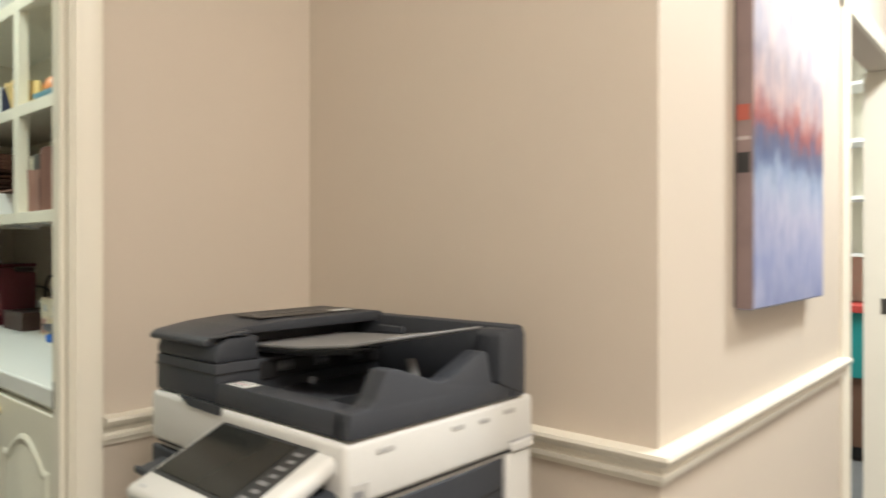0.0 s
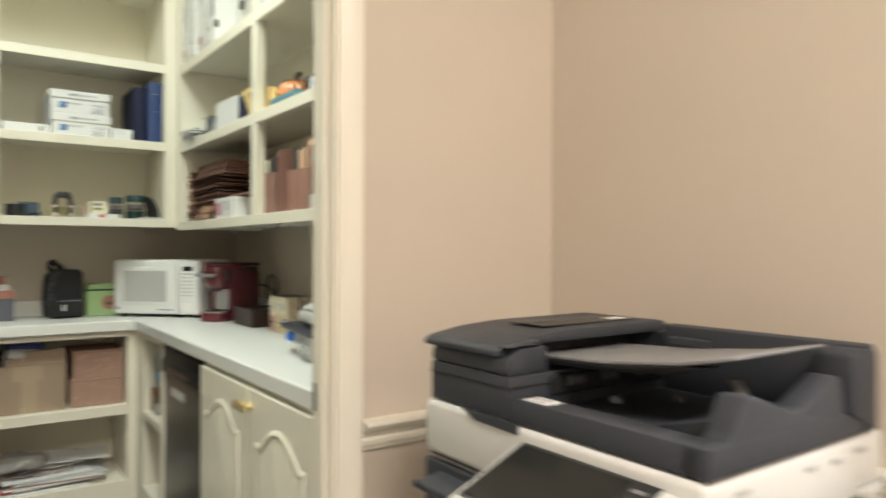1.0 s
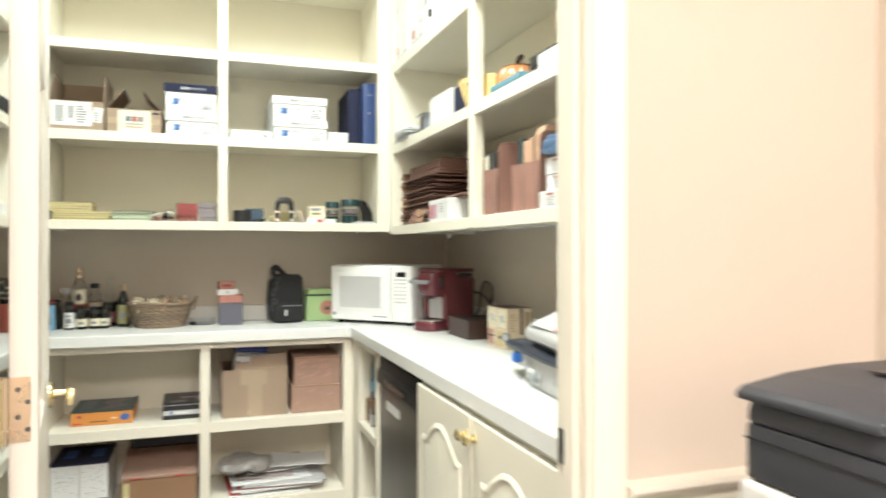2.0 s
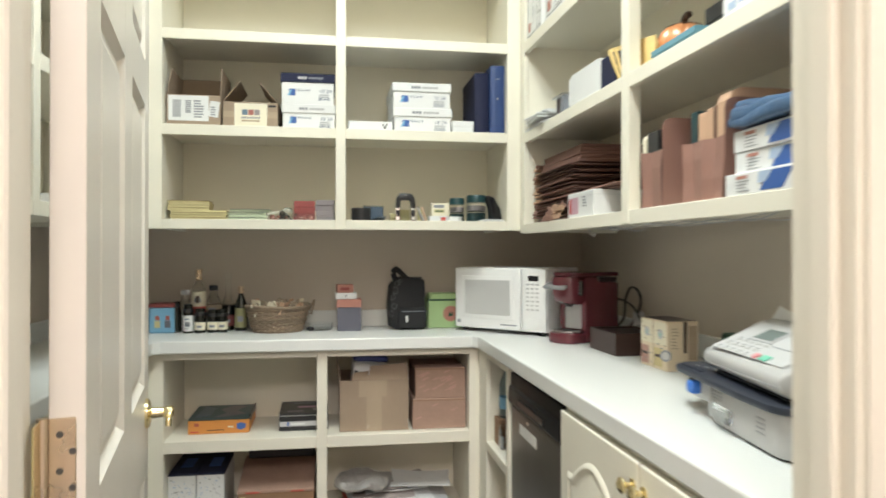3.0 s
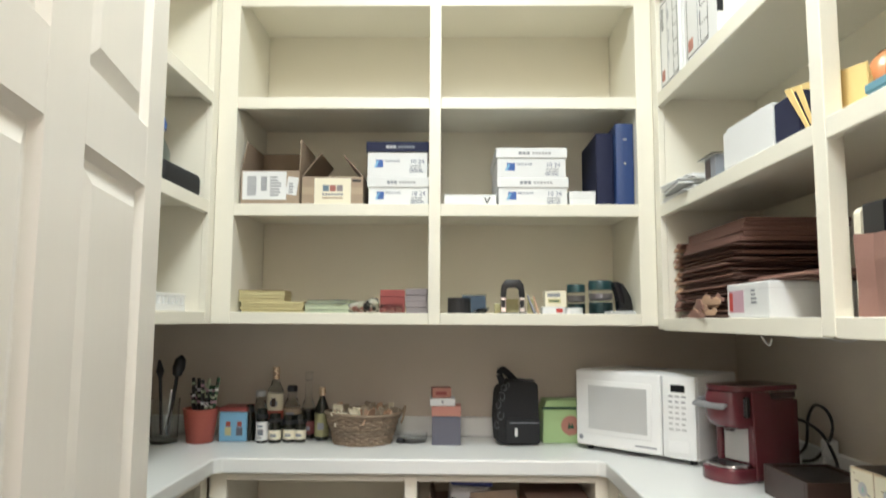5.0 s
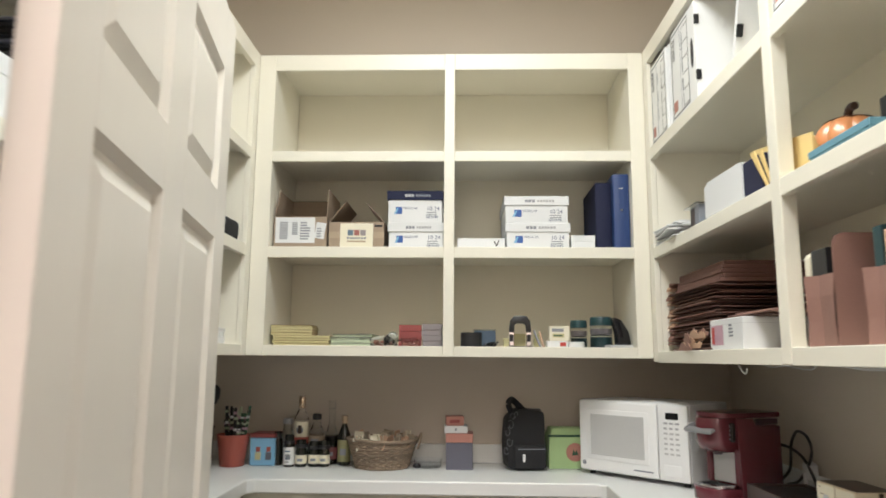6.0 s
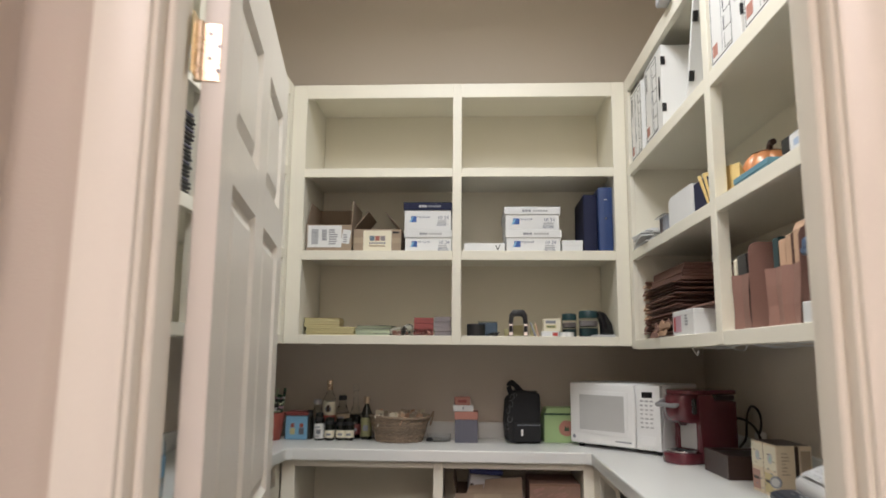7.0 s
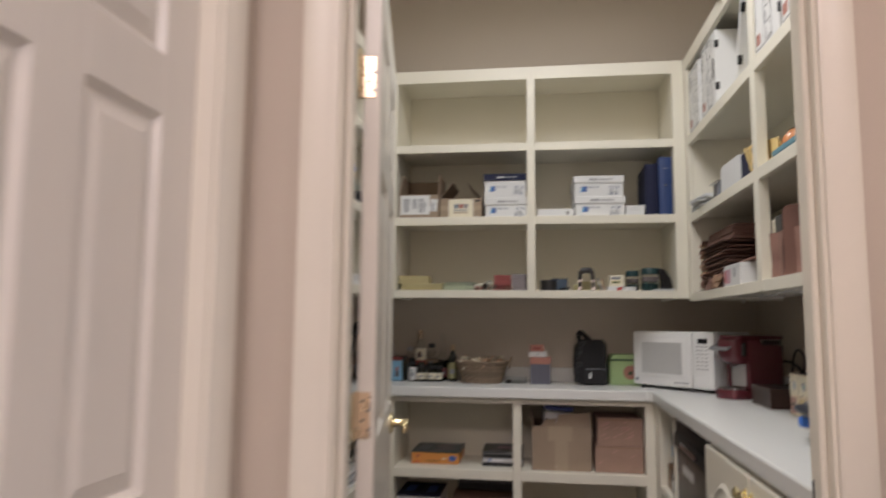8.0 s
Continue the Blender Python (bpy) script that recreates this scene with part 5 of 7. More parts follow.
for i in range(34):
    h = rnd.uniform(0.0042, 0.0066)
    w = 0.42 + rnd.uniform(-0.03, 0.02)
    x0 = rnd.uniform(-0.016, 0.034) + (0.0 if z > 0.07 else 0.014)
    part("folder", moved(bx(0, w, 0, 0.25, 0, h * rnd.uniform(0.45, 0.85), 0.0006), pose(x0, rnd.uniform(-0.022, 0.014), z, 0, rnd.uniform(-0.5, 0.5), rnd.uniform(-2.0, 2.0))), FOLDER if i % 5 == 4 else FOLDER_DARK, fs)
    z += h
z_top = z
for i in range(5):
    h = 0.012
    part("folder", moved(bx(0.012 * (i % 2), 0.41, 0, 0.26, 0, h - 0.0012, 0.001), pose(0.02, 0.004 * i, z, 0, 0, rnd.uniform(-1.0, 1.0))), FOLDER_MID, fs)
    z += h
# gusset ends poking out of the stack
for i in range(26):
    zz = rnd.uniform(0.004, z_top + 0.04)
    part("gusset", extrude([(-0.022 - rnd.uniform(0, 0.012), zz), (0.03, zz + 0.004), (-0.012, zz + rnd.uniform(0.006, 0.014))], -0.004 - rnd.uniform(0, 0.015), 0.03, "y"), MANILA if i % 2 else FOLDER, fs)
fr = thing("torn_folder", east(0.262, 0.006, Z3), "torn manila folder scraps at the shelf edge", "folder", -90)
rnd = random.Random(77)
for i in range(7):
    w, zz = rnd.uniform(0.10, 0.17), 0.007 * i
    n = 8
    edge = [(0.004 + w * k / n, zz + 0.010 + rnd.uniform(0.0, 0.024) * math.sin(math.pi * (k + 0.5) / (n + 1))) for k in range(n, -1, -1)]
    bm = extrude([(rnd.uniform(-0.012, 0.01), zz), (w * rnd.uniform(0.9, 1.05), zz)] + edge, 0.0, 0.0016, "y")
    part("scrap", moved(bm, pose(rnd.uniform(-0.012, 0.016), 0.0045 * i, 0.0, rnd.uniform(-8, 4), 0, rnd.uniform(-7, 7))), MANILA if i % 3 else FOLDER, fr)
wbx = thing("white_box", east(0.486, 0.020, Z3), "white carton with a small red printed label", "box", -90)
part("carton", bx(0, 0.225, 0, 0.21, 0, 0.080, 0.002), PAPER, wbx)
part("lid_line", bx(0.0, 0.2254, -0.0005, 0.2104, 0.0640, 0.0648, 0.0), GREYP, wbx)
part("label", bx(0.012, 0.095, -0.0007, 0, 0.012, 0.064, 0.0), MAUVE, wbx, "mauve printed label")
part("red_mark", bx(0.014, 0.034, -0.0012, -0.0004, 0.016, 0.060, 0.0), PRINTRED, wbx)
label_bars(wbx, 0.135, 0.165, 0.0, 0.030, 0.066, 4, PRINTGREY, 6)
fd = thing("expanding_folders", east(0.494, 0.045, Z3 + 0.0805), "few flat red-brown folders on the white carton", "folders", -90)
for i in range(3):
    part("folder", moved(bx(0, 0.30, 0, 0.21, 0, 0.0045, 0.001), pose(0.03 * i, 0.01 * i, i * 0.006, 0, 0, (-1) ** i * 3)), (FOLDER_DARK, FOLDER, FOLDER_MID)[i], fd)
wb3 = thing("white_box", east(0.990, 0.110, Z3), "plain white carton pushed to the back of the shelf", "box", -90)
part("carton", bx(0, 0.16, 0, 0.14, 0, 0.076, 0.002), PAPER, wb3)
part("lid", bx(-0.001, 0.161, -0.001, 0.141, 0.055, 0.0775, 0.001), PAPER, wb3)
fd2 = thing("expanding_folders", east(0.990, 0.105, Z3 + 0.078), "two flat brown folders lying on a white carton", "folders", -90)
for i in range(2):
    part("folder", bx(0.0, 0.17, 0.004 * i, 0.15, 0.016 * i, 0.016 * i + 0.014, 0.002), FOLDER_DARK, fd2)


def file_pocket(x, w, h, tall, depth, label, inside, folds):
    """Upright accordion pocket seen from its folded end: a low panel, a tall panel and pleats between."""
    f = thing("file_pocket", east(x, 0.018, Z3), label, "file pocket", -90)
    part("low_panel", bx(0, 0.003, 0.002, depth, 0, h, 0.001), FOLDER, f)
    part("tall_panel", extrude([(0.002, 0), (depth, 0), (depth, tall), (0.022, tall), (0.008, tall - 0.006), (0.002, tall - 0.020)], w - 0.003, w, "x"), FOLDER, f)
    n = 2 * folds
    bm = bmesh.new()
    cols = []
    for k in range(n + 1):
        xx = 0.003 + (w - 0.006) * k / n
        yy = 0.0 if k % 2 == 0 else 0.012
        xx -= 0.32 * (w / n) * (1 if k % 2 else 0)
        cols.append([bm.verts.new((xx * (1 + 0.03 * j), yy + 0.002 * math.sin(5.0 * j + k), h * (1 - 0.03 * k / n) * j)) for j in (0.0, 0.35, 0.7, 1.0)])
    for a, c in zip(cols, cols[1:]):
        for j in range(3):
            bm.faces.new((a[j], c[j], c[j + 1], a[j + 1]))
    pl = part("pleats", bm, FOLDER, f)
    sol = pl.modifiers.new("thickness", "SOLIDIFY")
    sol.thickness = 0.0014
    part("rear_pleat", bx(0.003, w - 0.003, depth - 0.003, depth, 0, h, 0.0), FOLDER, f)
    for x0, x1, hh, m, nm, rnd_c in inside:
        part(nm, extrude([(0.014, 0.004), (depth - 0.01, 0.004), (depth - 0.01, hh), (0.014 + rnd_c, hh), (0.014 + 0.3 * rnd_c, hh - 0.3 * rnd_c), (0.014, hh - rnd_c)], x0, x1, "x"), m, f)
    return f


file_pocket(1.021, 0.110, 0.140, 0.212, 0.24, "narrow red-brown file pocket with one tall side", [(-0.022, -0.002, 0.190, CREAMPAPER, "folder", 0.012), (0.006, 0.062, 0.192, BLACKP, "notebook", 0.004)], 1)
file_pocket(1.221, 0.168, 0.132, 0.205, 0.24, "wide red-brown file pocket holding folders and a dark book", [(0.014, 0.040, 0.202, TEALDARK, "book", 0.004), (0.046, 0.078, 0.194, MANILA, "folder", 0.006), (0.080, 0.104, 0.198, MANILA, "folder", 0.004), (0.106, 0.114, 0.200, FOLDER_DARK, "folder", 0.004), (0.118, 0.164, 0.226, MANILA, "folder", 0.026)], 2)


def tissue_carton(x, i, jog, rz=0.0):
    c = thing("tissue_carton", east(x + jog, 0.006 + 0.012 * (i > 0) + jog, Z3 + i * 0.0425), "white tissue carton with blue print", "box", -90 + rz, "tissue cartons stacked on the shelf")
    part("carton", bx(0, 0.24, 0, 0.20, 0, 0.042, 0.0015), PAPER, c)
    part("blue_print", extrude([(0.112, 0.004), (0.175, 0.004), (0.205, 0.038), (0.135, 0.038)], -0.0008, 0.0, "y"), PRINTBLUE, c)
    part("sky_print", extrude([(0.105, 0.018), (0.128, 0.018), (0.148, 0.038), (0.110, 0.038)], -0.0014, -0.0006, "y"), WATERPRINT, c)
    part("red_mark", bx(0.038, 0.072, -0.0008, 0.0, 0.030, 0.036, 0.0), PINKBOX, c)
    for k in range(4):
        part("print_bar", bx(0.038, 0.078 - 0.006 * (k % 3), -0.0008, 0.0, 0.0245 - 0.006 * k, 0.0258 - 0.006 * k, 0.0), PRINTGREY, c)
    return c


tissue_carton(1.408, 0, 0.0)
tissue_carton(1.412, 1, 0.004, 1.0)
tissue_carton(1.410, 2, 0.003, -1.0)
for i in range(3):
    tissue_carton(1.654, i, 0.002 * i, 0.6 * i)
wrap = thing("plastic_wrap_pack", east(1.408, 0.004, Z3 + 0.1275), "crumpled denim blue plastic-wrapped pack", "pack", -90)
for k in range(3):
    bm = bx(0, 0.26, 0.0, 0.22, 0, 0.017, 0.007, None, 3)
    bmesh.ops.subdivide_edges(bm, edges=list(bm.edges), cuts=4, use_grid_fill=True)
    crumple(bm, 0.009, 15, 2 + k)
    for v in bm.verts:
        v.co.z += 0.010 * math.sin(9 * v.co.x + k) * (v.co.z / 0.017)
    zl = min(v.co.z for v in bm.verts)
    part("layer", moved(bm, pose(0.010 * (k % 2), 0.006 * k, -zl + 0.013 * k)), BLUEBAG, wrap, "", True)
wbag = thing("plastic_bag", east(1.648, 0.015, Z3 + 0.1275), "white crumpled plastic bag", "bag", -90)
bm = bx(0, 0.22, 0.0, 0.22, 0, 0.10, 0.03, None, 3)
bmesh.ops.subdivide_edges(bm, edges=list(bm.edges), cuts=3, use_grid_fill=True)
crumple(bm, 0.022, 13, 7)
zl = min(v.co.z for v in bm.verts)
part("bag", moved(bm, pose(0, 0, -zl)), WHITEBAG, wbag, "", True)
# cable and hook under the east shelves
for k, (zz, seed) in enumerate(((1.347, 1), (1.344, 2), (1.340, 3))):
    rnd = random.Random(seed)
    pts = [(EX + 0.12 + rnd.uniform(-0.02, 0.03), 3.05 - 0.13 * i, zz + rnd.uniform(-0.010, 0.012)) for i in range(11)]
    cb = thing("cable", (0, 0, 0), "thin grey cable slung under the shelf", "cable", group="cables under the shelf")
    part("cable", tube(pts, 0.0014, 6), GREYP, cb)
hk = thing("cup_hook", (EX + 0.05, 2.985, 1.3555), "white cup hook under the shelf", "hook")
part("hook", tube([(0, 0, 0), (0, 0, -0.016), (0.004, -0.012, -0.032), (0.006, -0.026, -0.036), (0.006, -0.036, -0.024)], 0.0022, 8), OFFWHITE, hk, "", True)

# ---- on the worktop ----
pot = thing("pen_pot", (-0.822, 3.86, CZ), "terracotta red plastic pot full of patterned pens", "pot")
part("pot", lathe([(0.042, 0), (0.045, 0.003), (0.060, 0.112), (0.063, 0.114), (0.063, 0.118), (0.057, 0.118), (0.046, 0.02)], 32), TERRA, pot, "", True)
rnd = random.Random(5)
for i in range(17):
    a = (2.6, 0.4, -0.9, 1.6)[i % 4] + rnd.uniform(-0.5, 0.5)
    rr = rnd.uniform(0.012, 0.032)
    p = Vector((rr * math.cos(a), rr * math.sin(a), 0.02))
    q = Vector((p.x * 1.75 + rnd.uniform(-0.010, 0.010), p.y * 1.5, rnd.uniform(0.165, 0.225)))
    pen = part("pen", rod(p, q, 0.0060, 8), (BLACKP, DGREEN, PRINTBLACK, GPAD)[i % 4], pot)
    for k in range(4):
        t = 0.56 + 0.105 * k
        part("band", rod(p.lerp(q, t), p.lerp(q, t + 0.05), 0.0066, 8), (GPAD, PAPER, BLACKP, GPAD, MAUVE)[(i + k) % 5], pen)
crock = thing("utensil_jar", (-0.945, 3.85, CZ), "clear glass jar with black kitchen utensils", "jar")
part("jar", lathe([(0.046, 0), (0.048, 0.12), (0.050, 0.15), (0.046, 0.15), (0.042, 0.02), (0.001, 0.02)], 28), GLASS, crock, "", True)
ld = part("ladle", rod((0.01, 0, 0.025), (0.038, 0, 0.235), 0.007, 8), BLACKP, crock)
part("ladle_bowl", moved(lathe([(0.004, -0.035), (0.016, -0.025), (0.022, 0.0), (0.018, 0.03), (0.004, 0.045)], 14), pose(0.042, 0, 0.258, 0, 12, 0)), BLACKP, ld)
sp2 = part("spoon", rod((-0.01, 0, 0.025), (-0.022, 0, 0.22), 0.006, 8), BLACKP, crock)
part("spoon_bowl", moved(lathe([(0.004, -0.03), (0.014, 0.0), (0.004, 0.04)], 12), pose(-0.024, 0, 0.245, 0, -6, 0)), BLACKP, sp2)
part("spatula", rod((0.0, 0.01, 0.025), (0.018, 0.01, 0.18), 0.006, 8), CHROME, crock)
tin = thing("tea_tin", (-0.760, 3.87, CZ), "light blue tin with red lid and small printed figures as blocks", "tin")
part("tin", bx(0, 0.098, 0, 0.10, 0, 0.103, 0.004), SKYBLUE, tin)
part("lid", bx(-0.002, 0.100, -0.002, 0.102, 0.1035, 0.120, 0.004), REDBOX, tin, "red lid")
for x, m1, m2 in ((0.022, YPAD, TERRA), (0.062, SLATEBOX, TERRA)):
    part("print_shape", bx(x, x + 0.022, -0.0006, 0, 0.022, 0.050, 0.0), m1, tin)
    part("print_shape", bx(x + 0.003, x + 0.019, -0.0006, 0, 0.052, 0.070, 0.0), m2, tin)


def bottle(at, r, h, shoulder, neck_r, glass, liquid, level, lab, cap, label, cap_h=0.02):
    b = thing("bottle", at, label, "bottle", group="bottles on the worktop")
    part("glass", lathe([(r * 0.9, 0), (r, 0.004), (r, shoulder), (r * 0.7, shoulder + 0.02), (neck_r, shoulder + 0.04), (neck_r, h - cap_h)], 24), glass, b, "", True)
    if liquid:
        part("liquid", lathe([(r * 0.85, 0.004), (r * 0.93, 0.008), (r * 0.93, min(level, shoulder))], 24), liquid, b, "", True)
    if lab:
        z0, z1, m = lab
        part("label", lathe([(r + 0.0006, z0), (r + 0.0008, z0 + 0.001), (r + 0.0008, z1 - 0.001), (r + 0.0006, z1)], 24), m, b, "", True)
        part("label_print", bx(-0.45 * r, 0.45 * r, -r - 0.0016, -0.88 * r, z0 + 0.3 * (z1 - z0), z0 + 0.6 * (z1 - z0), 0.0), PRINTGREY, b)
    part("cap", lathe([(neck_r * 1.2, h - cap_h), (neck_r * 1.2, h - 0.002), (neck_r, h)], 18), cap, b, "", True)
    return b


bottle((-0.632, 3.935, CZ), 0.026, 0.172, 0.105, 0.015, GLASS, None, 0, None, GREYP, "clear glass bottle, nearly empty")
liquor = bottle((-0.577, 3.93, CZ), 0.028, 0.258, 0.172, 0.011, GLASS, AMBER, 0.05, (0.104, 0.162, CREAMPAPER), HINGE, "tall clear liquor bottle with cream and orange label", 0.045)
part("label_band", lathe([(0.0290, 0.074), (0.0292, 0.076), (0.0292, 0.102), (0.0290, 0.104)], 24), TERRA, liquor)
part("label_figure", bx(-0.007, 0.007, -0.0302, -0.026, 0.118, 0.148, 0.0), WALNUT, liquor)
bottle((-0.520, 3.945, CZ), 0.031, 0.190, 0.115, 0.015, GLASS, None, 0, (0.080, 0.108, TAPE), BLACKP, "clear bottle with black cap and narrow label", 0.022)
bottle((-0.460, 3.945, CZ), 0.026, 0.240, 0.11, 0.012, GLASS, DARKGLASS, 0.105, (0.02, 0.065, TERRADARK), GLASS, "tall clear bottle with dark liquid at its foot", 0.03)
bottle((-0.406, 3.925, CZ), 0.025, 0.186, 0.11, 0.010, DARKGLASS, None, 0, (0.014, 0.095, OLIVE), HINGE, "dark green glass bottle with olive label", 0.03)
wrapj = bottle((-0.606, 3.868, CZ), 0.021, 0.098, 0.076, 0.017, DARKGLASS, None, 0, (0.008, 0.072, PAPER), BLACKP, "small spice jar with a white wrap", 0.014)
for k in range(4):
    part("wrap_print", bx(-0.012 + 0.004 * (k % 3), 0.004 + 0.004 * (k % 2), -0.0226, -0.0195, 0.016 + 0.013 * k, 0.021 + 0.013 * k, 0.0), DUSTBLUE if k % 2 else GREYMARK, wrapj)
bottle((-0.660, 3.90, CZ), 0.020, 0.118, 0.085, 0.013, DARKGLASS, None, 0, None, BLACKP, "small dark glass bottle", 0.02)
for x, y, hh in ((-0.560, 3.866, 0.084), (-0.512, 3.876, 0.078), (-0.474, 3.876, 0.080)):
    bottle((x, y, CZ), 0.0215, hh, hh - 0.026, 0.0195, DARKGLASS, None, 0, (0.012, 0.044, CREAMPAPER), BLACKP, "small spice jar with dark lid and pale label", 0.014)

# wicker basket woven from strips
bk = thing("wicker_basket", (-0.252, 3.882, CZ), "round woven wicker basket filled with folded paper strips", "basket")
RB, RT, HB = 0.098, 0.130, 0.106
for j in range(11):
    z = 0.008 + j * (HB - 0.012) / 10
    bm = bmesh.new()
    n = 72
    ringsb = []
    for i in range(n):
        a = 2 * math.pi * i / n
        r = RB + (RT - RB) * z / HB + 0.0035 * math.sin(18 * a + math.pi * j)
        for_ring = []
        for k in range(4):
            dz, dr = ((-0.0058, 0.0), (0.0, 0.0030), (0.0058, 0.0), (0.0, -0.0030))[k]
            zz = z + dz + 0.002 * math.sin(3 * a + j)
            for_ring.append(bm.verts.new(((r + dr) * math.cos(a), (r + dr) * math.sin(a), max(zz, 0.0005))))
        ringsb.append(for_ring)
    for i in range(n):
        a, c = ringsb[i], ringsb[(i + 1) % n]
        for k in range(4):
            bm.faces.new((a[k], a[(k + 1) % 4], c[(k + 1) % 4], c[k]))
    part("woven_strip", bm, WICKER, bk, "", True)
for i in range(18):
    a = 2 * math.pi * (i + 0.5) / 18
    part("stake", rod((RB * math.cos(a), RB * math.sin(a), 0.002), (RT * math.cos(a), RT * math.sin(a), HB), 0.003, 6), WICKER, bk)
part("bottom", lathe([(0.001, 0.001), (RB, 0.001), (RB, 0.004)], 32), WICKER, bk)
part("rim", tube([((RT + 0.002) * math.cos(a), (RT + 0.002) * math.sin(a), HB + 0.003 * math.sin(2 * a)) for a in [2 * math.pi * i / 24 for i in range(25)]], 0.006, 8, 3), WICKER, bk, "", True)
part("handle", tube([(0.122, 0.01, 0.08), (0.140, 0.0, 0.110), (0.150, -0.01, 0.128), (0.146, -0.02, 0.10), (0.136, -0.02, 0.07)], 0.004, 8), WICKER, bk, "", True)
part("lining", lathe([(RB - 0.008, 0.006), (RT - 0.014, HB - 0.03)], 28), FOLDER_DARK, bk)
rnd = random.Random(77)
for i in range(46):
    a, r = rnd.uniform(0, 2 * math.pi), 0.112 * rnd.random() ** 0.5
    part("paper_strip", moved(bx(-0.020, 0.020, -0.0022, 0.0022, -0.026, 0.026, 0.0005), pose(r * math.cos(a), r * math.sin(a), HB - 0.010 + rnd.uniform(-0.006, 0.010), rnd.uniform(-24, 24), rnd.uniform(-14, 14), rnd.uniform(40, 140))), (PAPERTAN, CREAMPAPER, PAPERTAN, MANILA)[i % 4], bk)
part("paper_strip", moved(bx(-0.05, 0.05, -0.010, 0.010, -0.003, 0.003, 0.001), pose(-0.05, -0.085, HB - 0.002, 20, 8, 10)), CREAMPAPER, bk)

gl = thing("glass_dish", (-0.078, 3.905, CZ), "low wide clear glass dish", "dish")
part("dish", lathe([(0.046, 0), (0.050, 0.002), (0.054, 0.030), (0.0525, 0.030), (0.0485, 0.003), (0.001, 0.003)], 28), PLASTIC_CLEAR, gl, "", True)
pb = thing("pebble_weight", (-0.118, 3.872, CZ), "small dark round paperweight", "ornament")
part("stone", lathe([(0.006, 0.0), (0.014, 0.003), (0.016, 0.009), (0.011, 0.016), (0.001, 0.018)], 16), BLACKP, pb, "", True)
bx4 = thing("gift_box", (-0.007, 3.835, CZ), "slate grey gift box with coral lid", "box", 0, "stacked gift boxes")
part("box", bx(0, 0.100, 0, 0.09, 0, 0.098, 0.0015), SLATEBOX, bx4)
part("lid", bx(-0.001, 0.101, -0.001, 0.091, 0.0985, 0.132, 0.0015), PINKBOX, bx4, "coral lid")
bx5 = thing("gift_box", (-0.014, 3.837, CZ + 0.1325), "small flat white box with a tiny mark", "box", 2, "stacked gift boxes")
part("box", bx(0, 0.088, 0, 0.08, 0, 0.026, 0.001), PAPER, bx5)
part("mark", bx(0.04, 0.047, -0.0006, 0, 0.009, 0.018, 0.0), PRINTGREY, bx5)
bx6 = thing("gift_box", (-0.006, 3.845, CZ + 0.159), "small coral box on top of the pile", "box", 6, "stacked gift boxes")
part("box", bx(0, 0.066, 0, 0.06, 0, 0.034, 0.001), PINKBOX, bx6)
part("print_bar", bx(0.012, 0.05, -0.0006, 0, 0.010, 0.022, 0.0), REDBOX, bx6)

# black lunch bag and green cooler bag
lb = thing("lunch_bag", (0.205, 3.825, CZ), "black nylon lunch bag with grey swirl print and front zip", "bag", 6)
bm = bmesh.new()
prof = [(0.018, 0.005), (0.05, 0.0), (0.160, 0.0), (0.164, 0.02), (0.160, 0.205), (0.152, 0.214), (0.085, 0.222), (0.055, 0.220), (0.020, 0.19), (0.012, 0.10)]
bm = extrude(prof, 0.0, 0.115, "y", 0.010)
crumple(bm, 0.004, 20, 4)
zl = min(v.co.z for v in bm.verts)
part("bag", moved(bm, pose(0, 0, -zl)), BLACKCLOTH, lb, "", True)
part("front_pocket", bx(0.040, 0.162, -0.013, 0.004, 0.008, 0.095, 0.012, None, 3), BLACKCLOTH, lb, "", True)
part("shoulder_strap", tube([(0.045, 0.05, 0.20), (0.030, 0.045, 0.238), (0.042, 0.05, 0.256), (0.066, 0.055, 0.238), (0.090, 0.06, 0.215)], 0.012, 8), BLACKCLOTH, lb, "", True)
for k, (sx, sz, r) in enumerate(((0.012, 0.075, 0.010), (0.024, 0.105, 0.012), (0.016, 0.140, 0.011), (0.030, 0.165, 0.012), (0.038, 0.195, 0.010), (0.052, 0.205, 0.008))):
    pts = [(sx + r * (0.4 + 0.1 * i) * math.cos(0.8 * i + k), -0.0015, sz + 1.5 * r * (0.4 + 0.1 * i) * math.sin(0.8 * i + k)) for i in range(8)]
    part("swirl_print", tube(pts, 0.0017, 6), GREYCLOTH, lb)
part("pocket_seam", bx(0.056, 0.162, -0.0145, -0.012, 0.078, 0.081, 0.0), PRINTGREY, lb)
part("zip_pull", bx(0.072, 0.082, -0.017, -0.0125, 0.034, 0.062, 0.002), WHITEP, lb, "white zip pull")
part("top_label", bx(0.100, 0.150, 0.02, 0.06, 0.216, 0.2225, 0.001), GREYCLOTH, lb)
gb = thing("cooler_bag", (0.382, 3.885, CZ), "lime green lunch cooler with round printed badge", "bag", 4)
bm = extrude([(0, 0), (0.155, 0), (0.152, 0.118), (0.14, 0.150), (0.015, 0.150), (0.003, 0.118)], 0, 0.10, "y", 0.006)
part("bag", crumple(bm, 0.002, 20, 1), LIME, gb, "", True)
part("trim", bx(-0.002, 0.157, -0.004, 0.004, 0.118, 0.126, 0.002), DGREEN, gb)
part("badge_ring", moved(lathe([(0.024, 0), (0.034, 0), (0.034, 0.002), (0.024, 0.002)], 28), pose(0.100, -0.0005, 0.062, 90, 0, 0)), PINKBOX, gb)
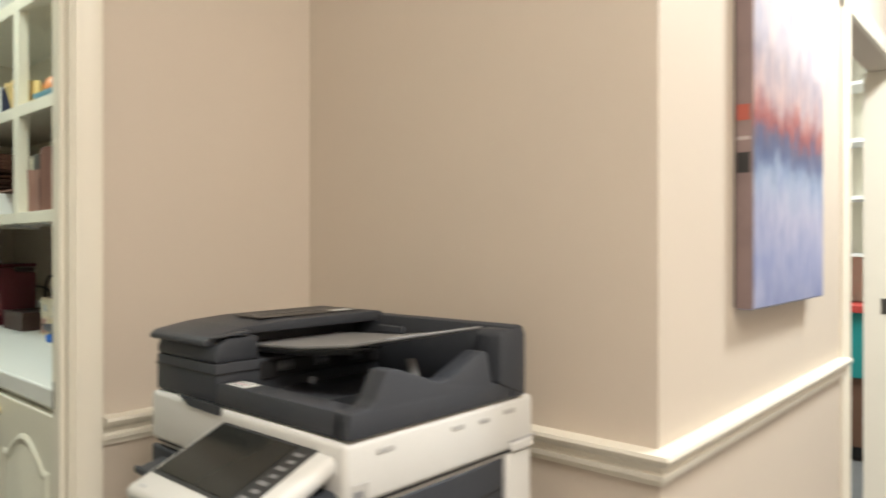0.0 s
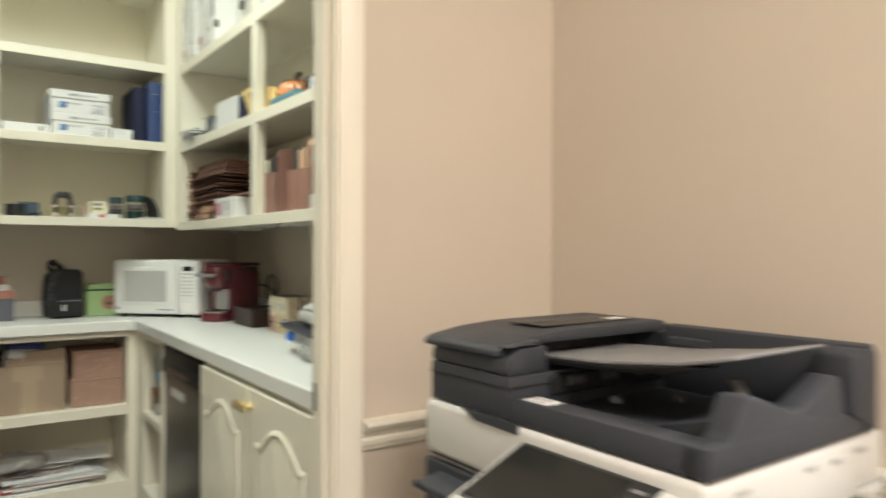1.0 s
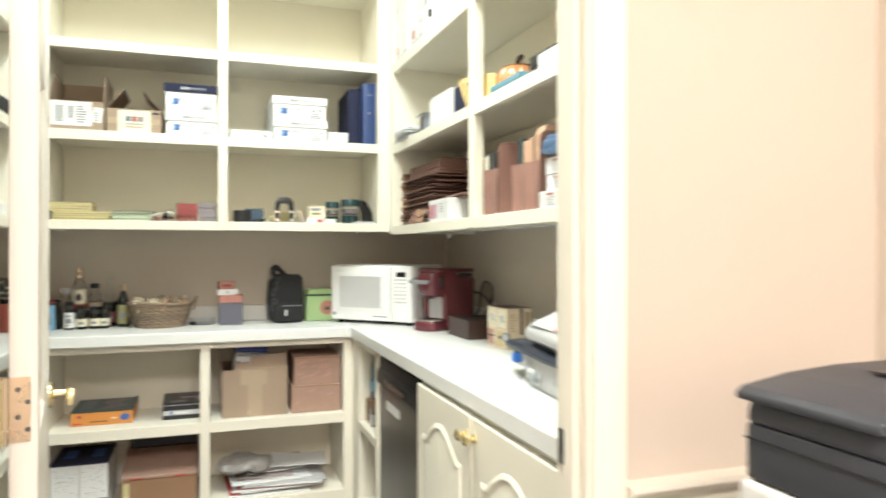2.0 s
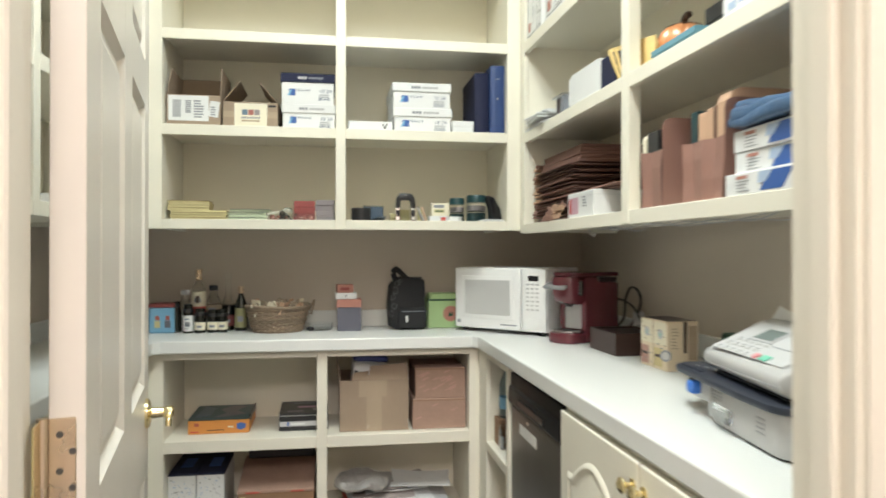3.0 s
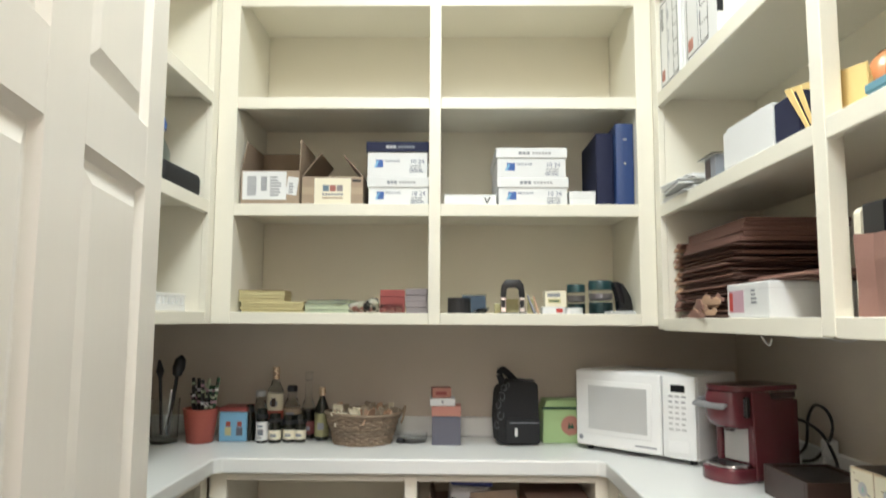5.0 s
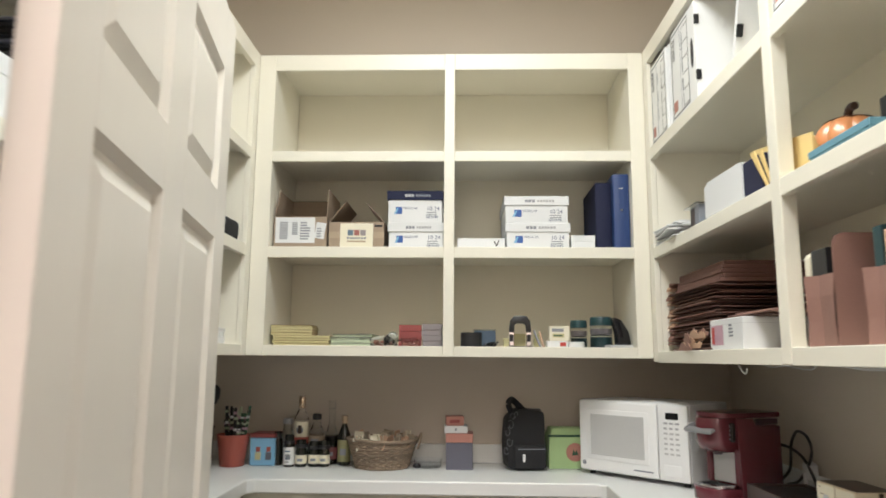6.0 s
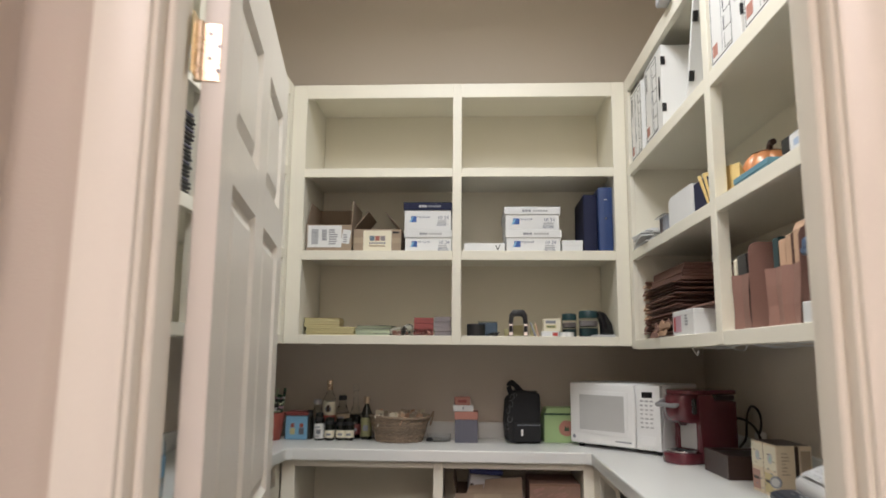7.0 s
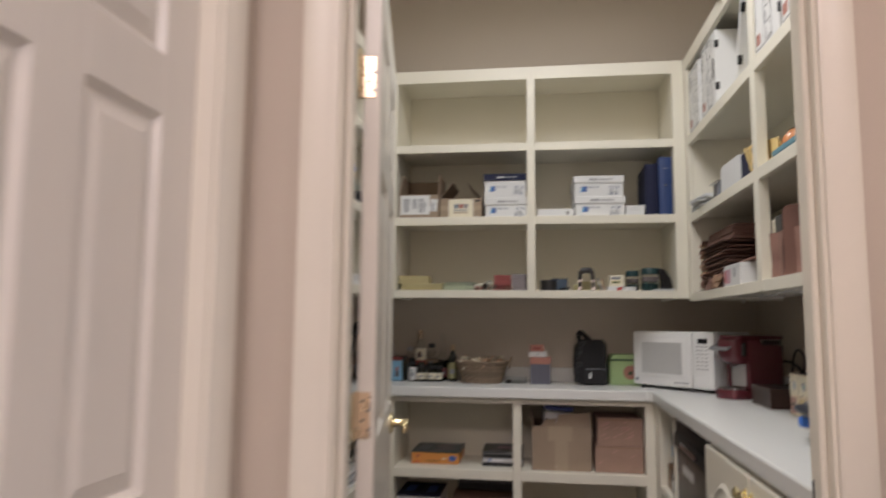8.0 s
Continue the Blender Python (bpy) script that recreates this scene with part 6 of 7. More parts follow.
part("badge_centre", moved(lathe([(0.001, 0), (0.020, 0), (0.020, 0.002)], 24), pose(0.100, -0.0004, 0.062, 90, 0, 0)), CREAMPAPER, gb)
part("badge_mark", extrude([(0.088, 0.050), (0.112, 0.052), (0.106, 0.072), (0.100, 0.060), (0.094, 0.074)], -0.0030, -0.0022, "y"), DGREEN, gb)

# microwave, set across the corner
mw = thing("microwave", (0.485, 3.805, CZ), "white countertop microwave set across the corner", "microwave", -45)
W, H, D = 0.430, 0.252, 0.29
part("cabinet", bx(0, W, 0.018, D, 0.014, 0.014 + H, 0.006, None, 2), WHITEP, mw, "", True)
dr = part("door", bx(0.001, 0.316, 0.0, 0.0175, 0.016, 0.012 + H, 0.008, None, 3), WHITEP, mw, "", True)
part("window_frame", bx(0.036, 0.286, -0.003, 0.001, 0.058, 0.232, 0.006, None, 2), WHITEP, dr, "", True)
part("window", bx(0.054, 0.270, -0.0042, -0.0025, 0.074, 0.216, 0.002), MWGLASS, dr, "pale grey mesh window")
part("brand_mark", moved(lathe([(0.001, 0), (0.008, 0), (0.008, 0.001)], 16), pose(0.022, 0.0, 0.042, 90, 0, 0)), PRINTGREY, dr)
part("print_bar", bx(0.225, 0.300, -0.0006, 0.0, 0.034, 0.039, 0.0), PRINTGREY, dr)
pa = part("control_strip", bx(0.320, W - 0.001, 0.001, 0.0175, 0.016, 0.012 + H, 0.006, None, 2), WHITEP, mw, "", True)
part("display", bx(0.350, 0.396, -0.0008, 0.0014, 0.215, 0.237, 0.0008), BLACKGLOSS, pa, "dark display")
for r_ in range(7):
    for c_ in range(3):
        part("key", bx(0.342 + c_ * 0.021, 0.357 + c_ * 0.021 - 0.003 * (r_ % 2), -0.0004, 0.0012, 0.199 - r_ * 0.0165, 0.2055 - r_ * 0.0165, 0.0008), GREYMARK if r_ < 2 else PALEGREY, pa)
part("open_button", bx(0.340, 0.406, -0.0014, 0.0012, 0.032, 0.068, 0.002), WHITEP, pa)
for fx in (0.03, W - 0.03):
    for fy in (0.04, D - 0.04):
        part("foot", lathe([(0.011, 0), (0.012, 0.0138)], 14, None, (fx, fy, 0)), BLACKP, mw)

# pod coffee maker
kc = thing("coffee_maker", (0.744, 3.392, CZ), "dark red single-serve coffee maker with grey lift handle", "coffee maker", -64)
KW = 0.132


def bowed(x0, x1, y0, ym, y1, n=12):
    """Outline with a bowed front from (x0, ym) over y0 to (x1, ym) and a straight back at y1."""
    mx, w = (x0 + x1) / 2, (x1 - x0) / 2
    front = [(mx - w * math.cos(math.pi * i / n), ym - (ym - y0) * math.sin(math.pi * i / n) ** 0.8) for i in range(n + 1)]
    return front + [(x1, y1), (x0, y1)]


part("base", extrude(bowed(0.0, KW, -0.004, 0.050, 0.100), 0.0, 0.038, "z", 0.005), RED, kc, "", True)
tray = part("drip_tray", extrude(bowed(0.008, KW - 0.008, 0.006, 0.050, 0.084), 0.0382, 0.045, "z", 0.002), CHROME, kc, "chrome drip tray", True)
for i in range(5):
    part("drip_slot", bx(0.028 + i * 0.017, 0.036 + i * 0.017, 0.022, 0.078, 0.0451, 0.0458, 0.0), BLACKP, tray)
part("column", extrude([(0.100, 0.0405), (0.100, 0.226), (0.246, 0.226), (0.246, 0.0)] + [(0.1005, 0.0)], 0.0, KW, "x", 0.006), RED, kc, "", True)
part("side_cover", extrude([(0.084, 0.004), (0.250, 0.004), (0.250, 0.216), (0.150, 0.216), (0.140, 0.240), (0.072, 0.240), (0.078, 0.150)], KW + 0.0005, KW + 0.008, "x", 0.003), RED, kc, "dark red side cover", True)
part("tank_grip", bx(KW + 0.0005, KW + 0.005, 0.152, 0.246, 0.219, 0.238, 0.003), BLACKRED, kc, "dark recessed grip", True)
part("pillar", bx(0.002, 0.022, 0.080, 0.0995, 0.044, 0.150, 0.004), RED, kc, "", True)
part("pillar", bx(0.112, KW, 0.080, 0.0995, 0.044, 0.150, 0.004), RED, kc, "", True)
part("back_plate", bx(0.0225, 0.1115, 0.090, 0.0995, 0.048, 0.150, 0.002), PALEGREY, kc, "brushed grey splash plate")
HEAD_OUT = bowed(0.006, KW - 0.004, 0.004, 0.060, 0.0995)
bm = bmesh.new()
rings = []
for z, k in ((0.140, 0.66), (0.152, 0.86), (0.172, 0.97), (0.205, 1.0), (0.228, 0.98), (0.2395, 0.93)):
    rings.append([bm.verts.new((KW / 2 + (x - KW / 2) * (0.3 + 0.7 * k), 0.0995 - (0.0995 - y) * k, z)) for x, y in HEAD_OUT])
for p, q in zip(rings, rings[1:]):
    for i in range(len(p)):
        bm.faces.new((p[i], p[(i + 1) % len(p)], q[(i + 1) % len(q)], q[i]))
bm.faces.new(list(reversed(rings[0])))
bm.faces.new(rings[-1])
part("brew_head", bm, RED, kc, "", True)
top_bm = extrude(bowed(0.002, KW + 0.006, 0.018, 0.064, 0.256), 0.2400, 0.257, "z", 0.006)
part("top", top_bm, RED, kc, "", True)
part("lift_handle", extrude([(-0.004, 0.196), (0.0, 0.206), (0.030, 0.220), (0.085, 0.224), (0.085, 0.210), (0.030, 0.206)], -0.003, 0.006, "x", 0.003), CHARCOAL_LIGHT, kc, "grey metal lift handle", True)
part("handle_bar", extrude([(-0.006, 0.193), (-0.004, 0.205), (0.012, 0.212), (0.016, 0.204)], 0.0065, KW - 0.020, "x", 0.004), CHARCOAL_LIGHT, kc, "grey metal handle bar", True)
part("nozzle", lathe([(0.012, 0.130), (0.018, 0.140)], 18, None, (0.066, 0.066, 0)), BLACKRED, kc, "", True)
part("button_panel", bx(KW - 0.0135, KW + 0.0035, 0.054, 0.070, 0.172, 0.228, 0.003), BLACKGLOSS, kc)
for i in range(4):
    part("button", bx(KW - 0.010, KW - 0.001, 0.0528, 0.0542, 0.178 + 0.012 * i, 0.185 + 0.012 * i, 0.001), GREYDARK, kc)
cord = thing("power_cord", (0, 0, 0), "black power cord looping up the wall", "cord")
part("cord", tube([(1.03, 3.44, CZ + 0.02), (1.07, 3.47, 0.985), (1.085, 3.45, 1.02), (1.09, 3.445, 1.09), (1.09, 3.415, 1.128), (1.09, 3.385, 1.138), (1.09, 3.34, 1.128), (1.09, 3.315, 1.098), (1.09, 3.33, 1.055), (1.088, 3.40, 0.99), (1.085, 3.47, 0.968)], 0.0045, 8), BLACKP, cord, "", True)
part("cord", tube([(1.05, 3.50, 1.09), (1.08, 3.45, 1.085), (1.09, 3.38, 1.065), (1.09, 3.33, 1.03), (1.09, 3.30, 0.99), (1.08, 3.285, CZ + 0.006)], 0.0045, 8), BLACKP, cord, "", True)
cord2 = thing("power_cord", (0, 0, 0), "white plug cord on the wall", "cord")
part("cord", tube([(1.10, 3.36, 1.04), (1.085, 3.355, 1.00), (1.08, 3.34, 0.96), (1.085, 3.32, CZ + 0.006)], 0.006, 8), OFFWHITE, cord2, "", True)
part("plug", bx(1.085, 1.118, 3.335, 3.375, 1.00, 1.05, 0.006), OFFWHITE, cord2)

wbx2 = thing("wooden_box", (0.858, 3.000, CZ), "dark brown open wooden box", "box", 1)
bm = bx(0, 0.165, 0, 0.012, 0, 0.072, 0.001)
bx(0, 0.165, 0.198, 0.21, 0, 0.072, 0.001, bm)
bx(0, 0.012, 0.0125, 0.1975, 0, 0.072, 0.001, bm)
bx(0.153, 0.165, 0.0125, 0.1975, 0, 0.072, 0.001, bm)
part("sides", bm, WALNUT, wbx2)
part("bottom", bx(0.0125, 0.1525, 0.0125, 0.1975, 0, 0.008, 0.0), WALNUT, wbx2)
part("filler", bx(0.0125, 0.1525, 0.0125, 0.1975, 0.0085, 0.066, 0.002), BLACKP, wbx2)

tea = thing("tea_carton", (0.880, 2.866, CZ), "open printed tea carton in cream and tan", "box", -88)
part("carton", bx(0, 0.152, 0, 0.096, 0, 0.138, 0.0015), TEACARD, tea)
part("top_print", bx(0.004, 0.148, 0.006, 0.090, 0.1382, 0.1395, 0.0), WALNUT, tea)
part("front_split", bx(0.075, 0.0765, -0.0006, 0.0, 0.0, 0.138, 0.0), KRAFT, tea)
rnd = random.Random(15)
for x, tint in ((0.0, GREYPINK), (0.077, STRAW)):
    part("upper_print", bx(x + 0.002, x + 0.073, -0.0006, 0.0, 0.070, 0.134, 0.0), CREAMPAPER, tea)
    part("badge", moved(lathe([(0.009, 0), (0.014, 0), (0.014, 0.001)], 20), pose(x + 0.040, -0.0002, 0.100, 90, 0, 0)), GREYP, tea)
    part("badge_mark", extrude([(x + 0.036, 0.094), (x + 0.045, 0.095), (x + 0.043, 0.107), (x + 0.039, 0.104)], -0.0012, -0.0004, "y"), MINT, tea)
    part("colour_band", bx(x + 0.003, x + 0.050, -0.0008, 0.0, 0.008, 0.060, 0.0), tint, tea)
    part("print_bar", bx(x + 0.010, x + 0.044, -0.0014, -0.0006, 0.034, 0.042, 0.0), WALNUT, tea)
    for k in range(10):
        px, pz = x + rnd.uniform(0.004, 0.060), rnd.uniform(0.012, 0.128)
        part("print_bar", bx(px, px + rnd.uniform(0.005, 0.012), -0.0013, -0.0005, pz, pz + 0.0025, 0.0), TAPE if k % 2 else PRINTGREY, tea)
part("side_tape", bx(0.1523, 0.1535, 0.050, 0.060, 0.050, 0.137, 0.0), WALNUT, tea)
for k in range(7):
    part("print_bar", bx(0.1522, 0.1530, 0.014, 0.014 + rnd.uniform(0.010, 0.022), 0.062 + k * 0.009, 0.0645 + k * 0.009, 0.0), TAPE, tea)
part("side_print", bx(0.1522, 0.1530, 0.066, 0.092, 0.030, 0.125, 0.0), TAPE, tea)
part("tab", moved(lathe([(0.001, 0), (0.016, 0), (0.016, 0.003)], 20), pose(0.152, -0.003, 0.044, 90, 0, 40)), PRINTGREY, tea)
part("tab_mark", moved(lathe([(0.005, 0), (0.011, 0), (0.011, 0.001)], 20), pose(0.1538, -0.0052, 0.044, 90, 0, 40)), PALEGREY, tea)
can = thing("canister", (1.060, 2.66, CZ), "white canister with dark green lid", "canister")
part("can", lathe([(0.034, 0), (0.035, 0.003), (0.035, 0.078)], 24), PAPER, can, "", True)
part("lid", lathe([(0.037, 0.0785), (0.037, 0.105), (0.034, 0.108)], 24), DGREEN, can, "dark green lid", True)
for i in range(3):
    part("print_bar", bx(-0.015, 0.015, -0.0362, -0.034, 0.02 + i * 0.018, 0.026 + i * 0.018, 0.0), PRINTGREY, can)

# postage meter
def arc(cx, cy, r, a0, a1, n=6):
    return [(cx + r * math.cos(math.radians(a0 + (a1 - a0) * i / n)), cy + r * math.sin(math.radians(a0 + (a1 - a0) * i / n))) for i in range(n + 1)]


pm = thing("postage_meter", (0.702, 2.195, CZ), "light grey postage meter with keypad, display and slate deck", "postage meter", -97)
part("base", extrude(arc(0.045, 0.045, 0.045, 180, 270) + arc(0.255, 0.040, 0.040, 270, 360) + [(0.295, 0.26), (0.0, 0.26)], 0.004, 0.074, "z", 0.004), PALEGREY, pm, "", True)
part("foot_strip", extrude(arc(0.045, 0.045, 0.038, 180, 270) + arc(0.255, 0.042, 0.034, 270, 360) + [(0.288, 0.25), (0.01, 0.25)], 0.0, 0.0038, "z"), BLACKP, pm)
part("nose_housing", extrude(arc(-0.09, 0.055, 0.05, 90, 270, 10) + [(-0.002, 0.006), (-0.002, 0.20)], 0.032, 0.0735, "z", 0.006), PALEGREY, pm, "", True)
part("deck", extrude(arc(-0.115, 0.050, 0.062, 100, 262, 10) + [(0.0, -0.014), (0.16, -0.016)] + arc(0.250, 0.038, 0.050, 270, 360) + [(0.300, 0.26), (-0.02, 0.26)], 0.0745, 0.088, "z", 0.004), SLATE, pm, "slate blue deck", True)
part("deck_ridge", bx(-0.13, -0.03, 0.0, 0.008, 0.0882, 0.0905, 0.001), SLATE, pm)
for k in range(3):
    part("deck_print", bx(-0.125 + 0.026 * k, -0.110 + 0.026 * k, 0.030 + 0.008 * k, 0.034 + 0.008 * k, 0.0882, 0.0886, 0.0), GREYP, pm)
part("moistener_cap", bx(-0.066, -0.038, -0.016, 0.02, 0.042, 0.069, 0.008, None, 2), CAPBLUE, pm, "bright blue cap", True)
part("dark_recess", bx(-0.090, -0.068, -0.002, 0.01, 0.050, 0.068, 0.003), BLACKP, pm)
part("clear_guard", crumple(bx(0.040, 0.13, -0.016, -0.0015, 0.018, 0.046, 0.008, None, 2), 0.005, 26, 2), PLASTIC_CLEAR, pm)
for k in range(4):
    part("side_groove", bx(0.030 + 0.002 * k, 0.070, -0.0030, -0.0005, 0.046 + k * 0.006, 0.0478 + k * 0.006, 0.0), GREYMARK, pm)
    part("side_groove", bx(0.205, 0.228, -0.0030, -0.0005, 0.030 + k * 0.008, 0.0325 + k * 0.008, 0.0), GREYMARK, pm)
part("end_clip", bx(0.2945, 0.302, 0.075, 0.095, 0.046, 0.080, 0.002), BLACKP, pm)
part("neck", bx(-0.02, 0.265, 0.030, 0.25, 0.0885, 0.0965, 0.002), BLACKP, pm)
hood_bm = extrude([(0.020, 0.097), (0.004, 0.106), (0.003, 0.127), (0.012, 0.135), (0.140, 0.190), (0.165, 0.194), (0.195, 0.189), (0.25, 0.165), (0.25, 0.097)], -0.060, 0.272, "x", 0.006)
for v in hood_bm.verts:
    t = (v.co.z - 0.097) / 0.10
    if v.co.x < 0.0:
        v.co.y += 0.016 * (1.0 if v.co.y < 0.05 else 0.0)
    elif v.co.x > 0.22:
        v.co.x -= 0.020 * t
hood = part("hood", hood_bm, PALEGREY, pm, "", True)
TL = pose(0.0, 0.0125, 0.1354, math.degrees(math.atan2(0.055, 0.128)), 0, 0)
part("keypad_plate", moved(bx(-0.034, 0.238, 0.014, 0.130, 0.0003, 0.0016, 0.001), TL), OFFGREY, hood, "", True)
part("display_bezel", moved(bx(0.026, 0.110, 0.066, 0.115, 0.0018, 0.0034, 0.003), TL), GREYP, hood)
part("display", moved(bx(0.036, 0.100, 0.072, 0.109, 0.0036, 0.0044, 0.001), TL), LCD, hood, "grey liquid crystal display")
for r_ in range(3):
    for c_ in range(5):
        part("key", moved(bx(-0.018 + c_ * 0.027 + 0.006 * r_, -0.003 + c_ * 0.027 + 0.006 * r_, 0.014 + r_ * 0.020, 0.022 + r_ * 0.020, 0.0018, 0.0026, 0.001), TL), PALEGREY, hood)
        part("key_print", moved(bx(-0.016 + c_ * 0.027 + 0.006 * r_, -0.006 + c_ * 0.027 + 0.006 * r_, 0.0245 + r_ * 0.020, 0.0262 + r_ * 0.020, 0.0018, 0.0024, 0.0), TL), PRINTGREY, hood)
part("print_line", moved(bx(0.125, 0.205, 0.060, 0.0615, 0.0018, 0.0022, 0.0), TL), PRINTGREY, hood)
part("pink_key", moved(lathe([(0.001, 0.005), (0.0075, 0.005), (0.009, 0.002)], 18), TL @ pose(0.138, 0.022, 0.0)), PINKC, hood, "pink key")
part("green_key", moved(bx(0.154, 0.180, 0.014, 0.031, 0.0018, 0.0048, 0.004), TL), MINT, hood, "green key")
part("peach_key", moved(bx(0.165, 0.182, 0.092, 0.102, 0.0018, 0.0036, 0.002), TL), PEACH, hood, "peach key")
part("hood_seam", bx(-0.01, 0.262, 0.0020, 0.0040, 0.114, 0.1152, 0.0), GREYMARK, hood)
for k in range(2):
    part("paper_slip", moved(extrude([(0.0, 0.0), (0.20, 0.0), (0.20, 0.010), (0.004, 0.050)], 0, 0.0012, "y"), pose(-0.072 + 0.045 * k, 0.160 + 0.014 * k, 0.176, -30, 0, 4 * k)), PAPER, pm)

# ---- boxes in the base shelves ----
ob = thing("jigsaw_box", (-0.578, 3.720, ZM), "flat orange box with a dark blue landscape lid", "box", 0.5)
part("box", bx(0, 0.230, 0, 0.25, 0, 0.052, 0.0015), ORANGECARD, ob)
lid = part("lid_print", bx(-0.0005, 0.2305, -0.0005, 0.2505, 0.0525, 0.056, 0.0), TEALDARK, ob, "dark blue printed lid")
part("lid_picture", extrude([(0.09, 0.03), (0.13, 0.10), (0.10, 0.17), (0.14, 0.23), (0.20, 0.22), (0.17, 0.14), (0.21, 0.08), (0.14, 0.04)], 0.0562, 0.0568, "z"), GREYBOX, lid)
part("lid_picture", extrude([(0.02, 0.04), (0.07, 0.05), (0.08, 0.20), (0.03, 0.22)], 0.0562, 0.0568, "z"), SLATEBLUE, lid)
part("lid_wrap", bx(0.226, 0.2320, 0.03, 0.249, 0.040, 0.062, 0.001), BLACKP, lid)
part("badge", extrude([(0.182, 0.018), (0.200, 0.012), (0.216, 0.020), (0.218, 0.034), (0.200, 0.042), (0.184, 0.036)], -0.0008, 0.0, "y"), PRINTBLUE, ob)
label_bars(ob, 0.07, 0.17, 0.0, 0.010, 0.018, 1, WALNUT, 8)
part("print_bar", bx(0.150, 0.170, -0.0006, 0, 0.022, 0.028, 0.0), CREAMPAPER, ob)
part("print_bar", bx(0.008, 0.04, -0.0006, 0, 0.006, 0.011, 0.0), PRINTRED, ob)
part("print_mark", bx(0.024, 0.040, -0.0006, 0, 0.030, 0.042, 0.0), TERRA, ob)
bb2 = thing("black_box", (-0.233, 3.717, ZM), "black boxed set with a silver label strip", "box", 1)
part("box", bx(0, 0.19, 0, 0.225, 0, 0.058, 0.0015), BLACKP, bb2)
part("strip", bx(0.001, 0.189, -0.0006, 0, 0.018, 0.037, 0.0), GREYP, bb2, "silver grey label strip")
part("print_bar", bx(0.03, 0.038, -0.0012, -0.0005, 0.020, 0.035, 0.0), PRINTBLUE, bb2)
part("print_bar", bx(0.044, 0.10, -0.0012, -0.0005, 0.024, 0.030, 0.0), PAPER, bb2)
lid = part("lid", bx(-0.0005, 0.1905, -0.0005, 0.2255, 0.0605, 0.068, 0.001), BLACKP, bb2)
part("lid_gap", bx(0.001, 0.189, 0.0002, 0.224, 0.0582, 0.0603, 0.0), PALEGREY, bb2)
for k, (x0, y0, w, d) in enumerate(((0.03, 0.03, 0.06, 0.02), (0.07, 0.10, 0.08, 0.03), (0.05, 0.17, 0.10, 0.03), (0.13, 0.05, 0.04, 0.04))):
    part("top_picture", bx(x0, x0 + w, y0, y0 + d, 0.0682, 0.0687, 0.0), (GREYBOX, MAUVE, GREYDARK, MAUVEGREY)[k], lid)
cb1 = open_carton((0.002, 3.668, ZM), 0.272, 0.27, 0.200, "large taped cardboard box with open flaps", 0, [("left", 100, 0.06)])
for fx0, fx1, ln, ang in ((0.045, 0.112, 0.046, 40), (0.110, 0.270, 0.078, 48)):
    part("flap", moved(extrude([(fx0, 0), (fx1, 0), (fx1 + 0.002, ln), (fx0 + 0.012, ln * 0.82)], 0, 0.003, "z"), pose(0, 0.003, 0.2, ang, 0, 0)), KRAFT, cb1)
part("tape", bx(0.075, 0.185, -0.0009, 0, 0.135, 0.2, 0.0), TAPE, cb1)
part("tape", bx(0.105, 0.165, -0.0014, -0.0004, 0.0, 0.15, 0.0), TAPE, cb1)
blw = thing("paper_pack", (0.042, 3.735, ZM + 0.005), "white paper pack with bright blue edge standing in the box", "pack", 4, "", "", 0, 4)
part("pack", bx(0, 0.13, 0, 0.10, 0, 0.262, 0.006), PAPER, blw)
part("blue_edge", bx(-0.002, 0.138, -0.004, 0.104, 0.2625, 0.284, 0.008, None, 2), VIOLETBLUE, blw, "bright blue edge")
part("dark_print", bx(0.004, 0.018, -0.0008, 0, 0.165, 0.225, 0.0), PRINTBLACK, blw)

for i, (h, m, dx, lab) in enumerate(((0.120, KRAFT_PRINT, 0.0, "lower brown printed cardboard carton"), (0.122, KRAFT_PRINT, 0.012, "upper brown printed cardboard carton"))):
    c = thing("cardboard_box", (0.290 + dx, 3.668 + 0.006 * i, ZM + i * 0.1205), lab, "box", -1 + i)
    part("carton", bx(0, 0.215 - dx, 0, 0.25, 0, h, 0.002), m, c)
    part("seam", bx(0, 0.215 - dx, -0.0008, 0.001, h - 0.008, h - 0.005, 0.0), KRAFT_DARK, c)
    rnd = random.Random(40 + i)
    for k in range(20 * i + 3):
        x, zz = rnd.uniform(0.008, 0.165), rnd.uniform(0.012, h - 0.022)
        part("print_mark", moved(bx(0, 0.026, -0.0007, 0, 0, 0.005, 0.0), pose(x, 0, zz, 0, -24, 0)), GREYPINK, c)
for i in range(2):
    c = thing("cup_carton", (-0.6435 + i * 0.105, 3.690, ZB), "navy topped white carton with speckled print", "box", 0)
    part("carton", bx(0, 0.1015, 0, 0.27, 0, 0.193, 0.0015), PAPER, c)
    top = part("top", bx(-0.0008, 0.1023, -0.0008, 0.2708, 0.187, 0.1965, 0.0015), NAVY, c, "navy top")
    part("top_print", bx(0.03, 0.075, 0.08, 0.20, 0.1967, 0.1972, 0.0), PRINTBLUE, top)
    part("bottom_band", bx(0.001, 0.1005, -0.0006, 0.001, 0.036, 0.050, 0.0), NAVY, c)
    rnd = random.Random(60 + i)
    for k in range(42):
        x, zz = rnd.uniform(0.004, 0.088), rnd.uniform(0.056, 0.178)
        part("print_speck", bx(x, x + rnd.uniform(0.003, 0.011), -0.0006, 0, zz, zz + rnd.uniform(0.0015, 0.004), 0.0), (GREYMARK, GREYP, WATERPRINT)[k % 3], c)
kb = thing("cardboard_box", (-0.386, 3.675, ZB), "large cardboard box with a sloping lid and yellow sticker", "box")
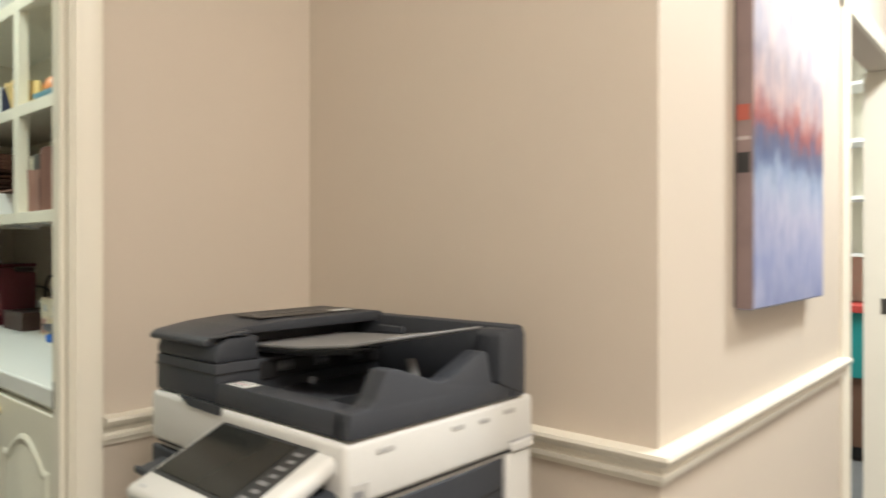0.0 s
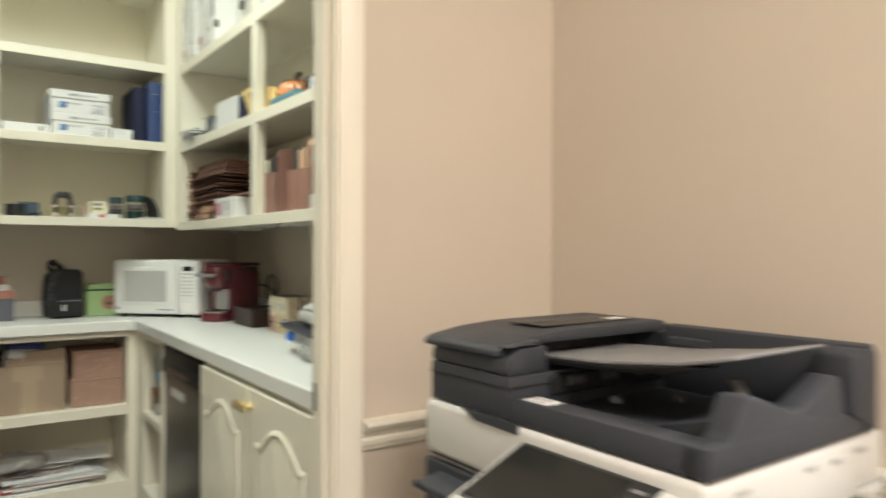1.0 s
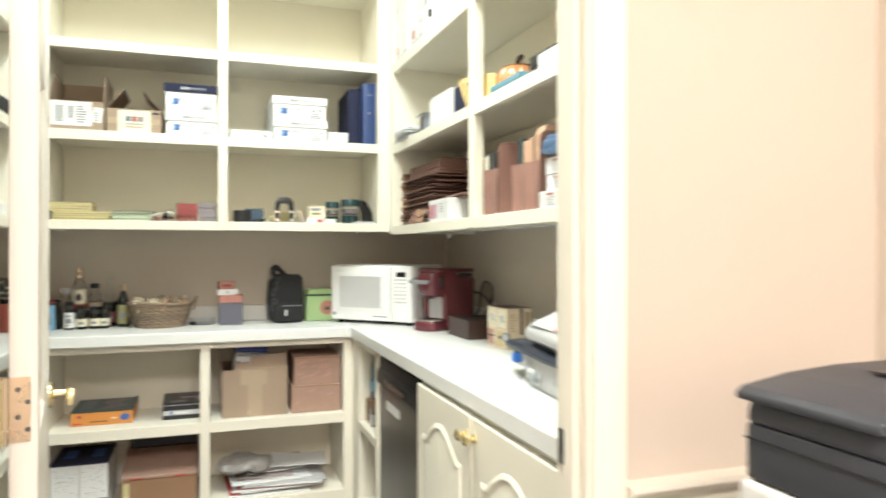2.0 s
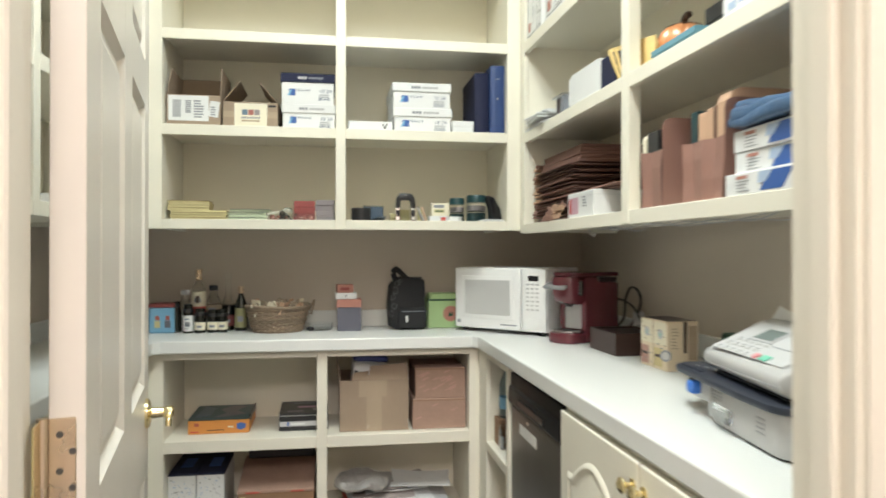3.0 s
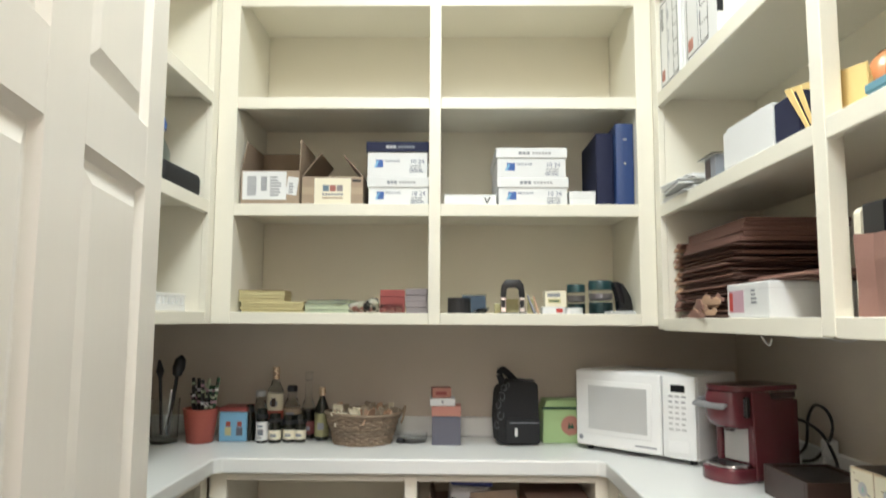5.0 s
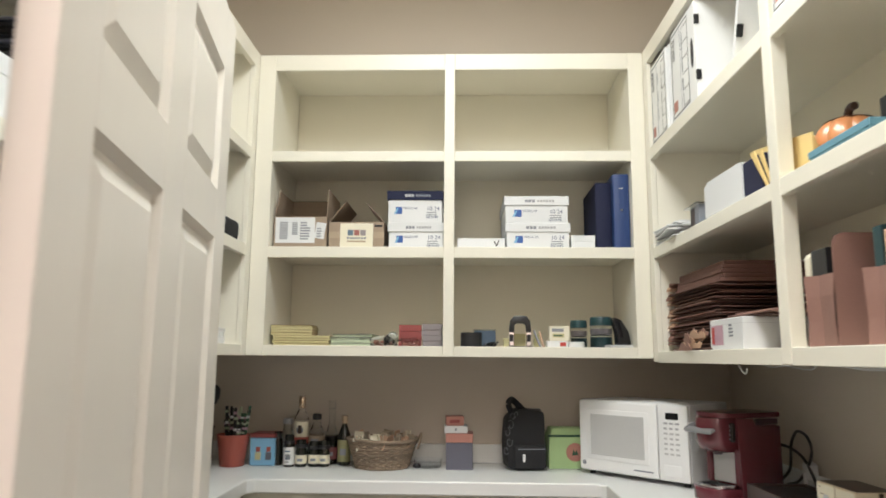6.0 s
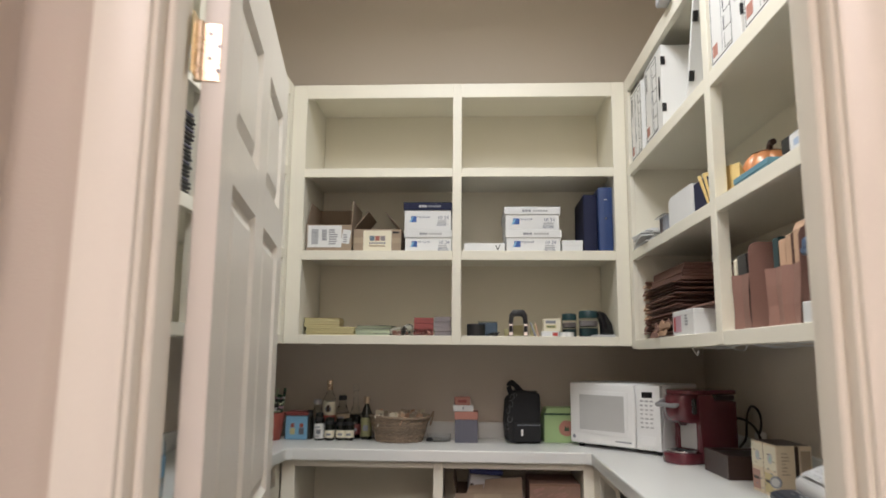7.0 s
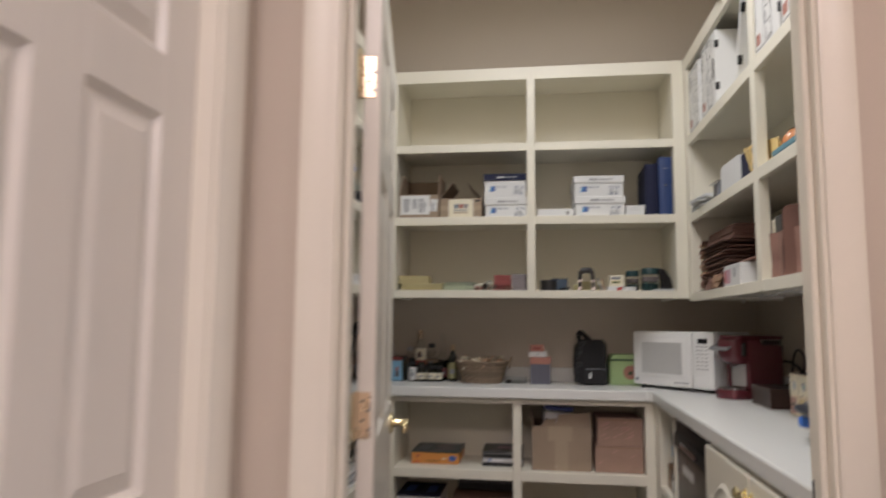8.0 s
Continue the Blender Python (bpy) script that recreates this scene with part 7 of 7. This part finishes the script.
# carton darker than its lid: shaded front and lit top put into colour
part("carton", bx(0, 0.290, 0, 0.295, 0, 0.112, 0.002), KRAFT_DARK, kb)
part("lid", extrude([(-0.002, 0.1122), (0.296, 0.1122), (0.296, 0.176), (0.236, 0.176), (-0.002, 0.124)], -0.001, 0.291, "x", 0.002), KRAFT_PRINT, kb, "pinkish brown lid", False)
part("sticker", bx(0.006, 0.03, -0.001, 0, 0.03, 0.10, 0.0), YPAD, kb, "yellow sticker")
for x in (0.03, 0.20):
    part("red_print", bx(x, x + 0.05, -0.0032, -0.0022, 0.1135, 0.118, 0.0), PRINTRED, kb)
bk = thing("black_case", (-0.372, 3.915, ZB + 0.1762), "flat black case lying on the cardboard box", "case")
part("case", bx(0, 0.272, 0, 0.055, 0, 0.085, 0.006, None, 2), BLACKP, bk)
part("seam", bx(0.002, 0.270, -0.0012, 0.001, 0.040, 0.043, 0.0), CHARCOAL_LIGHT, bk)
pl = thing("paper_heap", (0.03, 3.64, ZB), "heap of papers and red folders under grey plastic", "paper")
rnd = random.Random(91)
for i in range(8):
    m = (PAPER, PRINTRED, PAPER, PAPER, DUSTRED, PAPER, GREYP, PAPER)[i]
    part("sheet", moved(bx(0, 0.34, 0, 0.26, 0, 0.006, 0.001), pose(0.02 + rnd.uniform(-0.03, 0.05), rnd.uniform(0, 0.03), i * 0.0068, 0, 0, rnd.uniform(-6, 6))), m, pl)
rnd = random.Random(17)
for k in range(4):
    lf = thing("loose_paper", (0.06 + 0.05 * k, 3.70 + 0.01 * k, ZB + 0.0555 + 0.0105 * k), "crumpled sheet of paper on the heap", "paper", rnd.uniform(-14, 14))
    bm = bx(0, 0.24, 0, 0.20, 0, 0.003, 0.0)
    bmesh.ops.subdivide_edges(bm, edges=list(bm.edges), cuts=5, use_grid_fill=True)
    crumple(bm, 0.010, 14, 20 + k)
    zl = min(v.co.z for v in bm.verts)
    part("sheet", moved(bm, pose(0, 0, -zl)), PAPER if k % 2 else MAUVEGREY, lf, "", True)
gbag = thing("plastic_bag", (0.05, 3.76, ZB + 0.070), "grey crinkled clear plastic bags", "bag")
bm = bmesh.new()
bmesh.ops.create_icosphere(bm, subdivisions=4, radius=0.5)
for v in bm.verts:
    v.co = Vector((v.co.x * 0.24, v.co.y * 0.19, max(v.co.z, -0.25) * 0.085))
crumple(bm, 0.022, 9, 5)
crumple(bm, 0.010, 30, 6)
zl = min(v.co.z for v in bm.verts)
part("bag", moved(bm, pose(0.05, 0, -zl)), GREYBAG, gbag)
# in the narrow shelf
sbx = thing("cardboard_box", (0.580, 3.395, ZM - 0.010), "small plain brown cardboard carton", "box")
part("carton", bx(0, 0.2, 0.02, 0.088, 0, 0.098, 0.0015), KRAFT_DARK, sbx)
wbt = thing("water_bottle", (0.625, 3.448, ZM + 0.0885), "clear water bottle with pale blue label", "bottle")
part("bottle", lathe([(0.030, 0), (0.032, 0.004), (0.032, 0.12), (0.028, 0.14), (0.013, 0.17), (0.012, 0.185)], 20), WATERBLUE, wbt, "", True)
part("label", lathe([(0.0327, 0.035), (0.0332, 0.037), (0.0332, 0.075), (0.0327, 0.077)], 20), SKYBLUE, wbt)
part("cap", lathe([(0.014, 0.1855), (0.014, 0.200)], 14), WHITEP, wbt)
cup = thing("glass_box", (0.578, 3.365, ZM - 0.010), "clear plastic box with a white card", "box")
part("box", bx(0, 0.07, 0, 0.045, 0, 0.085, 0.003), PLASTIC_CLEAR, cup)
part("card", bx(0.004, 0.010, 0.004, 0.041, 0.004, 0.045, 0.0), PAPER, cup)
part("ring", moved(lathe([(0.008, 0), (0.014, 0), (0.014, 0.002)], 16), pose(0.002, 0.022, 0.060, 0, 90, 0)), PRINTGREY, cup)

# ---- left shelves, seen past the open door ----


def west(x, y, z):
    """x along from the corner by the back wall, y in from the face."""
    return (-0.71 - y, FACE - x, z)


gad = thing("equipment_case", west(0.345, 0.02, Z2), "black soft equipment case", "case", 90)
bm = bx(0.0, 0.28, 0, 0.22, 0, 0.074, 0.022, None, 3)
part("case", crumple(bm, 0.006, 14, 2), BLACKCLOTH, gad, "", True)
spr = thing("spray_bottle", west(0.20, 0.11, Z2), "clear plastic bottle with blue cap", "bottle", 90)
part("bottle", lathe([(0.036, 0), (0.038, 0.12), (0.016, 0.17), (0.016, 0.19)], 18), WATERBLUE, spr, "", True)
part("cap", lathe([(0.024, 0.19), (0.026, 0.205), (0.020, 0.225)], 16), CAPBLUE, spr, "bright blue cap", True)
wr = thing("desk_basket", west(0.50, 0.02, Z3), "white slotted plastic basket", "basket", 90)
bm = bx(0, 0.34, 0, 0.006, 0, 0.02, 0.001)
bx(0, 0.34, 0, 0.006, 0.040, 0.050, 0.001, bm)
bx(0, 0.006, 0.0065, 0.2, 0, 0.050, 0.001, bm)
bx(0.334, 0.34, 0.0065, 0.2, 0, 0.050, 0.001, bm)
bx(0, 0.34, 0.2, 0.206, 0, 0.050, 0.001, bm)
bx(0.006, 0.334, 0.0065, 0.2, 0, 0.004, 0.0, bm)
part("basket", bm, WHITEP, wr)
for i in range(11):
    part("slat", bx(0.008 + i * 0.031, 0.026 + i * 0.031, 0.0008, 0.005, 0.0202, 0.0398, 0.0), WHITEP, wr)
part("black_lid", lathe([(0.04, 0.005), (0.042, 0.060), (0.03, 0.075)], 18, None, (0.10, 0.1, 0)), BLACKP, wr)
part("paper_roll", lathe([(0.03, 0.01), (0.03, 0.155)], 18, None, (0.20, 0.14, 0)), PAPER, wr)
for i in range(6):
    c = thing("magazine_stack", west(0.962 + i * 0.14, 0.012, Z2 if i < 2 else Z1), "stack of black folded sheets", "paper", 90)
    rnd = random.Random(300 + i)
    for k in range(21):
        part("sheet", moved(bx(-0.128, 0.0, 0.0, 0.24, 0.0, 0.0062, 0.001), pose(rnd.uniform(-0.003, 0.003), rnd.uniform(0, 0.008), k * 0.0118, 0, 0, rnd.uniform(-1.2, 1.2))), BLACKP if k % 4 else SLATEBOX, c)
for i, (x, z, m, h, lab) in enumerate(((0.97, Z1, PAPER, 0.09, "white flat carton of paper"), (1.25, Z2, PAPER, 0.13, "plain white lidded carton"), (1.45, Z2, BLUEBAG, 0.15, "blue box of packaged supplies"),
                                       (0.98, Z3, KRAFT, 0.085, "small brown carton of supplies"), (1.22, Z3, PAPER, 0.10, "white carton with black lettering"), (1.44, Z3, REDBOX, 0.12, "dark red lidded carton box"))):
    c = thing("supply_carton", west(x, 0.03 + 0.01 * (i % 2), z), lab, "box", 90)
    part("carton", bx(-0.19, 0.0, 0, 0.22, 0, h, 0.002), m, c)
    part("lid", bx(-0.191, 0.001, -0.001, 0.221, h * 0.72, h + 0.001, 0.001), m, c)
    if i == 4:
        lettering("lettering", "LLA", 0.045, PRINTBLACK, c, pose(-0.16, -0.0012, 0.025))
for k in range(7):
    w2 = thing("water_bottle", (-0.76 - 0.075 * (k % 3), 2.34 + 0.085 * (k // 2), CZ), "clear water bottle with blue label", "bottle", group="water bottles behind the door")
    part("bottle", lathe([(0.030, 0), (0.032, 0.004), (0.032, 0.13), (0.028, 0.15), (0.013, 0.185), (0.012, 0.20)], 16), WATERBLUE, w2, "", True)
    part("label", lathe([(0.0327, 0.05), (0.0332, 0.052), (0.0332, 0.10), (0.0327, 0.102)], 16), CAPBLUE if k % 2 else SKYBLUE, w2)
    part("cap", lathe([(0.014, 0.2005), (0.014, 0.216)], 12), WHITEP, w2)
for k in range(2):
    pw = thing("plastic_bag", west(0.99 + 0.64 * k, 0.03, Z1 + 0.0915 if k == 0 else Z2), "crumpled clear and white plastic bag", "bag", 90)
    bm = bx(-0.15, 0.0, 0.0, 0.18, 0, 0.06, 0.02, None, 3)
    bmesh.ops.subdivide_edges(bm, edges=list(bm.edges), cuts=3, use_grid_fill=True)
    crumple(bm, 0.018, 14, 3 + k)
    zl = min(v.co.z for v in bm.verts)
    part("bag", moved(bm, pose(0, 0, -zl)), WHITEBAG, pw, "", True)
pap = thing("paper_stack", (-0.735, 3.40, ZM), "white papers hanging over the shelf edge", "paper", 90)
for k in range(9):
    part("sheet", moved(bx(-0.22, 0.10, 0, 0.28, 0, 0.010, 0.001), pose(0.01 * (k % 2), 0.004 * k, 0.0105 * k, 0, 0, 3 * (-1) ** k)), PAPER if k != 2 else GREYP, pap)
bm = extrude([(-0.04, 0.172), (0.03, 0.176), (0.118, 0.184), (0.148, 0.150), (0.184, 0.092), (0.10, 0.082), (0.03, 0.118)], 0, 0.0015, "y")
part("curled_sheet", moved(bm, pose(0, -0.030, 0, -4, 0, 0)), PAPER, pap, "white sheet curling over the edge")

topb = thing("metal_box", (0.690, 2.975, TOP[1] + 0.0005), "small grey metal box on top of the shelves", "box", -90)
part("box", bx(0, 0.09, 0, 0.12, 0, 0.07, 0.004), GREYP, topb)
part("lid", bx(-0.002, 0.092, -0.002, 0.122, 0.0702, 0.085, 0.003), STEEL, topb)
